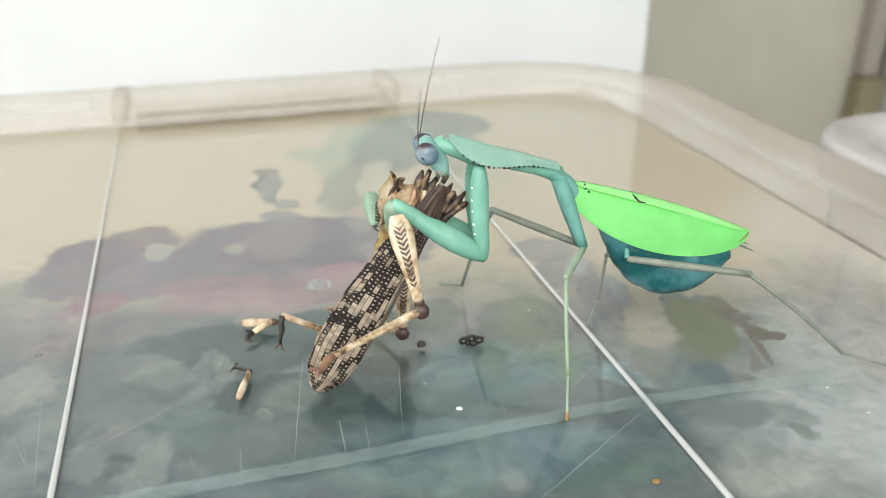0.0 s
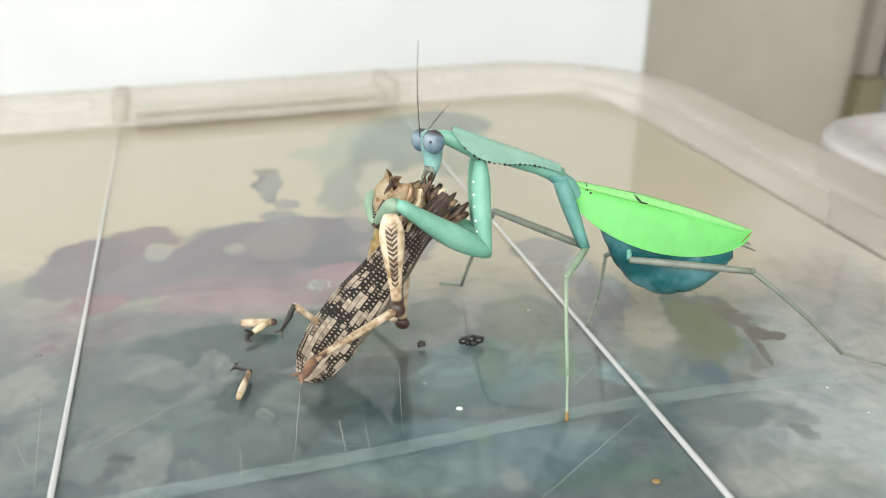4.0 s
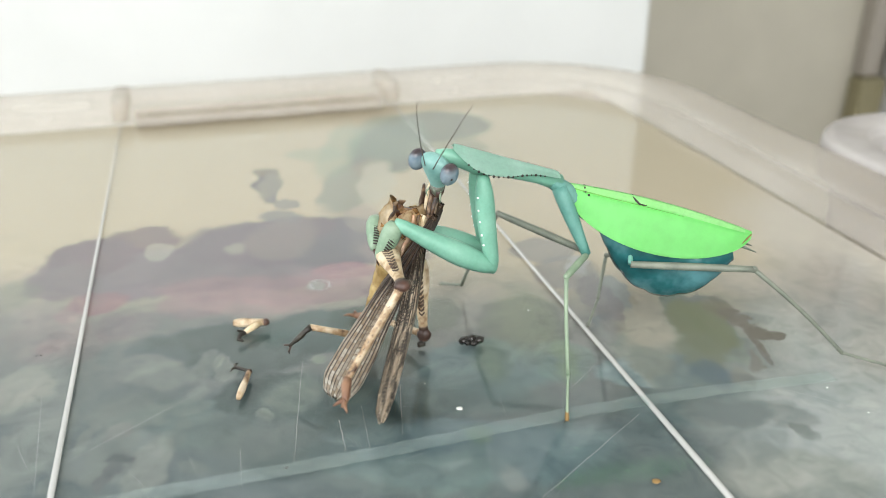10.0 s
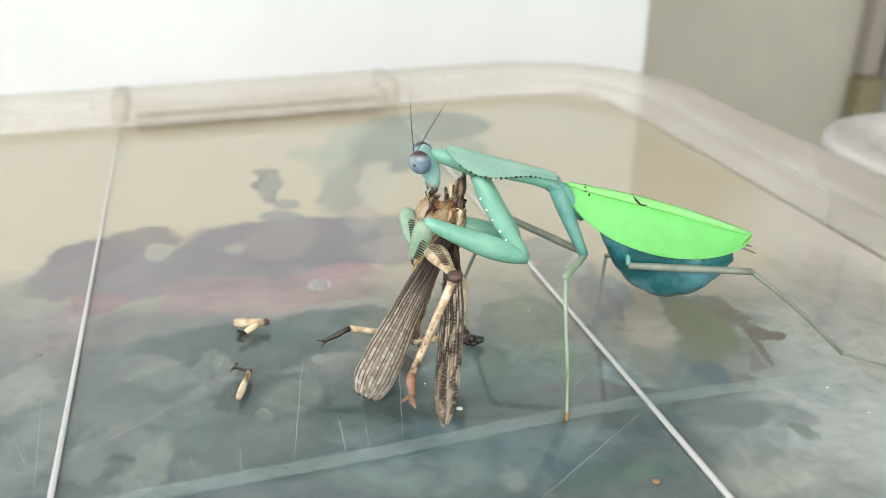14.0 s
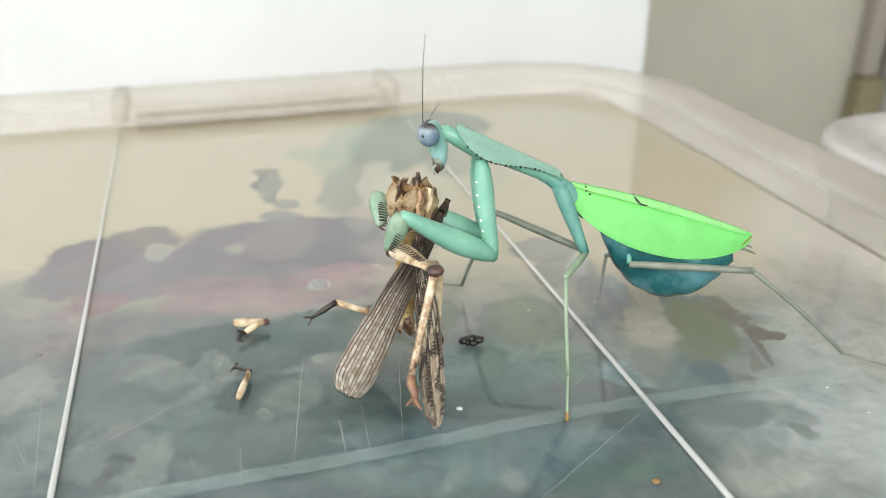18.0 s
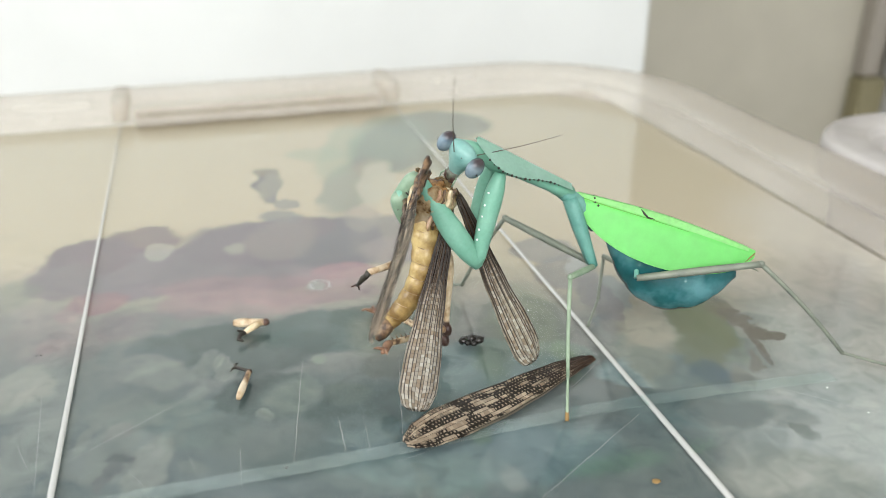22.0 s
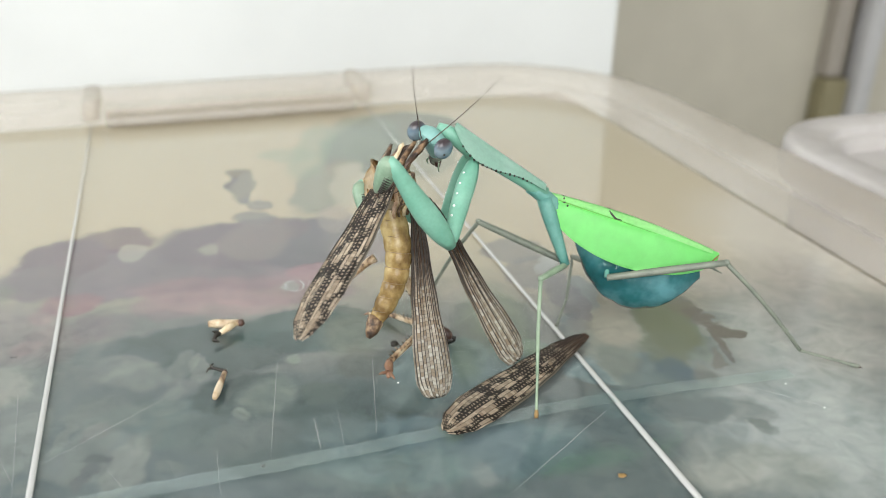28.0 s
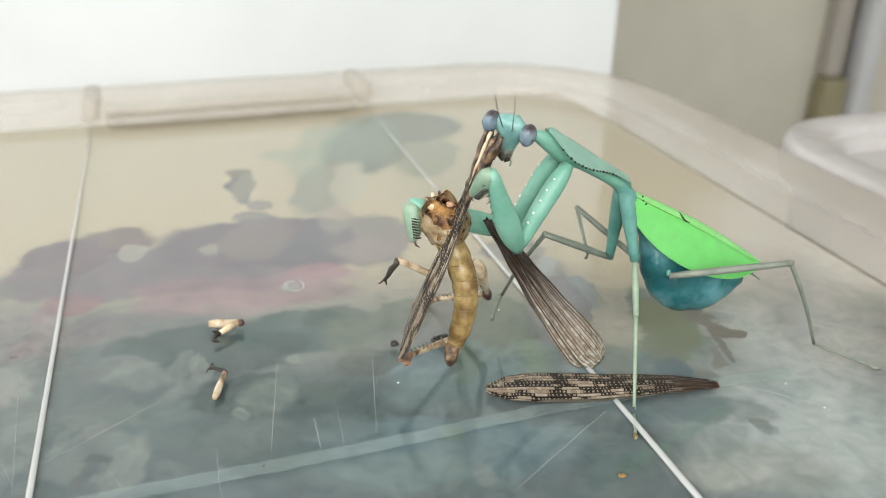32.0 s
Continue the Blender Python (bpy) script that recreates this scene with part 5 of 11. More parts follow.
# ---- crumbs on the lid ----
def leg_bit(name, p, q, r, mat, dark, label):
    a, b = Vector(p), Vector(q)
    ob = new(name)
    ob.matrix_basis = Matrix.Translation((a.x, a.y, 0))
    a, b = Vector((0, 0, a.z)), Vector((b.x - a.x, b.y - a.y, b.z))
    part("shin", tube([a.lerp(b, k / 6) for k in range(7)], [r * (0.7, 1.0, 1.05, 0.95, 0.85, 0.8, 0.7)[k] for k in range(7)], 8), mat, ob)
    part("joint", ball(b, r * 0.85, 8), dark, ob)
    return tagged(ob, label, "leg fragment", "leg bits on the lid")


leg_fragment = leg_bit("leg_fragment", (-0.04844, 0.17771, 0.00140), (-0.04070, 0.17790, 0.00160), 0.0011, CREAM, KNEE, "broken cream locust leg piece with a dark hooked claw")
shank = part("shank", tube([(0.0066, 0.0002, 0.0016), (0.0052, -0.0022, 0.0016), (0.0036, -0.0044, 0.0014)], [0.00075, 0.00085, 0.0006], 8), SHELL, leg_fragment)
part("claw", tube([(0.0038, -0.0042, 0.0014), (0.0027, -0.0052, 0.0012), (0.0026, -0.0066, 0.0008), (0.0038, -0.0070, 0.0006)], [0.0006, 0.0006, 0.0005, 0.0002], 7), DARK_MARK, leg_fragment)
part("claw", tube([(0.0034, -0.0046, 0.0016), (0.0022, -0.0045, 0.0020), (0.0020, -0.0052, 0.0024)], [0.0004, 0.0003, 0.0001], 6), DARK_MARK, leg_fragment)
second_bit = leg_bit("leg_fragment", (-0.04274, 0.14750, 0.00090), (-0.04243, 0.15701, 0.00120), 0.0008, CREAM, KNEE, "short broken cream locust leg piece with a black hook")
hook = Vector((0.00031, 0.00951, 0.0013))
part("hooked_claw", tube([hook, hook + Vector((-0.0014, 0.0008, 0.0)), hook + Vector((-0.0030, 0.0012, 0.0002)), hook + Vector((-0.0036, 0.0022, 0.0003)), hook + Vector((-0.0030, 0.0028, 0.0003))], [0.0004, 0.0004, 0.00035, 0.0003, 0.0001], 6), DARK_MARK, second_bit)
part("hooked_claw", tube([hook + Vector((-0.0030, 0.0012, 0.0002)), hook + Vector((-0.0039, 0.0010, 0.0001)), hook + Vector((-0.0041, 0.0000, -0.0002))], [0.0003, 0.0003, 0.0001], 6), DARK_MARK, second_bit)


def crumb(name, p, r, mat, seed, label, cat="crumb"):
    rnd = random.Random(seed)
    bm = bmesh.new()
    bmesh.ops.create_icosphere(bm, subdivisions=2, radius=1)
    for v in bm.verts:
        k = 0.8 + 0.4 * rnd.random()
        v.co = Vector((v.co.x * r[0] * k, v.co.y * r[1] * k, v.co.z * r[2] * k))
    ob = part(name, bm, mat)
    ob.location = (p[0], p[1], r[2] * 0.85)
    return tagged(ob, label, cat, "crumbs on the lid")


crumb("dark_crumb", (-0.00513, 0.16944, 0.00000), (0.0010, 0.0008, 0.0007), DARK_MARK, 1, "small black crumb on the clear lid")
black = new("chewed_leftover")
black.matrix_basis = Matrix.Translation((0.00661, 0.17069, 0.00000))
for k, (x, y, r) in enumerate(((-0.0018, 0, 0.0011), (0.0, 0.0004, 0.0013), (0.0018, 0.0002, 0.0012), (0.0006, -0.0009, 0.0008), (-0.0008, -0.0007, 0.0007))):
    rnd = random.Random(20 + k)
    bm = ball((x, y, r * 0.8), (r * 1.1, r, r * 0.8), 10)
    for v in bm.verts:
        v.co += Vector((rnd.uniform(-1, 1), rnd.uniform(-1, 1), rnd.uniform(-1, 1))) * 0.00018
    part("lump", bm, WET_BLACK, black)
tagged(black, "glossy black chewed leftover on the lid", "crumb")
white_crumb = crumb("white_crumb", (0.00338, 0.14479, 0.00000), (0.0007, 0.0005, 0.0003), WHITE_SPOT, 2, "tiny white crumb on the clear lid")
crumb("dark_speck", (-0.02927, 0.12640, 0.00000), (0.0004, 0.0003, 0.0002), DARK_MARK, 3, "tiny dark speck on the lid")
crumb("tan_speck", (0.03898, 0.12263, 0.00000), (0.0008, 0.0007, 0.0002), FOOT_TAN, 4, "flat tan droplet on the lid")
for k, q in enumerate(((-0.09267, 0.16507, 0.00000), (-0.09470, 0.15905, 0.00000), (-0.09174, 0.16531, 0.00000))):
    crumb("dark_speck", q, (0.00025, 0.0002, 0.00015), DARK_MARK, 30 + k, "tiny dark speck on the lid")
for k, q in enumerate(((0.08735, 0.14362, 0.00000), (0.08251, 0.15251, 0.00000), (-0.00391, 0.15400, 0.00000), (0.02138, 0.18627, 0.00000))):
    crumb("pale_speck", q, (0.0002, 0.00018, 0.00012), WHITE_SPOT, 40 + k, "tiny pale dust speck on the lid")


def motions():
    walk(mantis, [
        (0, pose(0.02380, 0.16836, 0.04398, 0.0, -18.4, 179.3)),
        (1, pose(0.02319, 0.16824, 0.04403, 0.0, -18.2, 179.5)),
        (2, pose(0.02383, 0.16837, 0.04335, 0.0, -17.6, 179.4)),
        (3, pose(0.02382, 0.16836, 0.04361, 0.0, -17.9, 179.4)),
        (6, pose(0.02506, 0.16861, 0.04326, 0.0, -17.5, 178.3)),
        (7, pose(0.02447, 0.16849, 0.04293, 0.0, -16.9, 178.2)),
        (8, pose(0.02447, 0.16849, 0.04293, 0.0, -16.9, 178.0)),
        (9, pose(0.02509, 0.16862, 0.04263, 0.0, -16.8, 177.5)),
        (10, pose(0.02391, 0.16838, 0.04209, 0.0, -15.8, 177.8)),
        (11, pose(0.02394, 0.16839, 0.04145, -0.0, -15.1, 177.8)),
        (12, pose(0.02332, 0.16826, 0.04175, 0.0, -15.3, 178.0)),
        (13, pose(0.02330, 0.16826, 0.04213, 0.0, -15.8, 178.0)),
        (14, pose(0.02332, 0.16826, 0.04175, -0.0, -15.4, 177.8)),
        (17, pose(0.02393, 0.16839, 0.04171, 0.0, -15.7, 177.7)),
        (18, pose(0.02388, 0.16838, 0.04247, 0.0, -16.7, 177.7)),
        (19, pose(0.02391, 0.16838, 0.04209, 0.0, -19.2, 177.2)),
        (19.7, pose(0.02450, 0.16850, 0.04242, 0.0, -18.7, 177.2)),
        (20, pose(0.02448, 0.16850, 0.04268, 0.0, -18.5, 177.2)),
        (20.9, pose(0.02599, 0.16880, 0.03809, -0.0, -17.3, 176.9)),
        (21, pose(0.02649, 0.16890, 0.03998, -0.0, -18.6, 178.2)),
        (21.2, pose(0.02587, 0.16877, 0.04003, -0.0, -18.6, 178.4)),
        (22, pose(0.02653, 0.16891, 0.03934, 0.0, -18.7, 177.8)),
        (23, pose(0.02711, 0.16902, 0.03993, 0.0, -20.5, 177.4)),
        (25, pose(0.02711, 0.16902, 0.03993, 0.0, -20.5, 177.4)),
        (25.5, pose(0.02712, 0.16902, 0.03968, 0.0, -20.2, 177.4)),
        (27.5, pose(0.02752, 0.16910, 0.04072, -0.0, -20.3, 175.5)),
        (28, pose(0.02766, 0.16913, 0.04008, -0.0, -19.7, 175.9)),
        (29, pose(0.02766, 0.16913, 0.04008, -0.0, -19.7, 175.9)),
        (30, pose(0.02711, 0.16902, 0.03880, 0.0, -19.1, 175.5)),
        (30.6, pose(0.02711, 0.16902, 0.03880, 0.0, -19.1, 175.5)),
        (30.7, pose(0.02618, 0.16884, 0.04347, 0.0, -16.5, 179.0)),
        (30.85, pose(0.02721, 0.16904, 0.04313, 0.0, -17.0, 179.7)),
        (31, pose(0.04009, 0.16862, 0.03897, 0.0, -22.3, -166.3)),
        (31.15, pose(0.04307, 0.16621, 0.04125, 0.0, -28.1, -167.1)),
        (31.3, pose(0.04430, 0.16646, 0.04180, 0.0, -30.6, -168.9)),
        (32, pose(0.04483, 0.16657, 0.04280, 0.0, -32.0, -168.6)),
    ])
    walk(abdomen, [
        (0, pose(-0.00402, -0.00069, -0.00185, -0.3, 2.7, -1.0)),
        (1, pose(-0.00471, -0.00082, -0.00173, -0.4, 2.5, -1.2)),
        (2, pose(-0.00396, -0.00071, -0.00135, -0.3, 2.0, -1.0)),
        (3, pose(-0.00416, -0.00073, -0.00159, -0.3, 2.3, -1.1)),
        (6, pose(-0.00372, -0.00069, -0.00186, -0.3, 2.7, -1.0)),
        (7, pose(-0.00394, -0.00078, -0.00152, -0.3, 2.2, -1.1)),
        (8, pose(-0.00372, -0.00073, -0.00163, -0.3, 2.3, -1.0)),
        (9, pose(-0.00281, -0.00054, -0.00165, -0.2, 2.4, -0.8)),
        (10, pose(-0.00355, -0.00076, -0.00097, -0.3, 1.4, -1.1)),
        (11, pose(-0.00336, -0.00076, -0.00037, -0.3, 0.5, -1.1)),
        (12, pose(-0.00406, -0.00090, -0.00045, -0.3, 0.6, -1.3)),
        (13, pose(-0.00421, -0.00091, -0.00073, -0.4, 1.0, -1.3)),
        (14, pose(-0.00410, -0.00092, -0.00037, -0.4, 0.5, -1.3)),
        (17, pose(-0.00356, -0.00081, -0.00036, -0.3, 0.5, -1.2)),
        (18, pose(-0.00385, -0.00083, -0.00097, -0.4, 1.4, -1.2)),
        (19, pose(-0.00465, -0.00104, -0.00074, -0.5, 1.1, -1.5)),
        (19.7, pose(-0.00413, -0.00089, -0.00112, -0.4, 1.6, -1.3)),
        (20, pose(-0.00419, -0.00089, -0.00130, -0.4, 1.8, -1.3)),
        (20.9, pose(-0.00327, -0.00072, -0.00099, -0.3, 1.4, -1.0)),
        (21, pose(-0.00315, -0.00061, -0.00120, -0.3, 1.7, -0.9)),
        (21.2, pose(-0.00382, -0.00075, -0.00102, -0.4, 1.5, -1.1)),
        (22, pose(-0.00326, -0.00070, -0.00050, -0.3, 0.7, -1.0)),
        (23, pose(-0.00318, -0.00064, -0.00110, -0.3, 1.6, -0.9)),
        (25, pose(-0.00318, -0.00064, -0.00110, -0.3, 1.6, -0.9)),
        (25.5, pose(-0.00307, -0.00064, -0.00088, -0.3, 1.3, -0.9)),
        (27.5, pose(-0.00254, -0.00057, -0.00107, -0.3, 1.5, -0.8)),
        (28, pose(-0.00237, -0.00055, -0.00073, -0.3, 1.0, -0.8)),
        (29, pose(-0.00237, -0.00055, -0.00073, -0.3, 1.0, -0.8)),
        (30, pose(-0.00237, -0.00056, -0.00077, -0.3, 1.1, -0.8)),
        (30.6, pose(-0.00237, -0.00056, -0.00077, -0.3, 1.1, -0.8)),
        (30.7, pose(-0.00394, -0.00073, -0.00155, -0.3, 2.2, -1.0)),
        (30.85, pose(-0.00423, -0.00074, -0.00146, -0.3, 2.1, -1.1)),
        (31, pose(-0.00197, 0.00005, -0.00147, 0.0, 2.2, 0.1)),
        (31.15, pose(-0.00210, 0.00004, -0.00122, 0.0, 1.9, 0.1)),
        (31.3, pose(-0.00215, -0.00000, -0.00068, -0.0, 1.0, -0.0)),
        (32, pose(-0.00266, 0.00000, -0.00125, 0.0, 1.9, 0.0)),
    ])
    walk(pronotum, [
        (0, pose(-0.00000, 0.00000, -0.00000, -5.4, 0.8, 10.5)),
        (1, pose(-0.00000, 0.00000, -0.00000, -4.4, -6.5, 14.0)),
        (2, pose(0.00000, 0.00000, 0.00000, -5.6, -3.2, 10.8)),
        (3, pose(-0.00000, -0.00000, -0.00000, -7.1, -4.5, 6.3)),
        (6, pose(0.00000, 0.00000, 0.00000, -6.1, 1.0, 8.8)),
        (7, pose(0.00000, 0.00000, -0.00000, -6.5, 2.2, 7.6)),
        (8, pose(-0.00000, 0.00000, 0.00000, -6.3, -0.2, 8.7)),
        (9, pose(-0.00000, 0.00000, -0.00000, -6.2, 3.1, 8.7)),
        (10, pose(0.00000, 0.00000, 0.00000, -4.0, -3.5, 16.8)),
        (11, pose(0.00000, 0.00000, -0.00000, -6.0, -3.0, 10.9)),
        (12, pose(-0.00000, 0.00000, -0.00000, -5.5, -4.8, 12.6)),
        (13, pose(-0.00000, 0.00000, 0.00000, -5.9, 0.7, 10.3)),
        (14, pose(-0.00000, 0.00000, -0.00000, -5.7, -2.3, 11.4)),
        (17, pose(0.00000, 0.00000, 0.00000, -5.7, -1.9, 11.4)),
        (18, pose(-0.00000, -0.00000, -0.00000, -6.4, -9.5, 9.6)),
        (19, pose(-0.00000, 0.00000, 0.00000, -5.7, -9.1, 10.7)),
        (19.7, pose(-0.00000, 0.00000, 0.00000, -6.0, -2.3, 9.2)),
        (20, pose(-0.00000, 0.00000, -0.00000, -5.3, -3.4, 11.4)),
        (20.9, pose(0.00000, 0.00000, 0.00000, -6.9, -11.3, 8.4)),
        (21, pose(-0.00000, 0.00000, 0.00000, -5.6, -10.1, 11.1)),
        (21.2, pose(-0.00000, 0.00000, 0.00000, -5.9, -10.5, 10.5)),
        (22, pose(-0.00000, 0.00000, 0.00000, -3.5, -11.4, 16.8)),
        (23, pose(0.00000, 0.00000, 0.00000, -8.3, -16.3, 5.5)),
        (24, pose(0.00000, 0.00000, 0.00000, -7.5, -15.6, 7.1)),
        (25, pose(0.00000, 0.00000, 0.00000, -7.5, -13.7, 6.7)),
        (25.5, pose(-0.00000, 0.00000, -0.00000, -8.8, -15.6, 4.0)),
        (27.5, pose(0.00000, 0.00000, 0.00000, -7.7, -13.2, 6.0)),
        (28, pose(-0.00000, -0.00000, 0.00000, -7.4, -15.0, 7.1)),
        (29, pose(-0.00000, -0.00000, 0.00000, -8.0, -13.8, 5.4)),
        (30, pose(0.00000, 0.00000, 0.00000, -10.1, -22.5, 2.8)),
        (30.6, pose(0.00000, 0.00000, 0.00000, -10.3, -23.0, 2.5)),
        (30.7, pose(-0.00000, 0.00000, 0.00000, -8.8, -18.8, 4.9)),
        (30.85, pose(-0.00000, 0.00000, -0.00000, -9.1, -18.9, 4.0)),
        (31, pose(0.00000, 0.00000, 0.00000, -10.1, -23.9, 3.8)),
        (31.15, pose(0.00000, -0.00000, 0.00000, -5.3, -12.1, 8.8)),
        (31.3, pose(-0.00000, 0.00000, 0.00000, -2.6, -6.9, 11.8)),
        (32, pose(-0.00000, -0.00000, 0.00000, -3.8, -0.7, 9.4)),
    ])
    walk(head, [
        (0, pose(0.02670, 0.00451, -0.00310, 11.3, 59.2, 14.2)),
        (1, pose(0.02600, 0.00687, 0.00028, 26.0, 43.9, 29.2)),
        (2, pose(0.02626, 0.00608, -0.00118, -3.1, 42.5, 57.7)),
        (3, pose(0.02779, 0.00343, -0.00065, 30.4, 21.5, 11.8)),
        (6, pose(0.02616, 0.00553, -0.00434, 0.6, 40.9, 57.2)),
        (7, pose(0.02690, 0.00327, -0.00230, 9.7, 27.0, 12.1)),
        (8, pose(0.02734, 0.00356, -0.00179, 12.1, 35.6, 5.3)),
        (9, pose(0.02700, 0.00349, -0.00401, 1.7, 53.7, 5.5)),
        (10, pose(0.02547, 0.00896, -0.00192, 2.9, 40.5, 57.8)),
        (11, pose(0.02735, 0.00458, -0.00109, -1.5, 29.3, 0.6)),
        (12, pose(0.02662, 0.00562, -0.00011, 15.0, 47.7, 18.5)),
        (13, pose(0.02750, 0.00367, -0.00227, -0.2, 38.3, -10.5)),
        (14, pose(0.02717, 0.00484, -0.00173, 7.0, 44.6, 3.1)),
        (17, pose(0.02742, 0.00543, -0.00134, 18.5, 41.5, 45.5)),
        (18, pose(0.02723, 0.00406, 0.00193, 15.3, 41.1, 5.7)),
        (19, pose(0.02723, 0.00487, 0.00155, 31.3, 45.3, 12.0)),
        (19.7, pose(0.02703, 0.00392, -0.00074, 5.7, 33.4, 9.8)),
        (20, pose(0.02707, 0.00510, -0.00079, 11.9, 34.5, 8.8)),
        (20.9, pose(0.02738, 0.00436, 0.00164, 15.0, 24.8, 10.8)),
        (21, pose(0.02677, 0.00622, 0.00130, 27.0, 31.4, 44.7)),
        (21.2, pose(0.02592, 0.00676, 0.00052, 46.2, 4.6, 33.1)),
        (21.6, pose(0.02525, 0.00785, 0.00148, 13.6, 16.7, 45.5)),
        (22, pose(0.02459, 0.00894, 0.00243, -19.5, 33.5, 49.7)),
        (23, pose(0.02700, 0.00352, 0.00516, 11.1, 4.8, 33.8)),
        (24, pose(0.02759, 0.00390, 0.00541, 35.5, -9.5, 25.5)),
        (25, pose(0.02760, 0.00129, 0.00474, -7.2, 8.9, -30.1)),
        (25.5, pose(0.02723, 0.00250, 0.00527, 25.5, 6.3, 27.1)),
        (27.5, pose(0.02772, 0.00230, 0.00360, 16.1, 31.4, -1.0)),
        (28, pose(0.02644, 0.00400, 0.00304, 0.2, 52.7, 50.2)),
        (28.5, pose(0.02731, 0.00270, 0.00363, 4.9, 45.4, 16.9)),
        (29, pose(0.02819, 0.00140, 0.00422, 13.7, 40.8, -13.9)),
        (30, pose(0.02416, -0.00156, 0.00867, -23.2, 8.6, -86.0)),
        (30.6, pose(0.02405, -0.00171, 0.00898, -22.5, 8.8, -86.4)),
        (30.67, pose(0.02555, -0.00000, 0.00769, -8.2, 20.8, -46.0)),
        (30.7, pose(0.02704, 0.00170, 0.00639, 11.3, 20.4, -2.3)),
        (30.85, pose(0.02724, 0.00132, 0.00611, 10.7, 20.7, -4.4)),
        (31, pose(0.02892, 0.00177, 0.00714, 3.4, 15.7, 28.9)),
        (31.15, pose(0.02895, 0.00369, 0.00154, 22.7, 29.5, 28.2)),
        (31.3, pose(0.02868, 0.00586, -0.00132, 45.9, -7.9, 23.6)),
        (31.67, pose(0.02971, 0.00459, -0.00188, 28.0, 17.0, 46.4)),
        (32, pose(0.03074, 0.00332, -0.00245, 18.8, 46.6, 65.7)),
    ])
    walk(antenna_far, [
        (0, pose(0.00160, -0.00100, 0.00200, 38.7, -35.1, 154.8)),
        (1, pose(0.00160, -0.00100, 0.00200, 49.1, -31.9, 135.9)),
        (2, pose(0.00160, -0.00100, 0.00200, 56.9, -82.3, 85.3)),
        (3, pose(0.00160, -0.00100, 0.00200, 91.7, -38.2, 95.2)),
        (6, pose(0.00160, -0.00100, 0.00200, 66.0, -81.1, 75.4)),
        (7, pose(0.00160, -0.00100, 0.00200, 84.5, -41.6, 99.3)),
        (8, pose(0.00160, -0.00100, 0.00200, 76.0, -23.0, 115.4)),
        (9, pose(0.00160, -0.00100, 0.00200, 53.4, -29.7, 127.6)),
        (10, pose(0.00160, -0.00100, 0.00200, 64.5, -75.1, 76.5)),
        (11, pose(0.00160, -0.00100, 0.00200, 99.0, -44.8, 86.3)),
        (12, pose(0.00160, -0.00100, 0.00200, 56.7, -33.3, 117.4)),
        (13, pose(0.00160, -0.00100, 0.00200, 82.3, -47.6, 115.0)),
        (14, pose(0.00160, -0.00100, 0.00200, 69.7, -33.5, 117.1)),
        (17, pose(0.00160, -0.00100, 0.00200, 60.8, -41.4, 91.2)),
        (18, pose(0.00160, -0.00100, 0.00200, 71.8, -40.2, 121.0)),
        (19, pose(0.00160, -0.00100, 0.00200, 78.4, -25.7, 108.7)),
        (19.7, pose(0.00160, -0.00100, 0.00200, 87.4, -33.5, 97.3)),
        (20, pose(0.00160, -0.00100, 0.00200, 75.3, -49.0, 114.2)),
        (20.9, pose(0.00160, -0.00100, 0.00200, 100.8, -32.9, 78.4)),
        (21, pose(0.00160, -0.00100, 0.00200, 80.7, -42.4, 66.9)),
        (21.2, pose(0.00160, -0.00100, 0.00200, 95.5, 3.5, 60.8)),
        (21.6, pose(0.00160, -0.00100, 0.00200, 99.2, -44.3, 54.5)),
        (22, pose(0.00160, -0.00100, 0.00200, -157.7, -82.5, -50.3)),
        (23, pose(0.00160, -0.00100, 0.00200, 112.6, -28.5, 60.7)),
        (24, pose(0.00160, -0.00100, 0.00200, 115.5, 3.6, 56.0)),
        (24.5, pose(0.00160, -0.00100, 0.00200, 126.4, -24.4, 78.3)),
        (25, pose(0.00160, -0.00100, 0.00200, 124.6, -54.2, 103.8)),
        (25.5, pose(0.00160, -0.00100, 0.00200, 104.9, -21.1, 70.5)),
        (27.5, pose(0.00160, -0.00100, 0.00200, 94.9, -31.1, 104.6)),
        (28, pose(0.00160, -0.00100, 0.00200, 21.7, -74.0, 128.4)),
        (28.5, pose(0.00160, -0.00100, 0.00200, 65.2, -48.3, 112.4)),
        (29, pose(0.00160, -0.00100, 0.00200, 88.8, -22.7, 121.7)),
        (30, pose(0.00160, -0.00100, 0.00200, 162.8, -34.8, 112.1)),
        (30.6, pose(0.00160, -0.00100, 0.00200, 161.9, -33.6, 114.0)),
        (30.7, pose(0.00160, -0.00100, 0.00200, 142.2, -27.5, 67.9)),
        (30.85, pose(0.00160, -0.00100, 0.00200, 142.4, -26.5, 69.3)),
        (31, pose(0.00160, -0.00100, 0.00200, 156.5, -43.3, 21.5)),
        (31.15, pose(0.00160, -0.00100, 0.00200, 133.5, -33.3, 38.8)),
        (31.3, pose(0.00160, -0.00100, 0.00200, 132.7, 5.1, 18.3)),
        (32, pose(0.00160, -0.00100, 0.00200, 145.7, -64.6, 15.5)),
    ])
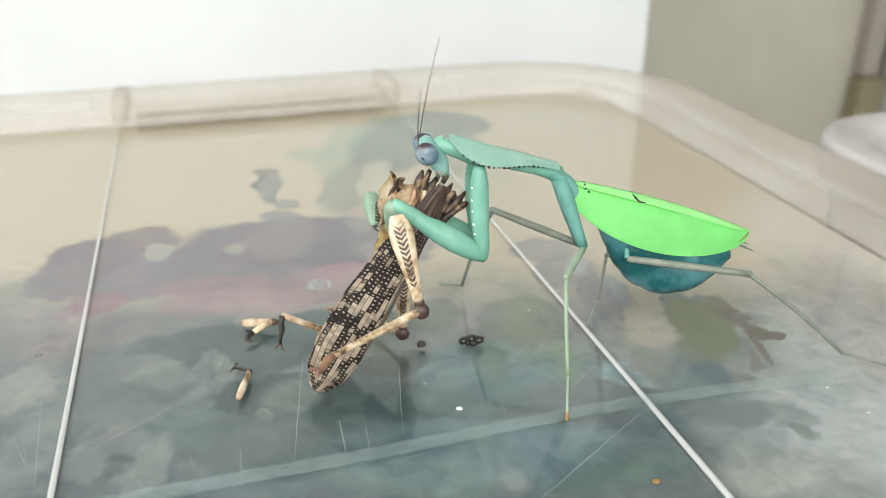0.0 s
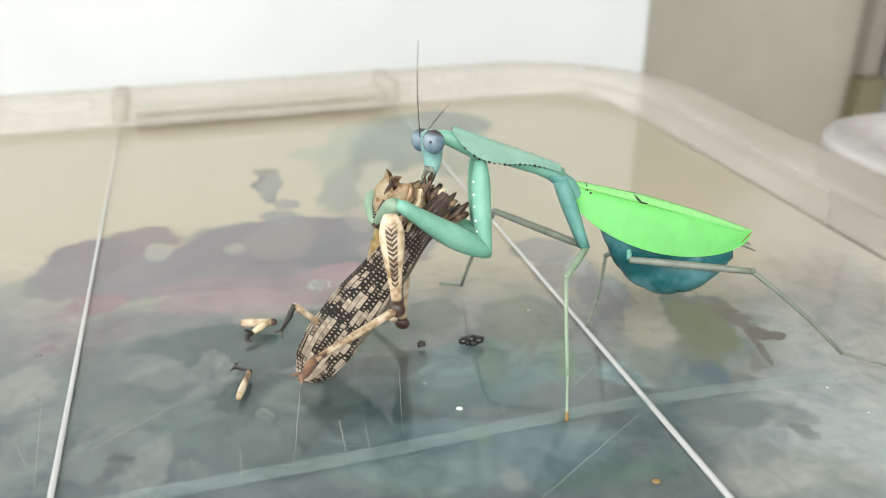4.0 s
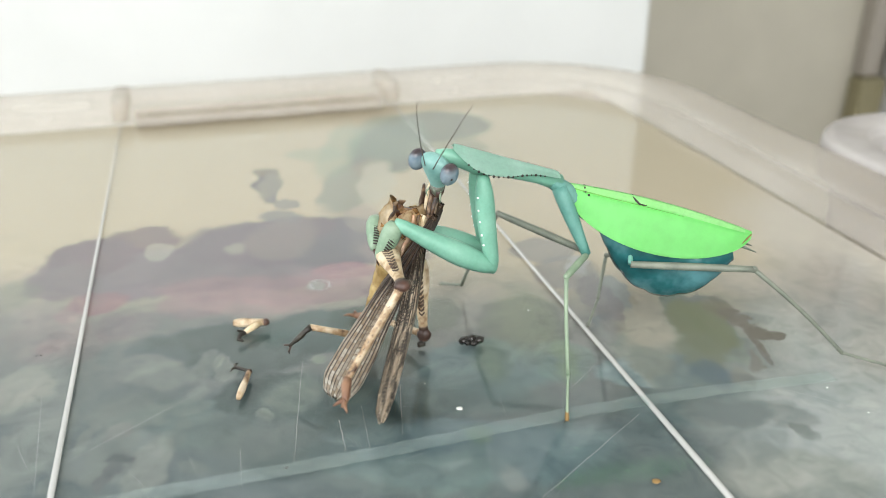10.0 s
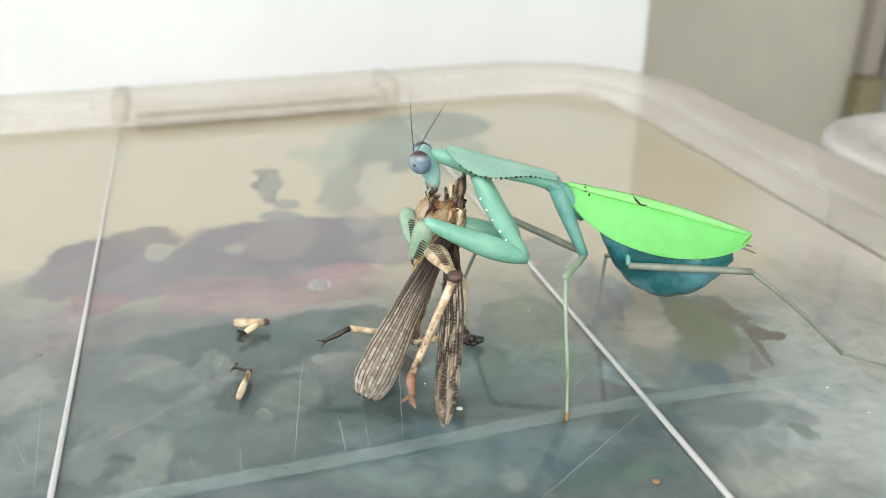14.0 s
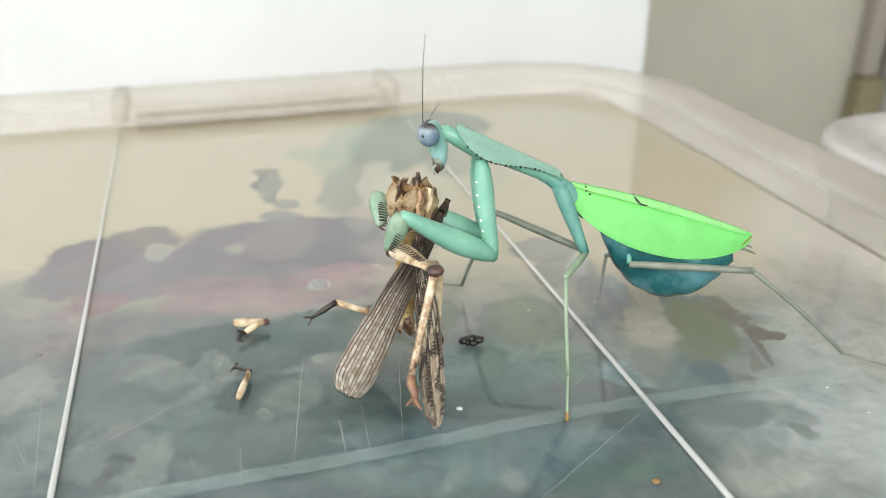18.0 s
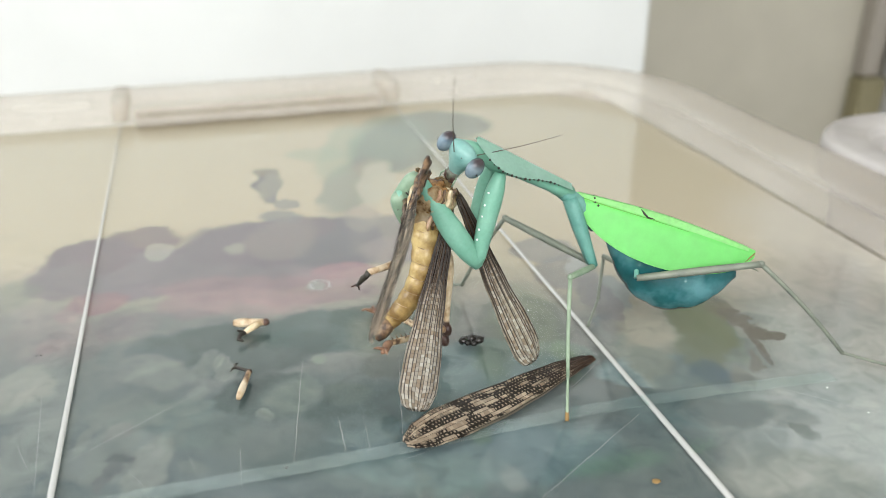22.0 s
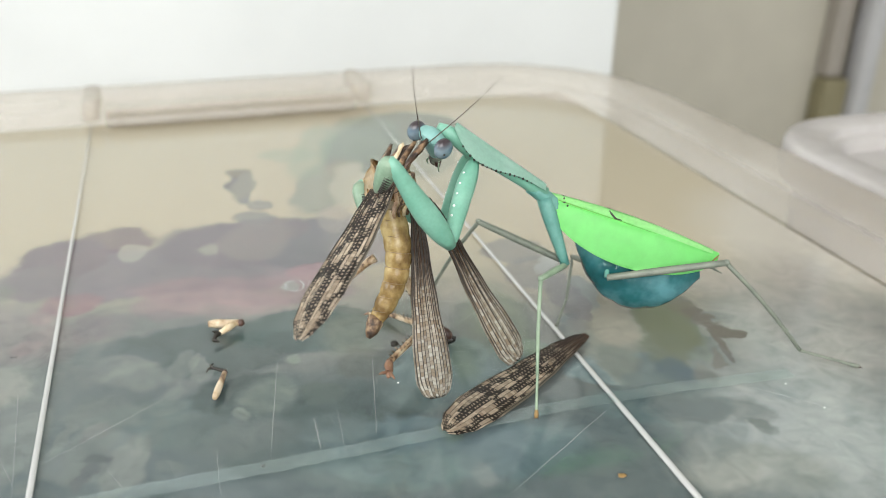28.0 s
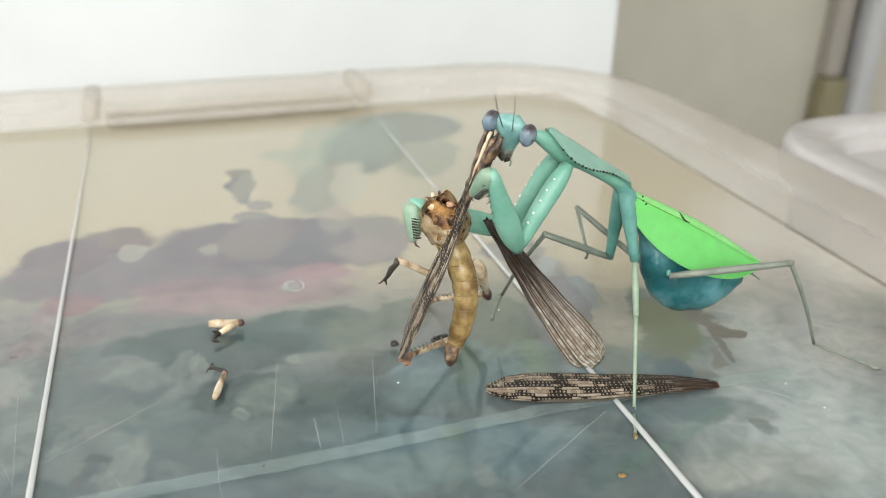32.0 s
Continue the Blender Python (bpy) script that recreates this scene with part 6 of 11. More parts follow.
    walk(antenna_near, [
        (0, pose(0.00160, 0.00100, 0.00200, 74.5, -29.0, 119.2)),
        (1, pose(0.00160, 0.00100, 0.00200, 89.2, -25.8, 95.3)),
        (2, pose(0.00160, 0.00100, 0.00200, 53.1, -62.2, 113.4)),
        (2.5, pose(0.00160, 0.00100, 0.00200, 93.0, -35.1, 92.0)),
        (3, pose(0.00160, 0.00100, 0.00200, 115.6, -5.0, 93.7)),
        (6, pose(0.00160, 0.00100, 0.00200, 64.7, -59.7, 101.7)),
        (7, pose(0.00160, 0.00100, 0.00200, 112.1, -34.3, 93.1)),
        (8, pose(0.00160, 0.00100, 0.00200, 99.1, -21.0, 120.7)),
        (9, pose(0.00160, 0.00100, 0.00200, 76.1, -25.7, 133.5)),
        (10, pose(0.00160, 0.00100, 0.00200, 61.4, -59.9, 107.1)),
        (11, pose(0.00160, 0.00100, 0.00200, 110.6, -42.3, 106.2)),
        (12, pose(0.00160, 0.00100, 0.00200, 85.3, -33.3, 114.0)),
        (13, pose(0.00160, 0.00100, 0.00200, 98.0, -18.1, 133.4)),
        (14, pose(0.00160, 0.00100, 0.00200, 90.0, -21.8, 128.2)),
        (17, pose(0.00160, 0.00100, 0.00200, 63.9, -43.9, 122.8)),
        (18, pose(0.00160, 0.00100, 0.00200, 96.7, -10.5, 109.1)),
        (19, pose(0.00160, 0.00100, 0.00200, 99.6, 9.4, 120.2)),
        (19.7, pose(0.00160, 0.00100, 0.00200, 104.1, -29.8, 105.4)),
        (20, pose(0.00160, 0.00100, 0.00200, 103.0, -22.9, 111.1)),
        (20.9, pose(0.00160, 0.00100, 0.00200, 119.1, -34.2, 91.0)),
        (21, pose(0.00160, 0.00100, 0.00200, 96.5, -46.1, 80.7)),
        (21.2, pose(0.00160, 0.00100, 0.00200, 116.4, -18.3, 70.0)),
        (21.6, pose(0.00160, 0.00100, 0.00200, 109.1, -5.4, 116.8)),
        (22, pose(0.00160, 0.00100, 0.00200, 113.5, 8.8, 162.3)),
        (22.5, pose(0.00160, 0.00100, 0.00200, 144.5, -27.4, 131.6)),
        (23, pose(0.00160, 0.00100, 0.00200, -160.9, -32.8, 77.2)),
        (24, pose(0.00160, 0.00100, 0.00200, -149.4, -4.0, 65.9)),
        (24.5, pose(0.00160, 0.00100, 0.00200, -154.5, -12.2, 103.4)),
        (25, pose(0.00160, 0.00100, 0.00200, -163.9, -15.6, 142.4)),
        (25.27, pose(0.00160, 0.00100, 0.00200, -162.9, -13.2, 103.4)),
        (25.5, pose(0.00160, 0.00100, 0.00200, -163.6, -10.7, 64.8)),
        (27.5, pose(0.00160, 0.00100, 0.00200, -177.6, -8.2, 109.5)),
        (28, pose(0.00160, 0.00100, 0.00200, 112.9, -38.4, 140.1)),
        (28.5, pose(0.00160, 0.00100, 0.00200, 151.1, -17.2, 130.1)),
        (29, pose(0.00160, 0.00100, 0.00200, -175.9, 5.3, 135.2)),
        (30, pose(0.00160, 0.00100, 0.00200, -173.0, -22.8, -159.9)),
        (30.6, pose(0.00160, 0.00100, 0.00200, -172.2, -22.1, -159.6)),
        (30.67, pose(0.00160, 0.00100, 0.00200, -168.8, -26.8, 145.1)),
        (30.7, pose(0.00160, 0.00100, 0.00200, -162.6, -26.9, 88.4)),
        (30.85, pose(0.00160, 0.00100, 0.00200, -162.2, -26.1, 89.7)),
        (31, pose(0.00160, 0.00100, 0.00200, -145.8, -44.7, 32.9)),
        (31.15, pose(0.00160, 0.00100, 0.00200, -168.6, -34.6, 51.6)),
        (31.3, pose(0.00160, 0.00100, 0.00200, -160.0, 2.6, 37.1)),
        (32, pose(0.00160, 0.00100, 0.00200, -155.0, -64.3, 21.3)),
    ])
    walk(coxa_near, [
        (0, pose(0.01639, 0.00546, -0.00268, 163.6, 68.1, 175.1)),
        (1, pose(0.01621, 0.00655, -0.00045, 158.2, 72.8, 173.9)),
        (2, pose(0.01651, 0.00557, -0.00149, 166.0, 54.5, 179.8)),
        (3, pose(0.01694, 0.00418, -0.00116, 153.2, 57.1, 164.4)),
        (6, pose(0.01654, 0.00494, -0.00276, 88.4, 47.0, 95.7)),
        (7, pose(0.01658, 0.00457, -0.00313, 94.9, 35.1, 103.0)),
        (8, pose(0.01661, 0.00490, -0.00240, 158.3, 51.3, 171.4)),
        (9, pose(0.01645, 0.00488, -0.00338, 160.5, 48.2, 173.1)),
        (10, pose(0.01582, 0.00733, -0.00133, 146.2, 66.5, 166.1)),
        (11, pose(0.01650, 0.00557, -0.00157, 154.7, 44.8, 173.4)),
        (12, pose(0.01636, 0.00609, -0.00100, 153.5, 49.9, 173.1)),
        (13, pose(0.01642, 0.00538, -0.00267, 150.8, 40.4, 170.1)),
        (14, pose(0.01643, 0.00572, -0.00176, 146.9, 42.4, 168.6)),
        (17, pose(0.01642, 0.00572, -0.00188, 162.5, 50.3, 178.1)),
        (18, pose(0.01669, 0.00519, 0.00040, 134.4, 62.2, 150.9)),
        (19, pose(0.01658, 0.00555, 0.00030, 146.3, 60.4, 163.3)),
        (19.7, pose(0.01664, 0.00507, -0.00177, -178.6, 44.9, -169.9)),
        (20, pose(0.01645, 0.00576, -0.00141, 153.7, 45.3, 173.2)),
        (20.9, pose(0.01678, 0.00482, 0.00092, 128.9, 52.4, 150.1)),
        (21, pose(0.01653, 0.00567, 0.00061, 133.8, 61.5, 152.4)),
        (21.2, pose(0.01659, 0.00548, 0.00072, 155.8, 69.0, 169.3)),
        (22, pose(0.01583, 0.00735, 0.00108, 111.5, 80.8, 130.2)),
        (23, pose(0.01688, 0.00389, 0.00238, 91.0, 52.7, 109.7)),
        (24, pose(0.01678, 0.00440, 0.00218, 83.3, 47.5, 102.7)),
        (25, pose(0.01687, 0.00430, 0.00160, 82.0, 44.3, 99.6)),
        (25.5, pose(0.01701, 0.00343, 0.00213, 90.2, 47.4, 109.1)),
        (27.5, pose(0.01694, 0.00407, 0.00146, 80.4, 41.6, 96.5)),
        (28, pose(0.01680, 0.00442, 0.00199, 74.2, 41.0, 90.2)),
        (29, pose(0.01697, 0.00389, 0.00162, 78.2, 38.1, 93.9)),
        (30, pose(0.01672, 0.00300, 0.00413, 75.8, 39.0, 99.2)),
        (30.6, pose(0.01670, 0.00291, 0.00428, 74.8, 38.0, 98.4)),
        (30.7, pose(0.01681, 0.00368, 0.00309, 85.3, 43.5, 109.0)),
        (30.85, pose(0.01686, 0.00341, 0.00312, 87.3, 46.9, 109.1)),
        (31, pose(0.01656, 0.00328, 0.00455, 74.5, 75.3, 84.2)),
        (31.15, pose(0.01671, 0.00500, 0.00121, 70.0, 80.8, 80.4)),
        (31.3, pose(0.01643, 0.00598, -0.00024, 120.9, 85.7, 133.2)),
        (32, pose(0.01655, 0.00522, -0.00217, 66.8, 80.5, 76.0)),
    ])
    walk(femur_near, [
        (0, pose(0.00895, 0.00609, -0.02124, 3.5, -17.1, 7.4)),
        (1, pose(0.01033, 0.00718, -0.01956, 4.6, -17.1, 11.1)),
        (2, pose(0.00489, 0.00561, -0.01776, 12.2, -19.7, 26.4)),
        (3, pose(0.00647, 0.00710, -0.01795, 11.6, -18.2, 21.0)),
        (6, pose(0.01518, 0.01852, -0.01739, 14.6, -20.0, 11.3)),
        (7, pose(0.01290, 0.02051, -0.01464, 4.5, -5.5, -23.1)),
        (8, pose(0.00424, 0.00676, -0.01800, 7.6, -18.5, 12.7)),
        (9, pose(0.00320, 0.00647, -0.01828, 5.1, -16.3, 7.7)),
        (10, pose(0.00807, 0.00926, -0.01966, 4.2, -13.5, 7.8)),
        (11, pose(0.00240, 0.00720, -0.01566, 3.2, -10.3, 4.3)),
        (12, pose(0.00358, 0.00764, -0.01631, 5.5, -11.1, 10.4)),
        (13, pose(0.00142, 0.00801, -0.01563, 5.4, -9.9, 7.1)),
        (14, pose(0.00196, 0.00863, -0.01526, 7.3, -9.9, 11.4)),
        (17, pose(0.00366, 0.00615, -0.01727, 9.7, -15.1, 21.8)),
        (18, pose(0.00853, 0.00973, -0.01729, 10.8, -16.1, 20.2)),
        (19, pose(0.00713, 0.00839, -0.01709, 10.3, -13.3, 19.3)),
        (19.7, pose(0.00269, 0.00259, -0.01589, 11.2, -10.1, 27.2)),
        (20, pose(0.00247, 0.00742, -0.01562, 14.3, -13.2, 27.0)),
        (20.9, pose(0.00619, 0.01090, -0.01492, 21.0, -28.5, 36.5)),
        (21, pose(0.00808, 0.01009, -0.01697, 23.4, -40.2, 34.8)),
        (21.2, pose(0.00954, 0.00681, -0.01795, 18.1, -37.9, 32.8)),
        (22, pose(0.01376, 0.00979, -0.01867, 2.7, -39.1, -0.2)),
        (23, pose(0.01279, 0.01531, -0.01353, 15.1, -29.0, 8.2)),
        (24, pose(0.01381, 0.01757, -0.01257, 20.4, -31.3, 17.6)),
        (25, pose(0.01450, 0.01842, -0.01237, 24.4, -37.2, 21.0)),
        (25.5, pose(0.01259, 0.01622, -0.01260, 22.2, -36.2, 16.5)),
        (27.5, pose(0.01525, 0.01892, -0.01183, 23.0, -37.6, 12.9)),
        (28, pose(0.01674, 0.01952, -0.01111, 23.4, -38.9, 16.5)),
        (29, pose(0.01589, 0.01959, -0.01072, 25.1, -38.9, 18.2)),
        (30, pose(0.01423, 0.01834, -0.00846, 16.5, -23.5, 6.3)),
        (30.6, pose(0.01439, 0.01850, -0.00803, 17.6, -24.5, 8.2)),
        (30.7, pose(0.01210, 0.01739, -0.01068, 19.8, -24.9, 27.5)),
        (30.85, pose(0.01240, 0.01632, -0.01149, 19.3, -25.8, 27.0)),
        (31, pose(0.01707, 0.00832, -0.01480, 18.2, -29.3, 44.4)),
        (31.15, pose(0.01724, 0.00814, -0.01853, 26.9, -40.4, 44.1)),
        (31.3, pose(0.01540, 0.00707, -0.02018, 32.7, -43.5, 45.1)),
        (32, pose(0.01734, 0.00842, -0.02189, 19.3, -32.6, 23.5)),
    ])
    walk(tibia_near, [
        (0, pose(0.03094, 0.00895, -0.01442, 60.1, 68.5, -120.2)),
        (1, pose(0.03209, 0.01145, -0.01274, 91.5, 72.2, -87.4)),
        (2, pose(0.02445, 0.01532, -0.00995, 129.4, 56.7, -44.6)),
        (3, pose(0.02704, 0.01502, -0.01072, 124.4, 57.3, -50.6)),
        (6, pose(0.03656, 0.02278, -0.00944, 101.7, 58.2, -77.3)),
        (7, pose(0.03414, 0.01146, -0.01240, 157.6, 80.6, -19.7)),
        (8, pose(0.02571, 0.01160, -0.01066, 156.4, 68.8, -20.3)),
        (9, pose(0.02526, 0.00947, -0.01176, -150.9, 68.8, 36.2)),
        (10, pose(0.03042, 0.01232, -0.01424, -144.7, 74.6, 42.7)),
        (11, pose(0.02516, 0.00891, -0.01150, -129.2, 69.8, 59.2)),
        (12, pose(0.02597, 0.01177, -0.01183, -149.2, 81.1, 37.9)),
        (13, pose(0.02410, 0.01082, -0.01165, -132.4, 75.9, 54.8)),
        (14, pose(0.02437, 0.01313, -0.01128, -133.2, 82.7, 54.0)),
        (17, pose(0.02445, 0.01448, -0.01122, -176.6, 75.2, 10.5)),
        (18, pose(0.02945, 0.01742, -0.01085, 162.7, 84.2, -10.7)),
        (19, pose(0.02845, 0.01584, -0.01178, -90.4, 86.1, 96.9)),
        (19.7, pose(0.02300, 0.01304, -0.01182, -39.0, 75.5, 149.3)),
        (20, pose(0.02259, 0.01768, -0.01032, -24.5, 80.3, 164.2)),
        (20.9, pose(0.02257, 0.02302, -0.00384, -169.9, 83.3, 19.2)),
        (21, pose(0.02264, 0.02020, -0.00200, 171.5, 67.0, -0.3)),
        (21.2, pose(0.02492, 0.01672, -0.00369, 133.5, 40.2, -41.7)),
        (22, pose(0.03176, 0.00973, -0.00403, 140.9, 66.5, -28.7)),
        (23, pose(0.03288, 0.01819, -0.00229, 87.2, 71.2, -85.6)),
        (24, pose(0.03270, 0.02356, -0.00052, 82.9, 54.1, -91.0)),
        (25, pose(0.03174, 0.02504, 0.00167, 83.8, 60.9, -90.0)),
        (25.5, pose(0.03054, 0.02153, 0.00111, 72.5, 68.6, -102.3)),
        (27.5, pose(0.03316, 0.02303, 0.00234, 109.0, 79.9, -63.7)),
        (28, pose(0.03406, 0.02465, 0.00345, 90.2, 73.8, -83.8)),
        (29, pose(0.03304, 0.02522, 0.00385, 89.4, 71.1, -84.6)),
        (30, pose(0.03538, 0.02067, 0.00078, 60.7, 55.8, -118.1)),
        (30.6, pose(0.03529, 0.02150, 0.00158, 61.3, 55.5, -117.3)),
        (30.7, pose(0.03076, 0.02711, -0.00089, 87.5, 52.1, -89.3)),
        (30.85, pose(0.03101, 0.02581, -0.00138, 86.7, 52.5, -90.7)),
        (31, pose(0.03152, 0.02248, -0.00343, 88.3, 53.7, -98.6)),
        (31.15, pose(0.02993, 0.02044, -0.00349, 103.9, 53.4, -74.6)),
        (31.3, pose(0.02730, 0.01899, -0.00422, 116.3, 49.9, -55.7)),
        (32, pose(0.03527, 0.01623, -0.00940, 75.2, 53.4, -105.9)),
    ])
    walk(coxa_far, [
        (0, pose(0.01734, 0.00037, -0.00219, -170.9, 68.6, -161.0)),
        (1, pose(0.01742, 0.00151, -0.00005, -171.0, 72.3, -157.7)),
        (2, pose(0.01745, 0.00048, -0.00098, -175.1, 54.8, -165.3)),
        (3, pose(0.01745, -0.00095, -0.00052, -179.3, 60.6, -173.1)),
        (6, pose(0.01734, -0.00016, -0.00221, -176.0, 83.5, -167.2)),
        (7, pose(0.01729, -0.00055, -0.00254, -157.0, 72.4, -150.1)),
        (8, pose(0.01739, -0.00021, -0.00183, -179.5, 53.6, -170.9)),
        (9, pose(0.01725, -0.00023, -0.00282, -179.1, 50.4, -170.6)),
        (10, pose(0.01730, 0.00236, -0.00096, 170.5, 67.2, -171.7)),
        (11, pose(0.01745, 0.00049, -0.00103, 176.0, 46.6, -171.9)),
        (12, pose(0.01745, 0.00103, -0.00051, 173.7, 51.3, -172.0)),
        (13, pose(0.01735, 0.00030, -0.00214, 172.9, 42.9, -174.6)),
        (14, pose(0.01743, 0.00064, -0.00124, 169.4, 44.9, -175.8)),
        (17, pose(0.01742, 0.00064, -0.00136, -178.9, 51.4, -167.8)),
        (18, pose(0.01746, 0.00008, 0.00097, 168.5, 67.9, 179.7)),
        (19, pose(0.01746, 0.00045, 0.00081, 174.7, 63.8, -173.6)),
        (19.7, pose(0.01744, -0.00004, -0.00123, -161.7, 45.4, -158.1)),
        (20, pose(0.01745, 0.00068, -0.00094, 175.6, 47.1, -171.6)),
        (20.9, pose(0.01742, -0.00031, 0.00153, 161.9, 59.6, 174.5)),
        (21, pose(0.01744, 0.00057, 0.00111, 164.3, 65.9, 177.9)),
        (21.2, pose(0.01744, 0.00038, 0.00124, -175.0, 70.6, -165.1)),
        (22, pose(0.01727, 0.00236, 0.00138, -174.0, 83.7, -157.4)),
        (23, pose(0.01716, -0.00125, 0.00309, 163.1, 77.8, 170.0)),
        (24, pose(0.01724, -0.00074, 0.00283, -179.7, 79.3, -172.6)),
        (25, pose(0.01732, -0.00083, 0.00226, -166.4, 79.8, -160.4)),
        (25.5, pose(0.01716, -0.00171, 0.00290, 176.6, 76.3, -179.1)),
        (27.5, pose(0.01732, -0.00107, 0.00214, -147.5, 82.8, -142.6)),
        (28, pose(0.01727, -0.00072, 0.00265, -111.7, 84.5, -106.0)),
        (29, pose(0.01728, -0.00125, 0.00233, -126.3, 81.2, -122.9)),
        (30, pose(0.01663, -0.00213, 0.00497, -139.3, 80.4, -139.4)),
        (30.6, pose(0.01657, -0.00222, 0.00513, -132.3, 80.0, -133.3)),
        (30.7, pose(0.01699, -0.00147, 0.00384, -165.7, 72.5, -162.9)),
        (30.85, pose(0.01696, -0.00173, 0.00390, -170.8, 73.8, -168.0)),
        (31, pose(0.01653, -0.00185, 0.00538, 153.8, 85.4, 158.6)),
        (31.15, pose(0.01740, -0.00013, 0.00168, -148.0, 80.6, -140.6)),
        (31.3, pose(0.01746, 0.00089, -0.00000, -145.9, 74.8, -136.1)),
        (32, pose(0.01739, 0.00010, -0.00182, -141.2, 79.8, -132.3)),
    ])
    walk(femur_far, [
        (0, pose(0.01044, -0.00201, -0.02081, -1.1, -6.3, 1.7)),
        (1, pose(0.01178, -0.00080, -0.01910, 0.7, -7.6, 6.9)),
        (2, pose(0.00629, -0.00244, -0.01732, 4.0, -7.3, 14.9)),
        (3, pose(0.00770, -0.00213, -0.01794, -0.7, -4.2, 0.4)),
        (6, pose(0.01515, -0.00066, -0.02208, -0.1, -8.6, 1.0)),
        (7, pose(0.01203, -0.00357, -0.02160, -1.3, -4.3, 2.8)),
        (8, pose(0.00568, -0.00208, -0.01794, -1.0, -3.0, 0.9)),
        (9, pose(0.00468, -0.00230, -0.01824, -1.3, -4.7, 0.6)),
        (10, pose(0.00964, 0.00124, -0.01940, -0.4, -0.9, 1.1)),
        (11, pose(0.00384, -0.00145, -0.01556, -0.3, -3.9, 2.8)),
        (12, pose(0.00506, -0.00071, -0.01611, -0.8, 0.1, 1.3)),
        (13, pose(0.00276, -0.00108, -0.01575, -0.3, -2.5, 1.7)),
        (14, pose(0.00331, -0.00039, -0.01537, -0.0, -0.1, 1.8)),
        (17, pose(0.00522, -0.00200, -0.01699, -1.7, -1.9, 0.7)),
        (18, pose(0.00994, 0.00013, -0.01756, 0.5, -6.7, 1.5)),
        (19, pose(0.00870, -0.00052, -0.01714, 0.4, -3.1, 2.8)),
        (19.7, pose(0.00441, -0.00527, -0.01547, -2.7, 2.1, 2.5)),
        (20, pose(0.00397, -0.00131, -0.01559, -1.8, -2.0, -0.7)),
        (20.9, pose(0.00735, 0.00067, -0.01572, -0.2, -7.8, -2.3)),
        (21, pose(0.00929, 0.00087, -0.01715, 0.1, -2.3, -0.4)),
        (21.2, pose(0.01101, -0.00134, -0.01762, 1.9, -8.4, 8.9)),
        (22, pose(0.01525, 0.00152, -0.01850, 8.0, -24.3, 25.5)),
        (23, pose(0.01301, -0.00052, -0.01646, 8.3, -11.1, 22.1)),
        (24, pose(0.01355, -0.00122, -0.01682, 6.4, -6.0, 20.1)),
        (25, pose(0.01399, -0.00202, -0.01743, 3.5, -2.3, 13.1)),
        (25.5, pose(0.01241, -0.00179, -0.01653, 2.5, 3.3, 7.7)),
        (27.5, pose(0.01534, -0.00259, -0.01771, 4.7, -12.8, 17.6)),
        (28, pose(0.01674, -0.00255, -0.01726, 4.5, -14.6, 19.1)),
        (29, pose(0.01563, -0.00381, -0.01744, 2.5, -11.6, 13.8)),
        (30, pose(0.01410, -0.00429, -0.01475, 6.8, -10.6, 27.3)),
        (30.6, pose(0.01419, -0.00473, -0.01457, 8.1, -12.5, 32.4)),
        (30.7, pose(0.01126, -0.00323, -0.01524, 5.8, -1.1, 23.9)),
        (30.85, pose(0.01151, -0.00289, -0.01531, 5.6, -2.2, 21.4)),
        (31, pose(0.01503, -0.00126, -0.01455, -6.6, -9.1, -20.5)),
        (31.15, pose(0.01489, -0.00220, -0.01806, 1.1, -3.2, 5.9)),
        (31.3, pose(0.01369, -0.00274, -0.01931, -0.5, 9.5, 4.4)),
        (32, pose(0.01500, -0.00253, -0.02151, -4.8, 13.6, -6.5)),
    ])
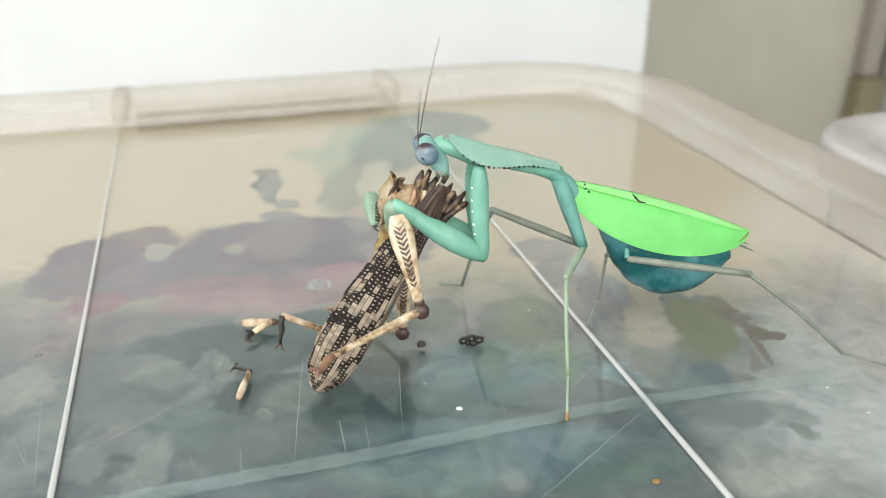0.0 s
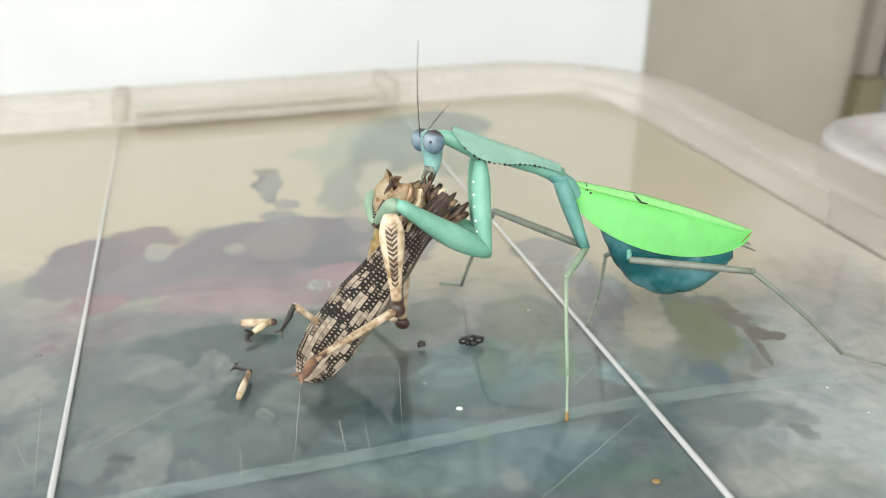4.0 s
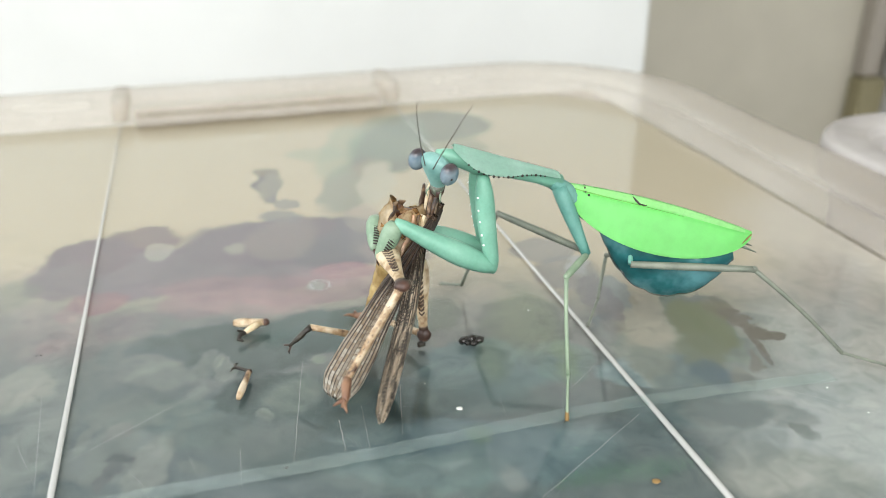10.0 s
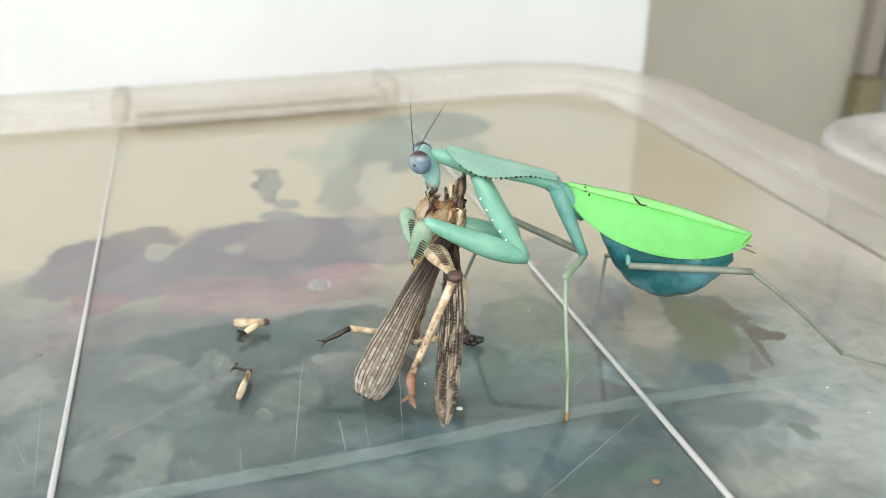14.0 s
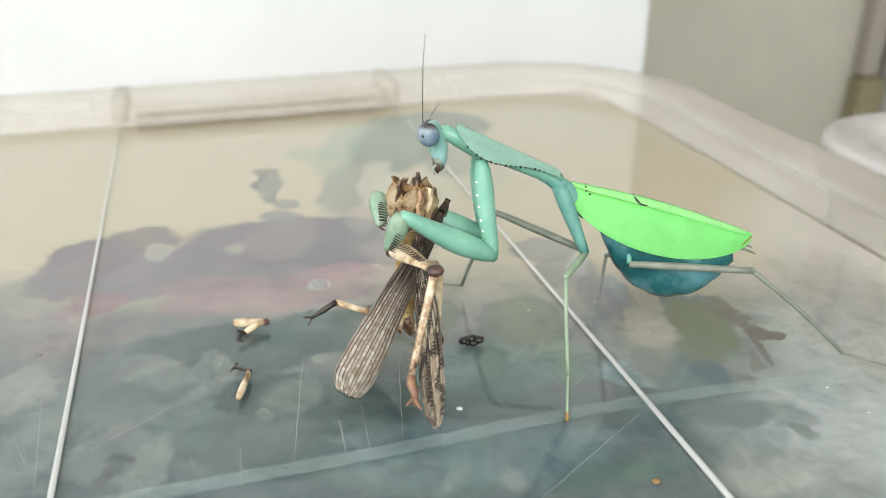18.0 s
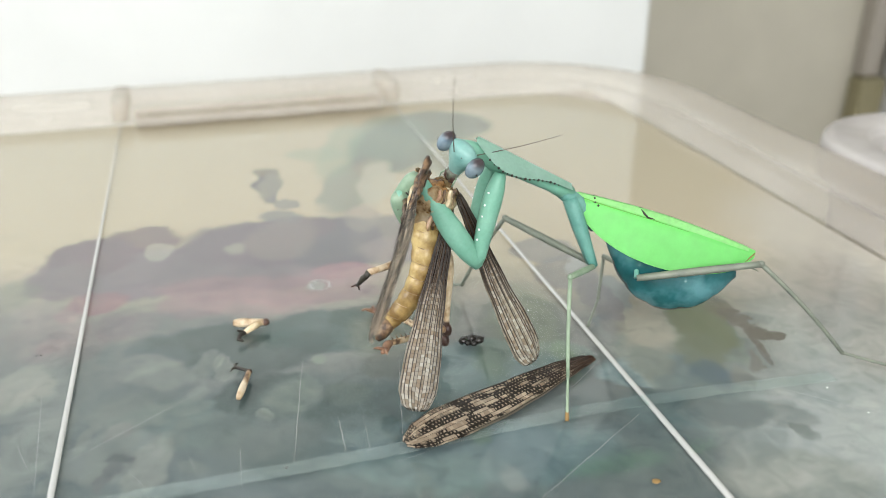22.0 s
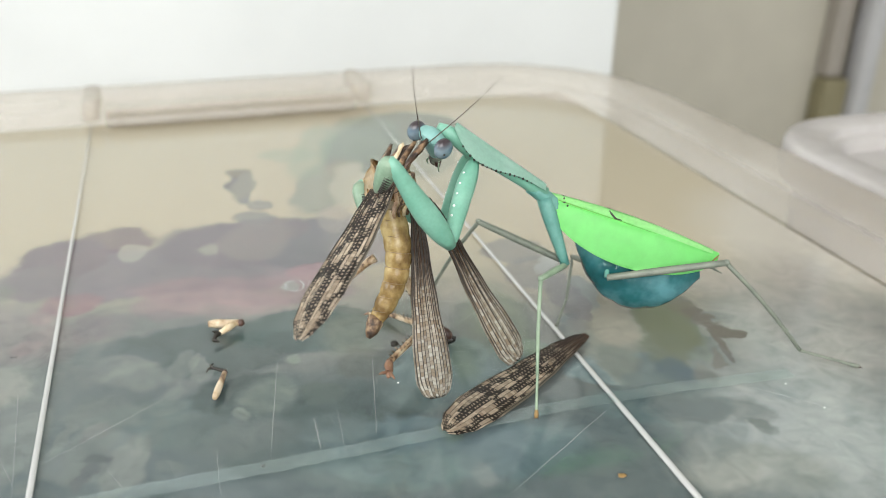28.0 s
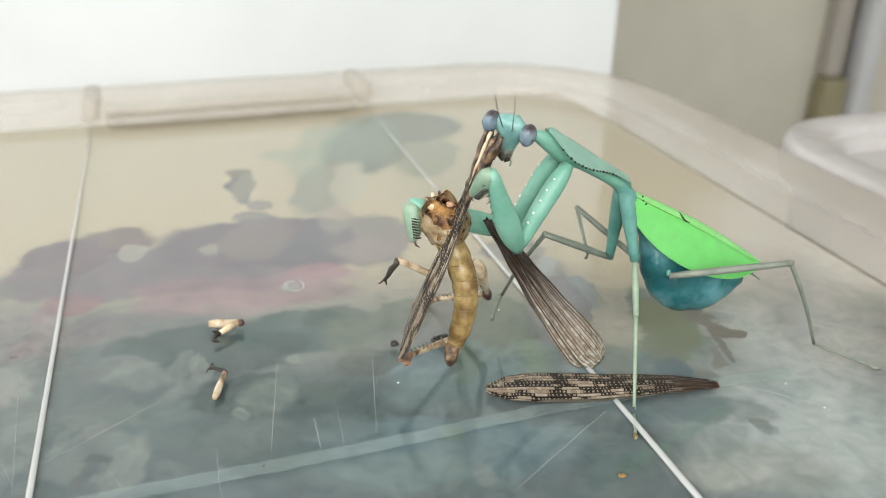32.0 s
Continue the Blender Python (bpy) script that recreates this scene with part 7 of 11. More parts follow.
    walk(tibia_far, [
        (0, pose(0.03536, -0.00150, -0.01842, -88.8, 26.3, 107.4)),
        (1, pose(0.03644, 0.00178, -0.01618, -82.5, 34.3, 118.5)),
        (2, pose(0.03096, 0.00218, -0.01222, -9.1, 62.5, -164.1)),
        (3, pose(0.03271, -0.00217, -0.01639, -69.3, 27.2, 104.8)),
        (6, pose(0.03995, -0.00042, -0.01872, -70.9, 24.0, 103.1)),
        (7, pose(0.03705, -0.00260, -0.01996, -73.1, 23.6, 99.0)),
        (8, pose(0.03073, -0.00187, -0.01682, -71.2, 27.0, 103.2)),
        (9, pose(0.02971, -0.00218, -0.01645, -71.5, 26.4, 103.4)),
        (10, pose(0.03471, 0.00155, -0.01914, -73.4, 29.2, 101.1)),
        (11, pose(0.02885, -0.00044, -0.01402, -68.1, 32.2, 111.8)),
        (12, pose(0.03014, -0.00032, -0.01621, -70.6, 30.6, 106.2)),
        (13, pose(0.02781, -0.00053, -0.01481, -67.0, 32.5, 112.0)),
        (14, pose(0.02837, 0.00019, -0.01538, -66.9, 33.7, 113.0)),
        (17, pose(0.03000, -0.00274, -0.01437, -74.2, 26.2, 95.7)),
        (18, pose(0.03530, 0.00060, -0.01509, -66.2, 28.5, 109.8)),
        (19, pose(0.03431, 0.00047, -0.01615, -63.7, 27.6, 111.2)),
        (19.7, pose(0.02922, -0.00418, -0.01687, -71.2, 24.7, 92.8)),
        (20, pose(0.02794, -0.00135, -0.01550, -71.8, 24.7, 91.9)),
        (20.9, pose(0.03032, -0.00024, -0.01258, -70.5, 24.0, 97.8)),
        (21, pose(0.03247, 0.00071, -0.01621, -63.1, 29.0, 108.9)),
        (21.2, pose(0.03369, 0.00222, -0.01424, -57.2, 34.2, 119.2)),
        (22, pose(0.03432, 0.01064, -0.00893, 22.2, 59.3, -145.1)),
        (23, pose(0.03409, 0.00806, -0.01198, 13.8, 59.3, -153.9)),
        (24, pose(0.03521, 0.00671, -0.01439, 7.7, 60.5, -160.9)),
        (25, pose(0.03657, 0.00324, -0.01649, -55.3, 31.3, 119.9)),
        (25.5, pose(0.03536, 0.00132, -0.01785, -58.4, 28.2, 113.9)),
        (27.5, pose(0.03691, 0.00425, -0.01255, -55.3, 32.3, 121.9)),
        (28, pose(0.03795, 0.00481, -0.01143, -54.6, 34.8, 123.5)),
        (29, pose(0.03770, 0.00161, -0.01278, -58.3, 27.7, 116.2)),
        (30, pose(0.03438, 0.00616, -0.01050, 1.7, 62.5, -167.7)),
        (30.6, pose(0.03332, 0.00740, -0.00954, 8.0, 61.8, -160.5)),
        (30.7, pose(0.03247, 0.00616, -0.01479, 14.3, 63.3, -157.7)),
        (30.85, pose(0.03309, 0.00557, -0.01443, 13.1, 62.6, -159.8)),
        (31, pose(0.03649, -0.00928, -0.01090, -54.1, 63.9, 105.0)),
        (31.15, pose(0.03793, 0.00018, -0.01678, 9.9, 56.2, 172.4)),
        (31.3, pose(0.03651, -0.00098, -0.02314, 0.6, 53.8, 162.9)),
        (32, pose(0.03740, -0.00508, -0.02697, -11.6, 51.8, 146.8)),
    ])
    walk(mid_near_femur, [
        (0, pose(-0.01082, 0.00471, -0.01305, 31.8, 15.1, 68.8)),
        (1, pose(-0.01082, 0.00471, -0.01305, 32.0, 14.1, 70.3)),
        (2, pose(-0.01082, 0.00471, -0.01305, 30.6, 12.7, 66.7)),
        (3, pose(-0.01082, 0.00471, -0.01305, 31.0, 13.7, 67.4)),
        (6, pose(-0.01082, 0.00471, -0.01305, 29.6, 14.5, 64.1)),
        (7, pose(-0.01082, 0.00471, -0.01305, 29.2, 11.9, 64.6)),
        (8, pose(-0.01082, 0.00471, -0.01305, 29.3, 11.8, 64.8)),
        (9, pose(-0.01082, 0.00471, -0.01305, 28.9, 11.5, 63.1)),
        (10, pose(-0.01082, 0.00471, -0.01305, 28.2, 7.1, 64.4)),
        (11, pose(-0.01082, 0.00471, -0.01305, 27.4, 4.7, 62.8)),
        (12, pose(-0.01082, 0.00471, -0.01305, 27.8, 4.7, 65.1)),
        (13, pose(-0.01082, 0.00471, -0.01305, 28.3, 6.1, 66.2)),
        (14, pose(-0.01082, 0.00471, -0.01305, 27.9, 4.6, 65.3)),
        (17, pose(-0.01082, 0.00471, -0.01305, 28.0, 5.4, 63.9)),
        (18, pose(-0.01082, 0.00471, -0.01305, 29.2, 8.2, 65.9)),
        (19, pose(-0.01082, 0.00471, -0.01305, 31.8, 4.5, 68.4)),
        (19.7, pose(-0.01082, 0.00471, -0.01305, 31.2, 7.8, 66.5)),
        (20, pose(-0.01082, 0.00471, -0.01305, 31.1, 9.1, 66.7)),
        (20.9, pose(-0.01082, 0.00471, -0.01305, 29.6, -7.2, 56.1)),
        (21, pose(-0.01082, 0.00471, -0.01305, 30.6, 2.0, 57.1)),
        (21.2, pose(-0.01082, 0.00471, -0.01305, 30.6, 0.9, 58.4)),
        (22, pose(-0.01082, 0.00471, -0.01305, 30.7, -0.9, 56.6)),
        (23, pose(-0.01082, 0.00471, -0.01305, 32.3, 1.9, 57.7)),
        (25, pose(-0.01082, 0.00471, -0.01305, 32.3, 1.9, 57.7)),
        (25.5, pose(-0.01082, 0.00471, -0.01305, 32.0, 1.0, 57.1)),
        (27.5, pose(-0.01082, 0.00471, -0.01305, 32.6, 5.2, 59.7)),
        (28, pose(-0.01082, 0.00471, -0.01305, 31.8, 3.3, 57.6)),
        (29, pose(-0.01082, 0.00471, -0.01305, 31.8, 3.3, 57.6)),
        (30, pose(-0.01082, 0.00471, -0.01305, 31.5, -3.3, 56.8)),
        (30.6, pose(-0.01082, 0.00471, -0.01305, 31.5, -3.3, 56.8)),
        (30.7, pose(-0.01082, 0.00471, -0.01305, 30.9, 19.1, 60.8)),
        (30.85, pose(-0.01082, 0.00471, -0.01305, 30.7, 19.9, 58.5)),
        (31, pose(-0.01082, 0.00471, -0.01305, 28.5, 40.0, 38.0)),
        (31.15, pose(-0.01082, 0.00471, -0.01305, 84.9, 52.0, 116.9)),
        (31.3, pose(-0.01082, 0.00471, -0.01305, 87.2, 50.8, 120.0)),
        (32, pose(-0.01082, 0.00471, -0.01305, 88.8, 50.3, 120.8)),
    ])
    walk(mid_near_tibia, [
        (0, pose(-0.00670, 0.01531, -0.01612, 66.4, 56.3, 121.9)),
        (1, pose(-0.00698, 0.01547, -0.01593, 67.5, 56.9, 123.1)),
        (2, pose(-0.00627, 0.01526, -0.01564, 64.8, 56.6, 120.4)),
        (3, pose(-0.00642, 0.01527, -0.01585, 65.4, 56.5, 120.9)),
        (6, pose(-0.00584, 0.01496, -0.01601, 61.2, 55.6, 117.3)),
        (7, pose(-0.00587, 0.01512, -0.01549, 61.9, 56.3, 118.6)),
        (8, pose(-0.00591, 0.01514, -0.01546, 62.1, 56.2, 119.0)),
        (9, pose(-0.00560, 0.01500, -0.01541, 60.3, 55.7, 117.3)),
        (10, pose(-0.00577, 0.01525, -0.01452, 61.6, 57.1, 119.2)),
        (11, pose(-0.00546, 0.01515, -0.01402, 59.8, 57.3, 117.6)),
        (12, pose(-0.00589, 0.01536, -0.01402, 62.0, 57.9, 119.9)),
        (13, pose(-0.00609, 0.01542, -0.01431, 63.2, 57.7, 121.0)),
        (14, pose(-0.00592, 0.01538, -0.01400, 62.3, 57.8, 120.2)),
        (17, pose(-0.00566, 0.01524, -0.01416, 61.3, 57.1, 119.1)),
        (18, pose(-0.00607, 0.01535, -0.01474, 63.6, 56.8, 121.2)),
        (19, pose(-0.00650, 0.01563, -0.01398, 68.5, 55.8, 126.2)),
        (19.7, pose(-0.00617, 0.01541, -0.01465, 66.0, 55.5, 123.6)),
        (20, pose(-0.00621, 0.01539, -0.01492, 65.6, 55.6, 123.2)),
        (20.9, pose(-0.00429, 0.01440, -0.01157, 57.1, 53.8, 113.8)),
        (21, pose(-0.00443, 0.01459, -0.01347, 59.4, 53.8, 114.5)),
        (21.2, pose(-0.00464, 0.01474, -0.01325, 61.2, 54.3, 116.4)),
        (22, pose(-0.00433, 0.01454, -0.01286, 59.3, 53.5, 114.6)),
        (23, pose(-0.00453, 0.01466, -0.01345, 61.7, 52.6, 116.8)),
        (25, pose(-0.00453, 0.01466, -0.01345, 61.7, 52.6, 116.8)),
        (25.5, pose(-0.00442, 0.01460, -0.01326, 60.8, 52.6, 116.0)),
        (27.5, pose(-0.00489, 0.01483, -0.01412, 60.9, 52.3, 118.1)),
        (28, pose(-0.00452, 0.01464, -0.01373, 58.9, 52.3, 115.4)),
        (29, pose(-0.00452, 0.01464, -0.01373, 58.9, 52.3, 115.4)),
        (30, pose(-0.00439, 0.01455, -0.01237, 58.6, 52.4, 115.9)),
        (30.6, pose(-0.00439, 0.01455, -0.01237, 58.6, 52.4, 115.9)),
        (30.7, pose(-0.00539, 0.01442, -0.01691, 54.7, 55.0, 109.2)),
        (30.85, pose(-0.00504, 0.01416, -0.01706, 52.2, 54.1, 105.1)),
        (31, pose(-0.00371, 0.01026, -0.02062, 9.7, 43.8, 42.6)),
        (31.15, pose(-0.01410, 0.01118, -0.02233, 57.2, 51.6, 108.4)),
        (31.3, pose(-0.01454, 0.01116, -0.02217, 59.8, 50.5, 111.8)),
        (32, pose(-0.01467, 0.01118, -0.02211, 61.6, 50.3, 112.7)),
    ])
    walk(mid_near_tarsus, [
        (0, pose(-0.01252, 0.02468, -0.03262, 40.3, 61.7, 126.1)),
        (1, pose(-0.01290, 0.02455, -0.03255, 40.0, 61.9, 125.7)),
        (2, pose(-0.01181, 0.02468, -0.03221, 38.9, 62.2, 124.8)),
        (3, pose(-0.01204, 0.02468, -0.03240, 39.4, 62.0, 125.2)),
        (6, pose(-0.01098, 0.02493, -0.03238, 38.3, 62.0, 125.3)),
        (7, pose(-0.01114, 0.02479, -0.03200, 37.2, 62.3, 124.4)),
        (8, pose(-0.01125, 0.02479, -0.03196, 37.3, 62.2, 124.6)),
        (9, pose(-0.01072, 0.02493, -0.03181, 36.9, 62.2, 124.8)),
        (10, pose(-0.01103, 0.02465, -0.03119, 35.1, 62.8, 123.0)),
        (11, pose(-0.01043, 0.02466, -0.03072, 33.7, 63.2, 121.8)),
        (12, pose(-0.01115, 0.02452, -0.03083, 34.2, 63.1, 122.0)),
        (13, pose(-0.01155, 0.02451, -0.03108, 35.2, 62.9, 122.9)),
        (14, pose(-0.01124, 0.02451, -0.03080, 34.3, 63.1, 122.2)),
        (17, pose(-0.01090, 0.02465, -0.03083, 34.9, 62.8, 122.9)),
        (18, pose(-0.01169, 0.02464, -0.03135, 36.7, 62.3, 124.5)),
        (19, pose(-0.01310, 0.02463, -0.03039, 40.8, 60.7, 128.5)),
        (19.7, pose(-0.01238, 0.02477, -0.03101, 39.9, 61.0, 127.8)),
        (20, pose(-0.01234, 0.02477, -0.03130, 39.6, 61.1, 127.4)),
        (20.9, pose(-0.00902, 0.02514, -0.02758, 37.4, 61.8, 125.8)),
        (21, pose(-0.00928, 0.02526, -0.02949, 40.2, 61.3, 127.1)),
        (21.2, pose(-0.00979, 0.02512, -0.02936, 40.3, 61.4, 127.0)),
        (22, pose(-0.00925, 0.02528, -0.02882, 40.3, 61.1, 127.5)),
        (23, pose(-0.00997, 0.02542, -0.02922, 42.8, 59.9, 130.1)),
        (25, pose(-0.00997, 0.02542, -0.02922, 42.8, 59.9, 130.1)),
        (25.5, pose(-0.00970, 0.02542, -0.02903, 42.4, 60.1, 129.7)),
        (27.5, pose(-0.01061, 0.02555, -0.02981, 41.8, 59.5, 131.0)),
        (28, pose(-0.00973, 0.02559, -0.02945, 41.0, 60.0, 129.9)),
        (29, pose(-0.00973, 0.02559, -0.02945, 41.0, 60.0, 129.9)),
        (30, pose(-0.00967, 0.02544, -0.02810, 39.9, 60.3, 129.3)),
        (30.6, pose(-0.00967, 0.02544, -0.02810, 39.9, 60.3, 129.3)),
        (30.7, pose(-0.00913, 0.02518, -0.03317, 36.8, 62.7, 123.3)),
        (30.85, pose(-0.00806, 0.02539, -0.03315, 38.0, 62.6, 123.7)),
        (31, pose(0.00764, 0.02070, -0.03543, 53.4, 63.6, 124.2)),
        (31.15, pose(-0.01811, 0.02323, -0.03834, -8.3, 5.1, 64.4)),
        (31.3, pose(-0.01945, 0.02344, -0.03820, -5.7, 5.7, 66.5)),
        (32, pose(-0.01998, 0.02388, -0.03871, -4.3, 7.5, 67.2)),
    ])
    walk(mid_far_femur, [
        (0, pose(-0.01331, -0.00753, -0.01738, -19.3, 6.3, -28.4)),
        (1, pose(-0.01331, -0.00753, -0.01738, -19.4, 5.7, -29.4)),
        (2, pose(-0.01331, -0.00753, -0.01738, -18.9, 4.7, -27.8)),
        (3, pose(-0.01331, -0.00753, -0.01738, -19.0, 5.3, -28.1)),
        (6, pose(-0.01331, -0.00753, -0.01738, -18.4, 6.0, -25.2)),
        (7, pose(-0.01331, -0.00753, -0.01738, -18.2, 4.5, -25.7)),
        (8, pose(-0.01331, -0.00753, -0.01738, -18.2, 4.6, -25.6)),
        (9, pose(-0.01331, -0.00753, -0.01738, -17.9, 4.7, -24.2)),
        (10, pose(-0.01331, -0.00753, -0.01738, -17.6, 1.9, -25.5)),
        (11, pose(-0.01331, -0.00753, -0.01738, -17.3, 0.3, -25.1)),
        (12, pose(-0.01331, -0.00753, -0.01738, -17.4, 0.3, -26.3)),
        (13, pose(-0.01331, -0.00753, -0.01738, -17.7, 1.3, -26.6)),
        (14, pose(-0.01331, -0.00753, -0.01738, -17.4, 0.4, -26.2)),
        (17, pose(-0.01331, -0.00753, -0.01738, -17.5, 1.0, -25.3)),
        (18, pose(-0.01331, -0.00753, -0.01738, -18.0, 3.0, -25.9)),
        (19, pose(-0.01331, -0.00753, -0.01738, -19.0, 2.7, -26.1)),
        (19.7, pose(-0.01331, -0.00753, -0.01738, -18.8, 4.0, -25.2)),
        (20, pose(-0.01331, -0.00753, -0.01738, -18.7, 4.6, -25.3)),
        (20.9, pose(-0.01331, -0.00753, -0.01738, -18.0, -4.4, -21.5)),
        (21, pose(-0.01331, -0.00753, -0.01738, -18.9, 0.3, -22.7)),
        (21.2, pose(-0.01331, -0.00753, -0.01738, -19.0, -0.4, -23.6)),
        (22, pose(-0.01331, -0.00753, -0.01738, -18.9, -1.0, -22.1)),
        (23, pose(-0.01331, -0.00753, -0.01738, -19.4, 1.5, -21.7)),
        (25, pose(-0.01331, -0.00753, -0.01738, -19.4, 1.5, -21.7)),
        (25.5, pose(-0.01331, -0.00753, -0.01738, -19.3, 0.9, -21.5)),
        (27.5, pose(-0.01331, -0.00753, -0.01738, -18.8, 4.4, -19.9)),
        (28, pose(-0.01331, -0.00753, -0.01738, -18.6, 2.8, -19.8)),
        (29, pose(-0.01331, -0.00753, -0.01738, -18.6, 2.8, -19.8)),
        (30, pose(-0.01331, -0.00753, -0.01738, -18.4, -0.7, -19.7)),
        (30.6, pose(-0.01331, -0.00753, -0.01738, -18.4, -0.7, -19.7)),
        (30.7, pose(-0.01331, -0.00753, -0.01738, -18.7, 7.3, -24.3)),
        (30.85, pose(-0.01331, -0.00753, -0.01738, -18.9, 7.6, -23.7)),
        (31, pose(-0.01331, -0.00753, -0.01738, -24.9, 13.8, -33.7)),
        (31.15, pose(-0.01331, -0.00753, -0.01738, -7.1, -4.1, 14.5)),
        (31.3, pose(-0.01331, -0.00753, -0.01738, -5.5, -0.1, 15.0)),
        (32, pose(-0.01331, -0.00753, -0.01738, -5.3, 3.1, 16.3)),
    ])
    walk(mid_far_tibia, [
        (0, pose(0.00626, -0.01810, -0.01983, -72.4, 69.8, -97.5)),
        (1, pose(0.00609, -0.01846, -0.01959, -74.2, 70.1, -99.7)),
        (2, pose(0.00641, -0.01794, -0.01919, -68.0, 69.6, -93.2)),
        (3, pose(0.00635, -0.01801, -0.01944, -69.6, 69.7, -94.8)),
        (6, pose(0.00682, -0.01702, -0.01972, -61.4, 69.0, -85.1)),
        (7, pose(0.00679, -0.01719, -0.01914, -60.8, 69.1, -84.6)),
        (8, pose(0.00681, -0.01715, -0.01916, -61.0, 69.2, -84.6)),
        (9, pose(0.00702, -0.01669, -0.01920, -57.4, 68.6, -80.3)),
        (10, pose(0.00687, -0.01717, -0.01811, -57.3, 68.9, -80.8)),
        (11, pose(0.00695, -0.01703, -0.01750, -53.6, 68.3, -77.2)),
        (12, pose(0.00675, -0.01743, -0.01751, -57.2, 69.1, -81.1)),
        (13, pose(0.00670, -0.01753, -0.01788, -59.9, 69.4, -83.8)),
        (14, pose(0.00676, -0.01741, -0.01753, -57.4, 69.1, -81.3)),
        (17, pose(0.00692, -0.01709, -0.01778, -56.4, 68.8, -79.8)),
        (18, pose(0.00680, -0.01728, -0.01853, -61.5, 69.4, -84.9)),
        (19, pose(0.00676, -0.01736, -0.01844, -71.5, 70.0, -94.2)),
        (19.7, pose(0.00689, -0.01703, -0.01895, -67.2, 69.7, -89.8)),
        (20, pose(0.00686, -0.01705, -0.01915, -66.6, 69.7, -89.3)),
        (20.9, pose(0.00745, -0.01569, -0.01566, -50.5, 66.6, -72.1)),
        (21, pose(0.00734, -0.01615, -0.01748, -57.2, 67.6, -80.0)),
        (21.2, pose(0.00720, -0.01648, -0.01722, -59.7, 68.0, -83.0)),
        (22, pose(0.00741, -0.01596, -0.01698, -56.3, 67.4, -78.7)),
        (23, pose(0.00747, -0.01580, -0.01797, -61.5, 68.0, -83.2)),
        (25, pose(0.00747, -0.01580, -0.01797, -61.5, 68.0, -83.2)),
        (25.5, pose(0.00750, -0.01574, -0.01772, -59.8, 67.8, -81.5)),
        (27.5, pose(0.00766, -0.01514, -0.01908, -58.6, 68.3, -78.4)),
        (28, pose(0.00771, -0.01511, -0.01847, -55.1, 67.6, -75.2)),
        (29, pose(0.00771, -0.01511, -0.01847, -55.1, 67.6, -75.2)),
        (30, pose(0.00776, -0.01506, -0.01709, -53.1, 67.2, -72.9)),
        (30.6, pose(0.00776, -0.01506, -0.01709, -53.1, 67.2, -72.9)),
        (30.7, pose(0.00692, -0.01666, -0.02023, -53.8, 67.7, -78.0)),
        (30.85, pose(0.00700, -0.01645, -0.02033, -52.3, 67.0, -76.8)),
        (31, pose(0.00477, -0.01958, -0.02271, -33.9, 52.4, -66.1)),
        (31.15, pose(0.00830, -0.00195, -0.01579, -74.9, 51.8, -115.4)),
        (31.3, pose(0.00830, -0.00173, -0.01734, -79.1, 51.6, -117.1)),
        (32, pose(0.00813, -0.00126, -0.01860, -81.1, 50.5, -119.0)),
    ])
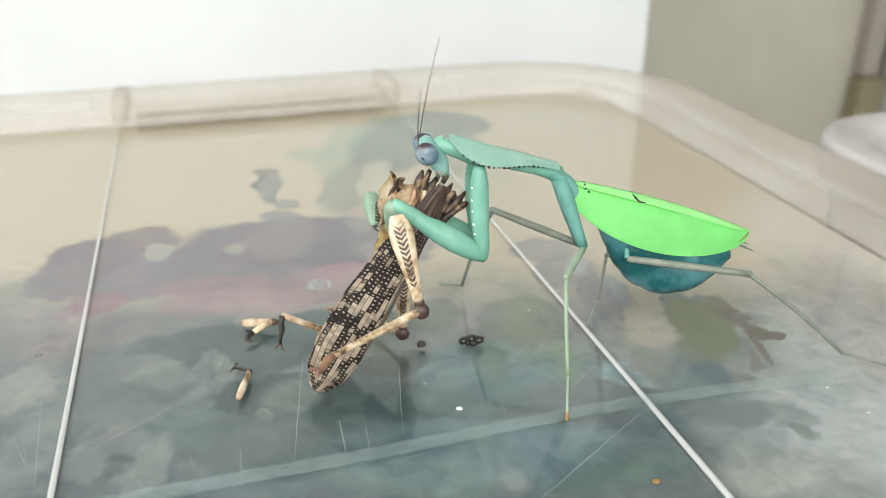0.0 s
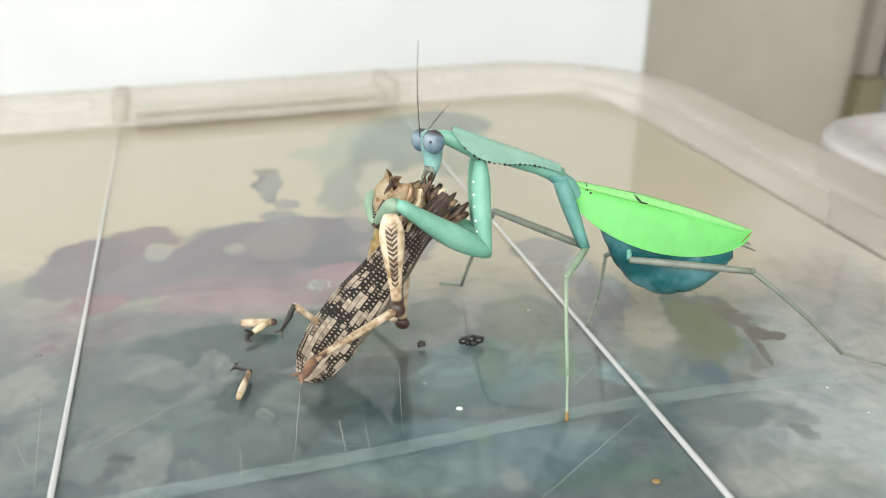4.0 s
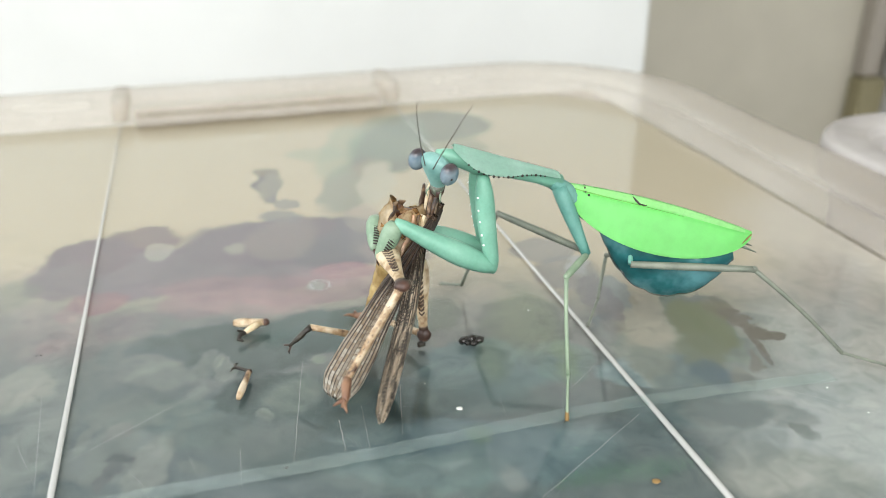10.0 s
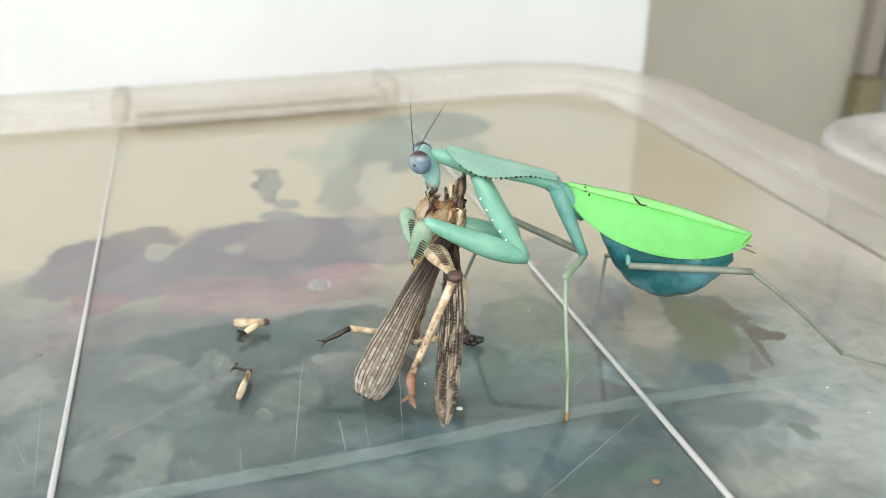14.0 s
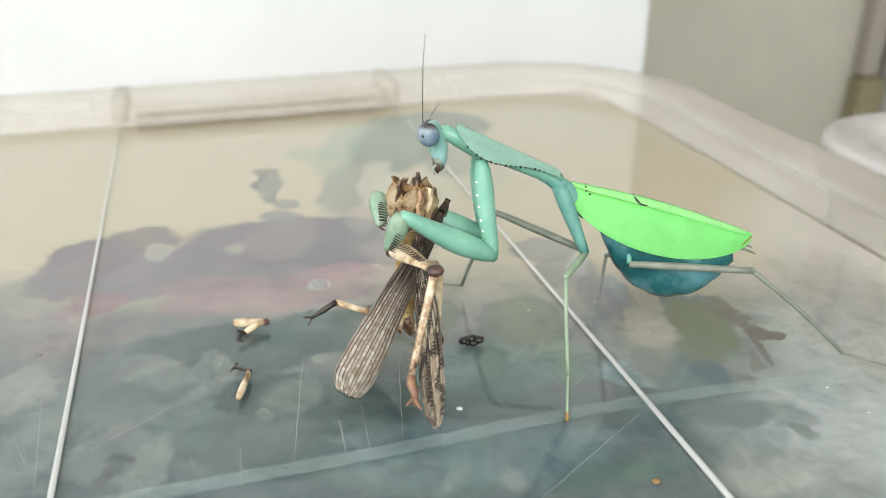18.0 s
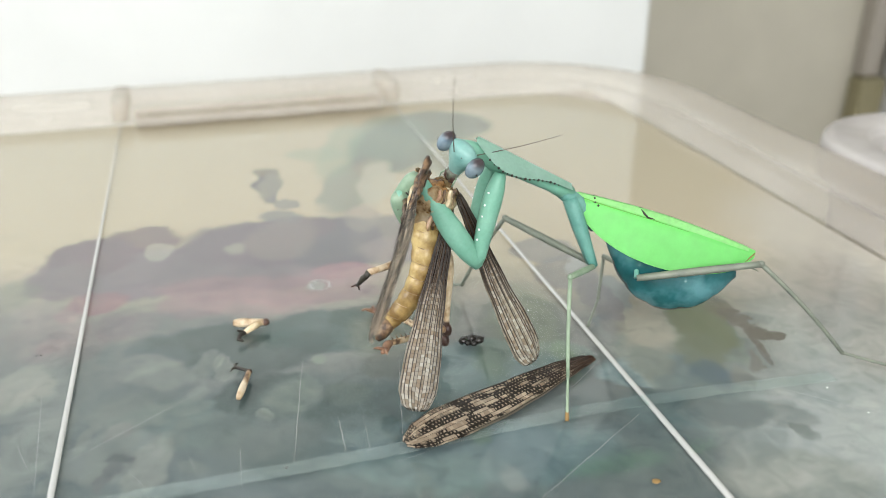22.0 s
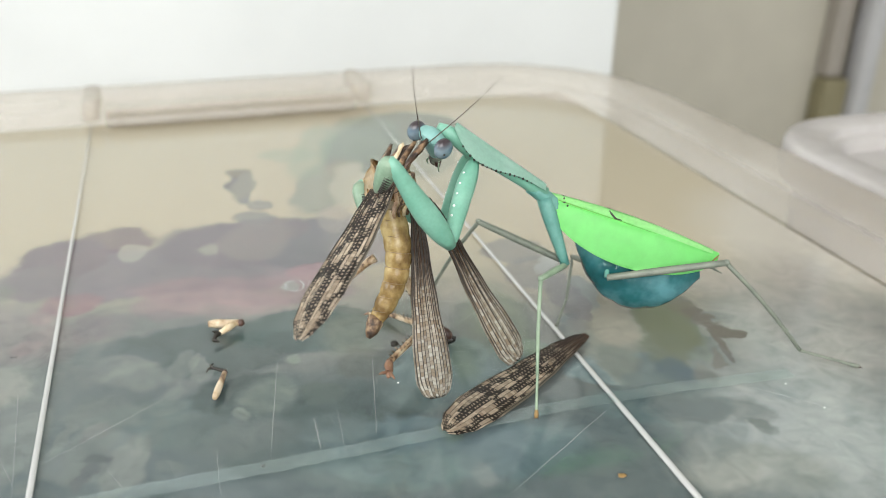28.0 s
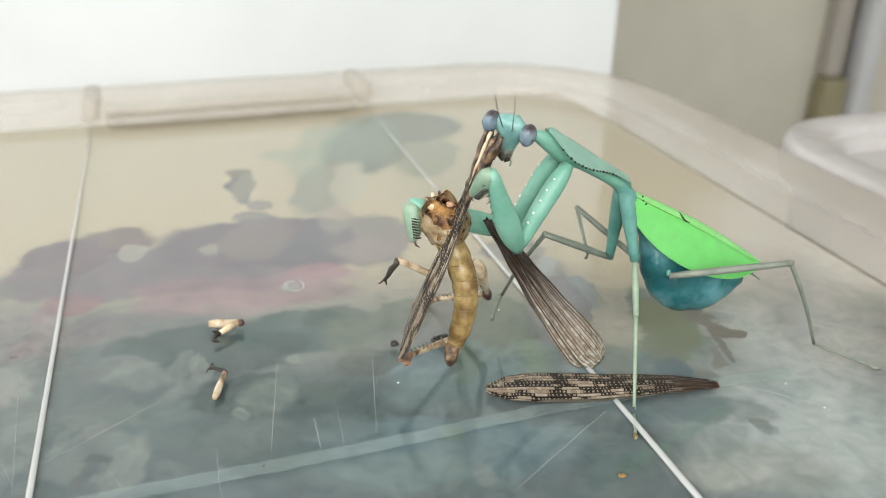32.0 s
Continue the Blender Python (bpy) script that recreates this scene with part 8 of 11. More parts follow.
    walk(mid_far_tarsus, [
        (0, pose(0.00500, -0.02761, -0.04594, -10.3, 27.2, -36.5)),
        (1, pose(0.00450, -0.02780, -0.04574, -10.2, 27.0, -36.7)),
        (2, pose(0.00587, -0.02761, -0.04527, -9.7, 26.5, -36.3)),
        (3, pose(0.00554, -0.02763, -0.04553, -9.9, 26.7, -36.4)),
        (6, pose(0.00767, -0.02697, -0.04568, -9.4, 26.6, -35.1)),
        (7, pose(0.00773, -0.02707, -0.04513, -8.9, 26.1, -34.8)),
        (8, pose(0.00774, -0.02701, -0.04516, -8.9, 26.2, -34.7)),
        (9, pose(0.00872, -0.02668, -0.04511, -8.8, 26.2, -34.1)),
        (10, pose(0.00846, -0.02705, -0.04407, -8.2, 25.3, -34.1)),
        (11, pose(0.00923, -0.02703, -0.04335, -7.7, 24.7, -33.9)),
        (12, pose(0.00828, -0.02725, -0.04349, -7.9, 24.8, -34.2)),
        (13, pose(0.00775, -0.02726, -0.04392, -8.2, 25.3, -34.3)),
        (14, pose(0.00827, -0.02721, -0.04351, -7.9, 24.9, -34.1)),
        (17, pose(0.00870, -0.02700, -0.04371, -8.1, 25.2, -33.9)),
        (18, pose(0.00767, -0.02702, -0.04457, -8.7, 26.0, -34.2)),
        (19, pose(0.00607, -0.02685, -0.04458, -10.2, 28.2, -34.4)),
        (19.7, pose(0.00691, -0.02670, -0.04503, -9.8, 27.8, -34.3)),
        (20, pose(0.00697, -0.02671, -0.04523, -9.7, 27.6, -34.3)),
        (20.9, pose(0.01085, -0.02622, -0.04118, -8.9, 26.6, -33.6)),
        (21, pose(0.00917, -0.02660, -0.04319, -10.1, 27.5, -35.4)),
        (21.2, pose(0.00847, -0.02683, -0.04300, -10.2, 27.5, -35.6)),
        (22, pose(0.00950, -0.02644, -0.04267, -10.0, 27.7, -35.0)),
        (23, pose(0.00870, -0.02614, -0.04376, -11.1, 29.2, -35.1)),
        (25, pose(0.00870, -0.02614, -0.04376, -11.1, 29.2, -35.1)),
        (25.5, pose(0.00905, -0.02613, -0.04348, -10.8, 28.9, -35.0)),
        (27.5, pose(0.00973, -0.02520, -0.04492, -10.3, 29.5, -32.9)),
        (28, pose(0.01042, -0.02536, -0.04419, -10.0, 28.8, -33.2)),
        (29, pose(0.01042, -0.02536, -0.04419, -10.0, 28.8, -33.2)),
        (30, pose(0.01091, -0.02536, -0.04274, -9.6, 28.4, -32.6)),
        (30.6, pose(0.01091, -0.02536, -0.04274, -9.6, 28.4, -32.6)),
        (30.7, pose(0.00911, -0.02698, -0.04597, -8.9, 25.7, -35.6)),
        (30.85, pose(0.00948, -0.02703, -0.04594, -9.4, 26.0, -36.5)),
        (31, pose(0.01165, -0.03512, -0.04473, -17.2, 26.4, -53.1)),
        (31.07, pose(0.00629, -0.02629, -0.04120, -12.8, 60.5, -25.0)),
        (31.15, pose(0.00093, -0.01747, -0.03766, 79.1, 72.6, 87.3)),
        (31.3, pose(0.00043, -0.01712, -0.03914, 84.2, 70.2, 93.5)),
        (32, pose(-0.00043, -0.01673, -0.04008, 95.4, 72.9, 104.5)),
    ])
    walk(hind_near_femur, [
        (0, pose(-0.02043, 0.00524, -0.01234, 1.2, -12.5, 176.2)),
        (1, pose(-0.02043, 0.00524, -0.01234, 1.2, -10.3, 176.3)),
        (2, pose(-0.02043, 0.00524, -0.01234, 1.2, -13.6, 176.1)),
        (3, pose(-0.02043, 0.00524, -0.01234, 1.2, -13.1, 176.0)),
        (6, pose(-0.02043, 0.00524, -0.01234, 0.9, -16.6, 177.0)),
        (7, pose(-0.02043, 0.00524, -0.01234, 0.7, -15.4, 177.6)),
        (8, pose(-0.02043, 0.00524, -0.01234, 0.6, -15.4, 177.9)),
        (9, pose(-0.02043, 0.00524, -0.01234, 0.5, -17.4, 178.3)),
        (10, pose(-0.02043, 0.00524, -0.01234, 0.3, -14.9, 178.7)),
        (11, pose(-0.02043, 0.00524, -0.01234, 0.3, -15.8, 178.7)),
        (12, pose(-0.02043, 0.00524, -0.01234, 0.3, -13.8, 178.7)),
        (13, pose(-0.02043, 0.00524, -0.01234, 0.3, -13.3, 178.7)),
        (14, pose(-0.02043, 0.00524, -0.01234, 0.3, -13.8, 178.9)),
        (17, pose(-0.02043, 0.00524, -0.01234, 0.3, -15.7, 178.9)),
        (18, pose(-0.02043, 0.00524, -0.01234, 0.3, -14.8, 178.9)),
        (19, pose(-0.02043, 0.00524, -0.01234, 0.1, -17.5, 179.6)),
        (19.7, pose(-0.02043, 0.00524, -0.01234, 0.2, -17.9, 179.3)),
        (20, pose(-0.02043, 0.00524, -0.01234, 0.2, -17.2, 179.3)),
        (20.9, pose(-0.02043, 0.00524, -0.01234, 0.3, -28.6, 178.7)),
        (21, pose(-0.02043, 0.00524, -0.01234, 1.5, -27.3, 175.8)),
        (21.2, pose(-0.02043, 0.00524, -0.01234, 1.4, -26.1, 176.0)),
        (22, pose(-0.02043, 0.00524, -0.01234, 1.3, -28.7, 176.5)),
        (23, pose(-0.02043, 0.00524, -0.01234, 1.3, -30.2, 176.8)),
        (25, pose(-0.02043, 0.00524, -0.01234, 1.3, -30.2, 176.8)),
        (25.5, pose(-0.02043, 0.00524, -0.01234, 1.3, -30.4, 176.8)),
        (27.5, pose(-0.02043, 0.00524, -0.01234, -0.1, -29.0, -179.7)),
        (28, pose(-0.02043, 0.00524, -0.01234, 0.3, -30.0, 179.3)),
        (29, pose(-0.02043, 0.00524, -0.01234, 0.3, -30.0, 179.3)),
        (30, pose(-0.02043, 0.00524, -0.01234, -0.2, -30.8, -179.5)),
        (30.6, pose(-0.02043, 0.00524, -0.01234, -0.2, -30.8, -179.5)),
        (30.7, pose(-0.02043, 0.00524, -0.01234, 1.9, -17.6, 174.5)),
        (30.85, pose(-0.02043, 0.00524, -0.01234, 2.7, -20.7, 172.0)),
        (31, pose(-0.02043, 0.00524, -0.01234, 23.1, -37.2, 120.6)),
        (31.15, pose(-0.02043, 0.00524, -0.01234, 10.3, -39.6, 144.8)),
        (31.3, pose(-0.02043, 0.00524, -0.01234, 7.0, -41.5, 152.0)),
        (32, pose(-0.02043, 0.00524, -0.01234, 6.4, -40.9, 153.4)),
    ])
    walk(hind_near_tibia, [
        (0, pose(-0.04560, 0.00690, -0.00674, 1.2, 20.8, 176.9)),
        (1, pose(-0.04580, 0.00688, -0.00772, 1.3, 19.0, 176.7)),
        (2, pose(-0.04549, 0.00696, -0.00627, 1.2, 22.7, 176.9)),
        (3, pose(-0.04553, 0.00697, -0.00646, 1.2, 22.1, 176.9)),
        (6, pose(-0.04516, 0.00653, -0.00497, 0.9, 26.4, 177.9)),
        (7, pose(-0.04532, 0.00627, -0.00548, 0.8, 25.9, 177.9)),
        (8, pose(-0.04532, 0.00615, -0.00546, 0.8, 25.7, 178.0)),
        (9, pose(-0.04508, 0.00596, -0.00462, 0.6, 27.5, 178.4)),
        (10, pose(-0.04539, 0.00580, -0.00569, 0.6, 26.2, 178.1)),
        (11, pose(-0.04529, 0.00580, -0.00532, 0.6, 27.7, 178.1)),
        (12, pose(-0.04552, 0.00579, -0.00618, 0.6, 25.5, 178.0)),
        (13, pose(-0.04557, 0.00580, -0.00640, 0.7, 24.4, 178.0)),
        (14, pose(-0.04551, 0.00571, -0.00616, 0.6, 25.3, 178.1)),
        (17, pose(-0.04530, 0.00572, -0.00533, 0.6, 26.4, 178.2)),
        (18, pose(-0.04541, 0.00572, -0.00576, 0.6, 24.3, 178.2)),
        (19, pose(-0.04507, 0.00540, -0.00457, 0.5, 19.4, 178.7)),
        (19.7, pose(-0.04501, 0.00553, -0.00438, 0.5, 22.2, 178.7)),
        (20, pose(-0.04512, 0.00555, -0.00471, 0.5, 22.6, 178.6)),
        (20.9, pose(-0.04310, 0.00576, 0.00005, 0.4, 27.6, 178.9)),
        (21, pose(-0.04332, 0.00690, -0.00047, 1.0, 27.3, 178.2)),
        (21.2, pose(-0.04357, 0.00686, -0.00096, 1.0, 25.8, 177.9)),
        (22, pose(-0.04304, 0.00661, 0.00009, 0.8, 26.8, 178.4)),
        (23, pose(-0.04273, 0.00647, 0.00064, 0.7, 25.1, 178.8)),
        (25, pose(-0.04273, 0.00647, 0.00064, 0.7, 25.1, 178.8)),
        (25.5, pose(-0.04268, 0.00647, 0.00074, 0.7, 25.6, 178.8)),
        (27.5, pose(-0.04303, 0.00512, 0.00019, -0.1, 26.2, -179.9)),
        (28, pose(-0.04281, 0.00551, 0.00056, 0.1, 27.5, 179.9)),
        (29, pose(-0.04281, 0.00551, 0.00056, 0.1, 27.5, 179.9)),
        (30, pose(-0.04262, 0.00506, 0.00090, -0.1, 26.7, -180.0)),
        (30.6, pose(-0.04262, 0.00506, 0.00090, -0.1, 26.7, -180.0)),
        (30.7, pose(-0.04494, 0.00758, -0.00452, 1.4, 31.3, 177.8)),
        (30.85, pose(-0.04437, 0.00860, -0.00321, 2.0, 32.8, 178.0)),
        (31, pose(-0.03092, 0.02296, 0.00327, 16.9, 38.8, -173.4)),
        (31.15, pose(-0.03670, 0.01671, 0.00413, 17.7, 30.6, -169.8)),
        (31.3, pose(-0.03752, 0.01431, 0.00478, 16.1, 28.6, -169.2)),
        (32, pose(-0.03791, 0.01398, 0.00456, 15.9, 27.3, -169.6)),
    ])
    walk(hind_near_tarsus, [
        (0, pose(-0.07309, 0.00838, -0.01718, 0.0, -2.8, 178.1)),
        (1, pose(-0.07358, 0.00847, -0.01732, 0.1, -2.6, 177.9)),
        (2, pose(-0.07260, 0.00843, -0.01764, -0.0, -2.0, 178.1)),
        (3, pose(-0.07277, 0.00846, -0.01752, 0.0, -2.3, 178.0)),
        (6, pose(-0.07151, 0.00750, -0.01806, -0.3, -1.9, 179.1)),
        (7, pose(-0.07179, 0.00726, -0.01832, -0.4, -1.3, 179.2)),
        (8, pose(-0.07184, 0.00708, -0.01822, -0.4, -1.3, 179.4)),
        (9, pose(-0.07118, 0.00668, -0.01822, -0.6, -1.2, 179.8)),
        (10, pose(-0.07179, 0.00665, -0.01868, -0.5, -0.2, 179.6)),
        (11, pose(-0.07135, 0.00665, -0.01899, -0.5, 0.5, 179.6)),
        (12, pose(-0.07208, 0.00673, -0.01884, -0.5, 0.3, 179.4)),
        (13, pose(-0.07237, 0.00674, -0.01854, -0.5, -0.2, 179.4)),
        (14, pose(-0.07212, 0.00660, -0.01874, -0.5, 0.2, 179.5)),
        (17, pose(-0.07165, 0.00653, -0.01843, -0.5, -0.1, 179.7)),
        (18, pose(-0.07222, 0.00654, -0.01789, -0.5, -1.1, 179.7)),
        (19, pose(-0.07284, 0.00602, -0.01435, -0.7, -3.6, -179.8)),
        (19.7, pose(-0.07226, 0.00616, -0.01551, -0.7, -3.1, -179.8)),
        (20, pose(-0.07229, 0.00620, -0.01601, -0.7, -2.9, -179.9)),
        (20.9, pose(-0.06918, 0.00624, -0.01360, -0.7, -1.7, -179.6)),
        (21, pose(-0.06948, 0.00773, -0.01395, -0.3, -3.0, 179.2)),
        (21.2, pose(-0.07005, 0.00783, -0.01379, -0.3, -3.0, 179.0)),
        (22, pose(-0.06931, 0.00734, -0.01319, -0.5, -3.1, 179.6)),
        (23, pose(-0.06940, 0.00704, -0.01182, -0.6, -4.9, 180.0)),
        (25, pose(-0.06940, 0.00704, -0.01182, -0.6, -4.9, 180.0)),
        (25.5, pose(-0.06923, 0.00704, -0.01197, -0.6, -4.6, 180.0)),
        (27.5, pose(-0.06945, 0.00507, -0.01279, -1.3, -4.7, -178.1)),
        (28, pose(-0.06892, 0.00558, -0.01305, -1.1, -4.1, -178.6)),
        (29, pose(-0.06892, 0.00558, -0.01305, -1.1, -4.1, -178.6)),
        (30, pose(-0.06891, 0.00505, -0.01235, -1.2, -3.5, -178.2)),
        (30.6, pose(-0.06891, 0.00505, -0.01235, -1.2, -3.5, -178.2)),
        (30.7, pose(-0.07009, 0.00853, -0.01979, -0.1, -0.9, 178.4)),
        (30.85, pose(-0.06908, 0.00947, -0.01917, 0.1, -1.4, 177.8)),
        (31, pose(-0.05371, 0.02034, -0.01518, 5.5, -5.8, 164.2)),
        (31.15, pose(-0.06165, 0.01221, -0.01084, 11.0, -10.3, 139.7)),
        (31.3, pose(-0.06289, 0.00945, -0.00933, 14.0, -14.1, 131.0)),
        (32, pose(-0.06364, 0.00925, -0.00894, 16.2, -15.2, 126.7)),
    ])
    walk(hind_far_femur, [
        (0, pose(-0.02151, -0.00535, -0.01471, -11.0, 27.2, -103.1)),
        (1, pose(-0.02151, -0.00535, -0.01471, -11.5, 26.7, -104.8)),
        (2, pose(-0.02151, -0.00535, -0.01471, -9.5, 26.8, -101.5)),
        (3, pose(-0.02151, -0.00535, -0.01471, -10.1, 27.0, -102.1)),
        (6, pose(-0.02151, -0.00535, -0.01471, -7.5, 28.3, -96.3)),
        (7, pose(-0.02151, -0.00535, -0.01471, -7.3, 27.5, -96.8)),
        (8, pose(-0.02151, -0.00535, -0.01471, -7.4, 27.4, -96.7)),
        (9, pose(-0.02151, -0.00535, -0.01471, -6.2, 27.5, -93.8)),
        (10, pose(-0.02151, -0.00535, -0.01471, -6.0, 26.0, -95.7)),
        (11, pose(-0.02151, -0.00535, -0.01471, -4.7, 25.4, -94.1)),
        (12, pose(-0.02151, -0.00535, -0.01471, -5.9, 25.2, -96.7)),
        (13, pose(-0.02151, -0.00535, -0.01471, -6.8, 25.5, -97.7)),
        (14, pose(-0.02151, -0.00535, -0.01471, -6.0, 25.1, -96.7)),
        (17, pose(-0.02151, -0.00535, -0.01471, -5.7, 25.3, -95.1)),
        (18, pose(-0.02151, -0.00535, -0.01471, -7.5, 25.9, -97.1)),
        (19, pose(-0.02151, -0.00535, -0.01471, -10.8, 22.4, -99.1)),
        (19.7, pose(-0.02151, -0.00535, -0.01471, -9.6, 24.5, -97.2)),
        (20, pose(-0.02151, -0.00535, -0.01471, -9.4, 25.2, -97.3)),
        (20.9, pose(-0.02151, -0.00535, -0.01471, -4.0, 18.1, -86.9)),
        (21, pose(-0.02151, -0.00535, -0.01471, -6.0, 21.8, -90.4)),
        (21.2, pose(-0.02151, -0.00535, -0.01471, -6.7, 21.2, -92.6)),
        (22, pose(-0.02151, -0.00535, -0.01471, -5.9, 20.4, -89.3)),
        (23, pose(-0.02151, -0.00535, -0.01471, -7.8, 20.8, -89.8)),
        (25, pose(-0.02151, -0.00535, -0.01471, -7.8, 20.8, -89.8)),
        (25.5, pose(-0.02151, -0.00535, -0.01471, -7.2, 20.6, -89.1)),
        (27.5, pose(-0.02151, -0.00535, -0.01471, -7.3, 23.0, -86.8)),
        (28, pose(-0.02151, -0.00535, -0.01471, -5.9, 22.3, -85.4)),
        (29, pose(-0.02151, -0.00535, -0.01471, -5.9, 22.3, -85.4)),
        (30, pose(-0.02151, -0.00535, -0.01471, -5.3, 19.3, -84.7)),
        (30.6, pose(-0.02151, -0.00535, -0.01471, -5.3, 19.3, -84.7)),
        (30.7, pose(-0.02151, -0.00535, -0.01471, -4.5, 30.9, -92.8)),
        (30.85, pose(-0.02151, -0.00535, -0.01471, -3.6, 30.8, -90.9)),
        (31, pose(-0.02151, -0.00535, -0.01471, 7.2, 22.4, -70.8)),
        (31.15, pose(-0.02151, -0.00535, -0.01471, 19.3, -12.7, -31.8)),
        (31.3, pose(-0.02151, -0.00535, -0.01471, 18.9, -10.7, -30.7)),
        (32, pose(-0.02151, -0.00535, -0.01471, 17.9, -6.7, -29.8)),
    ])
    walk(hind_far_tibia, [
        (0, pose(-0.02576, -0.02356, -0.02431, -159.7, 60.6, 99.8)),
        (1, pose(-0.02630, -0.02350, -0.02417, -159.6, 61.4, 99.8)),
        (2, pose(-0.02524, -0.02374, -0.02419, -162.0, 59.6, 97.6)),
        (3, pose(-0.02545, -0.02366, -0.02426, -161.2, 60.0, 98.3)),
        (6, pose(-0.02355, -0.02375, -0.02466, -162.2, 59.4, 98.5)),
        (7, pose(-0.02371, -0.02387, -0.02441, -163.3, 59.7, 97.7)),
        (8, pose(-0.02367, -0.02389, -0.02438, -163.1, 59.8, 98.0)),
        (9, pose(-0.02275, -0.02395, -0.02442, -163.5, 59.2, 98.1)),
        (10, pose(-0.02338, -0.02414, -0.02394, -165.5, 59.6, 96.2)),
        (11, pose(-0.02288, -0.02429, -0.02373, -167.1, 58.7, 94.7)),
        (12, pose(-0.02373, -0.02424, -0.02366, -166.5, 59.6, 95.1)),
        (13, pose(-0.02406, -0.02416, -0.02375, -165.3, 60.1, 96.2)),
        (14, pose(-0.02371, -0.02426, -0.02363, -166.3, 59.7, 95.4)),
        (17, pose(-0.02319, -0.02428, -0.02370, -165.8, 58.9, 95.9)),
        (18, pose(-0.02385, -0.02411, -0.02390, -163.6, 59.8, 98.0)),
        (19, pose(-0.02460, -0.02454, -0.02272, -159.8, 57.5, 101.4)),
        (19.7, pose(-0.02392, -0.02433, -0.02341, -160.4, 57.9, 100.9)),
        (20, pose(-0.02393, -0.02421, -0.02367, -160.5, 58.6, 100.9)),
        (20.9, pose(-0.02043, -0.02530, -0.02126, -163.6, 50.1, 98.1)),
        (21, pose(-0.02164, -0.02487, -0.02252, -161.7, 50.4, 98.2)),
        (21.2, pose(-0.02240, -0.02493, -0.02231, -162.0, 50.7, 97.5)),
        (22, pose(-0.02127, -0.02505, -0.02203, -161.5, 49.5, 98.7)),
        (23, pose(-0.02144, -0.02500, -0.02218, -159.0, 49.2, 101.0)),
        (25, pose(-0.02144, -0.02500, -0.02218, -159.0, 49.2, 101.0)),
        (25.5, pose(-0.02119, -0.02503, -0.02210, -159.4, 49.0, 100.7)),
        (27.5, pose(-0.02044, -0.02467, -0.02292, -158.3, 52.5, 103.9)),
        (28, pose(-0.01996, -0.02474, -0.02269, -159.3, 51.5, 102.7)),
        (29, pose(-0.01996, -0.02474, -0.02269, -159.3, 51.5, 102.7)),
        (30, pose(-0.01968, -0.02510, -0.02167, -160.4, 50.6, 102.1)),
        (30.6, pose(-0.01968, -0.02510, -0.02167, -160.4, 50.6, 102.1)),
        (30.7, pose(-0.02240, -0.02336, -0.02551, -163.7, 59.4, 96.3)),
        (30.85, pose(-0.02180, -0.02341, -0.02547, -163.0, 57.0, 96.2)),
        (31, pose(-0.01512, -0.02370, -0.02273, -146.7, 56.4, 98.5)),
        (31.15, pose(-0.00407, -0.01614, -0.01010, -116.6, 45.6, 135.1)),
        (31.3, pose(-0.00375, -0.01589, -0.01080, -116.5, 46.6, 135.8)),
        (32, pose(-0.00340, -0.01573, -0.01227, -113.6, 41.8, 138.5)),
    ])
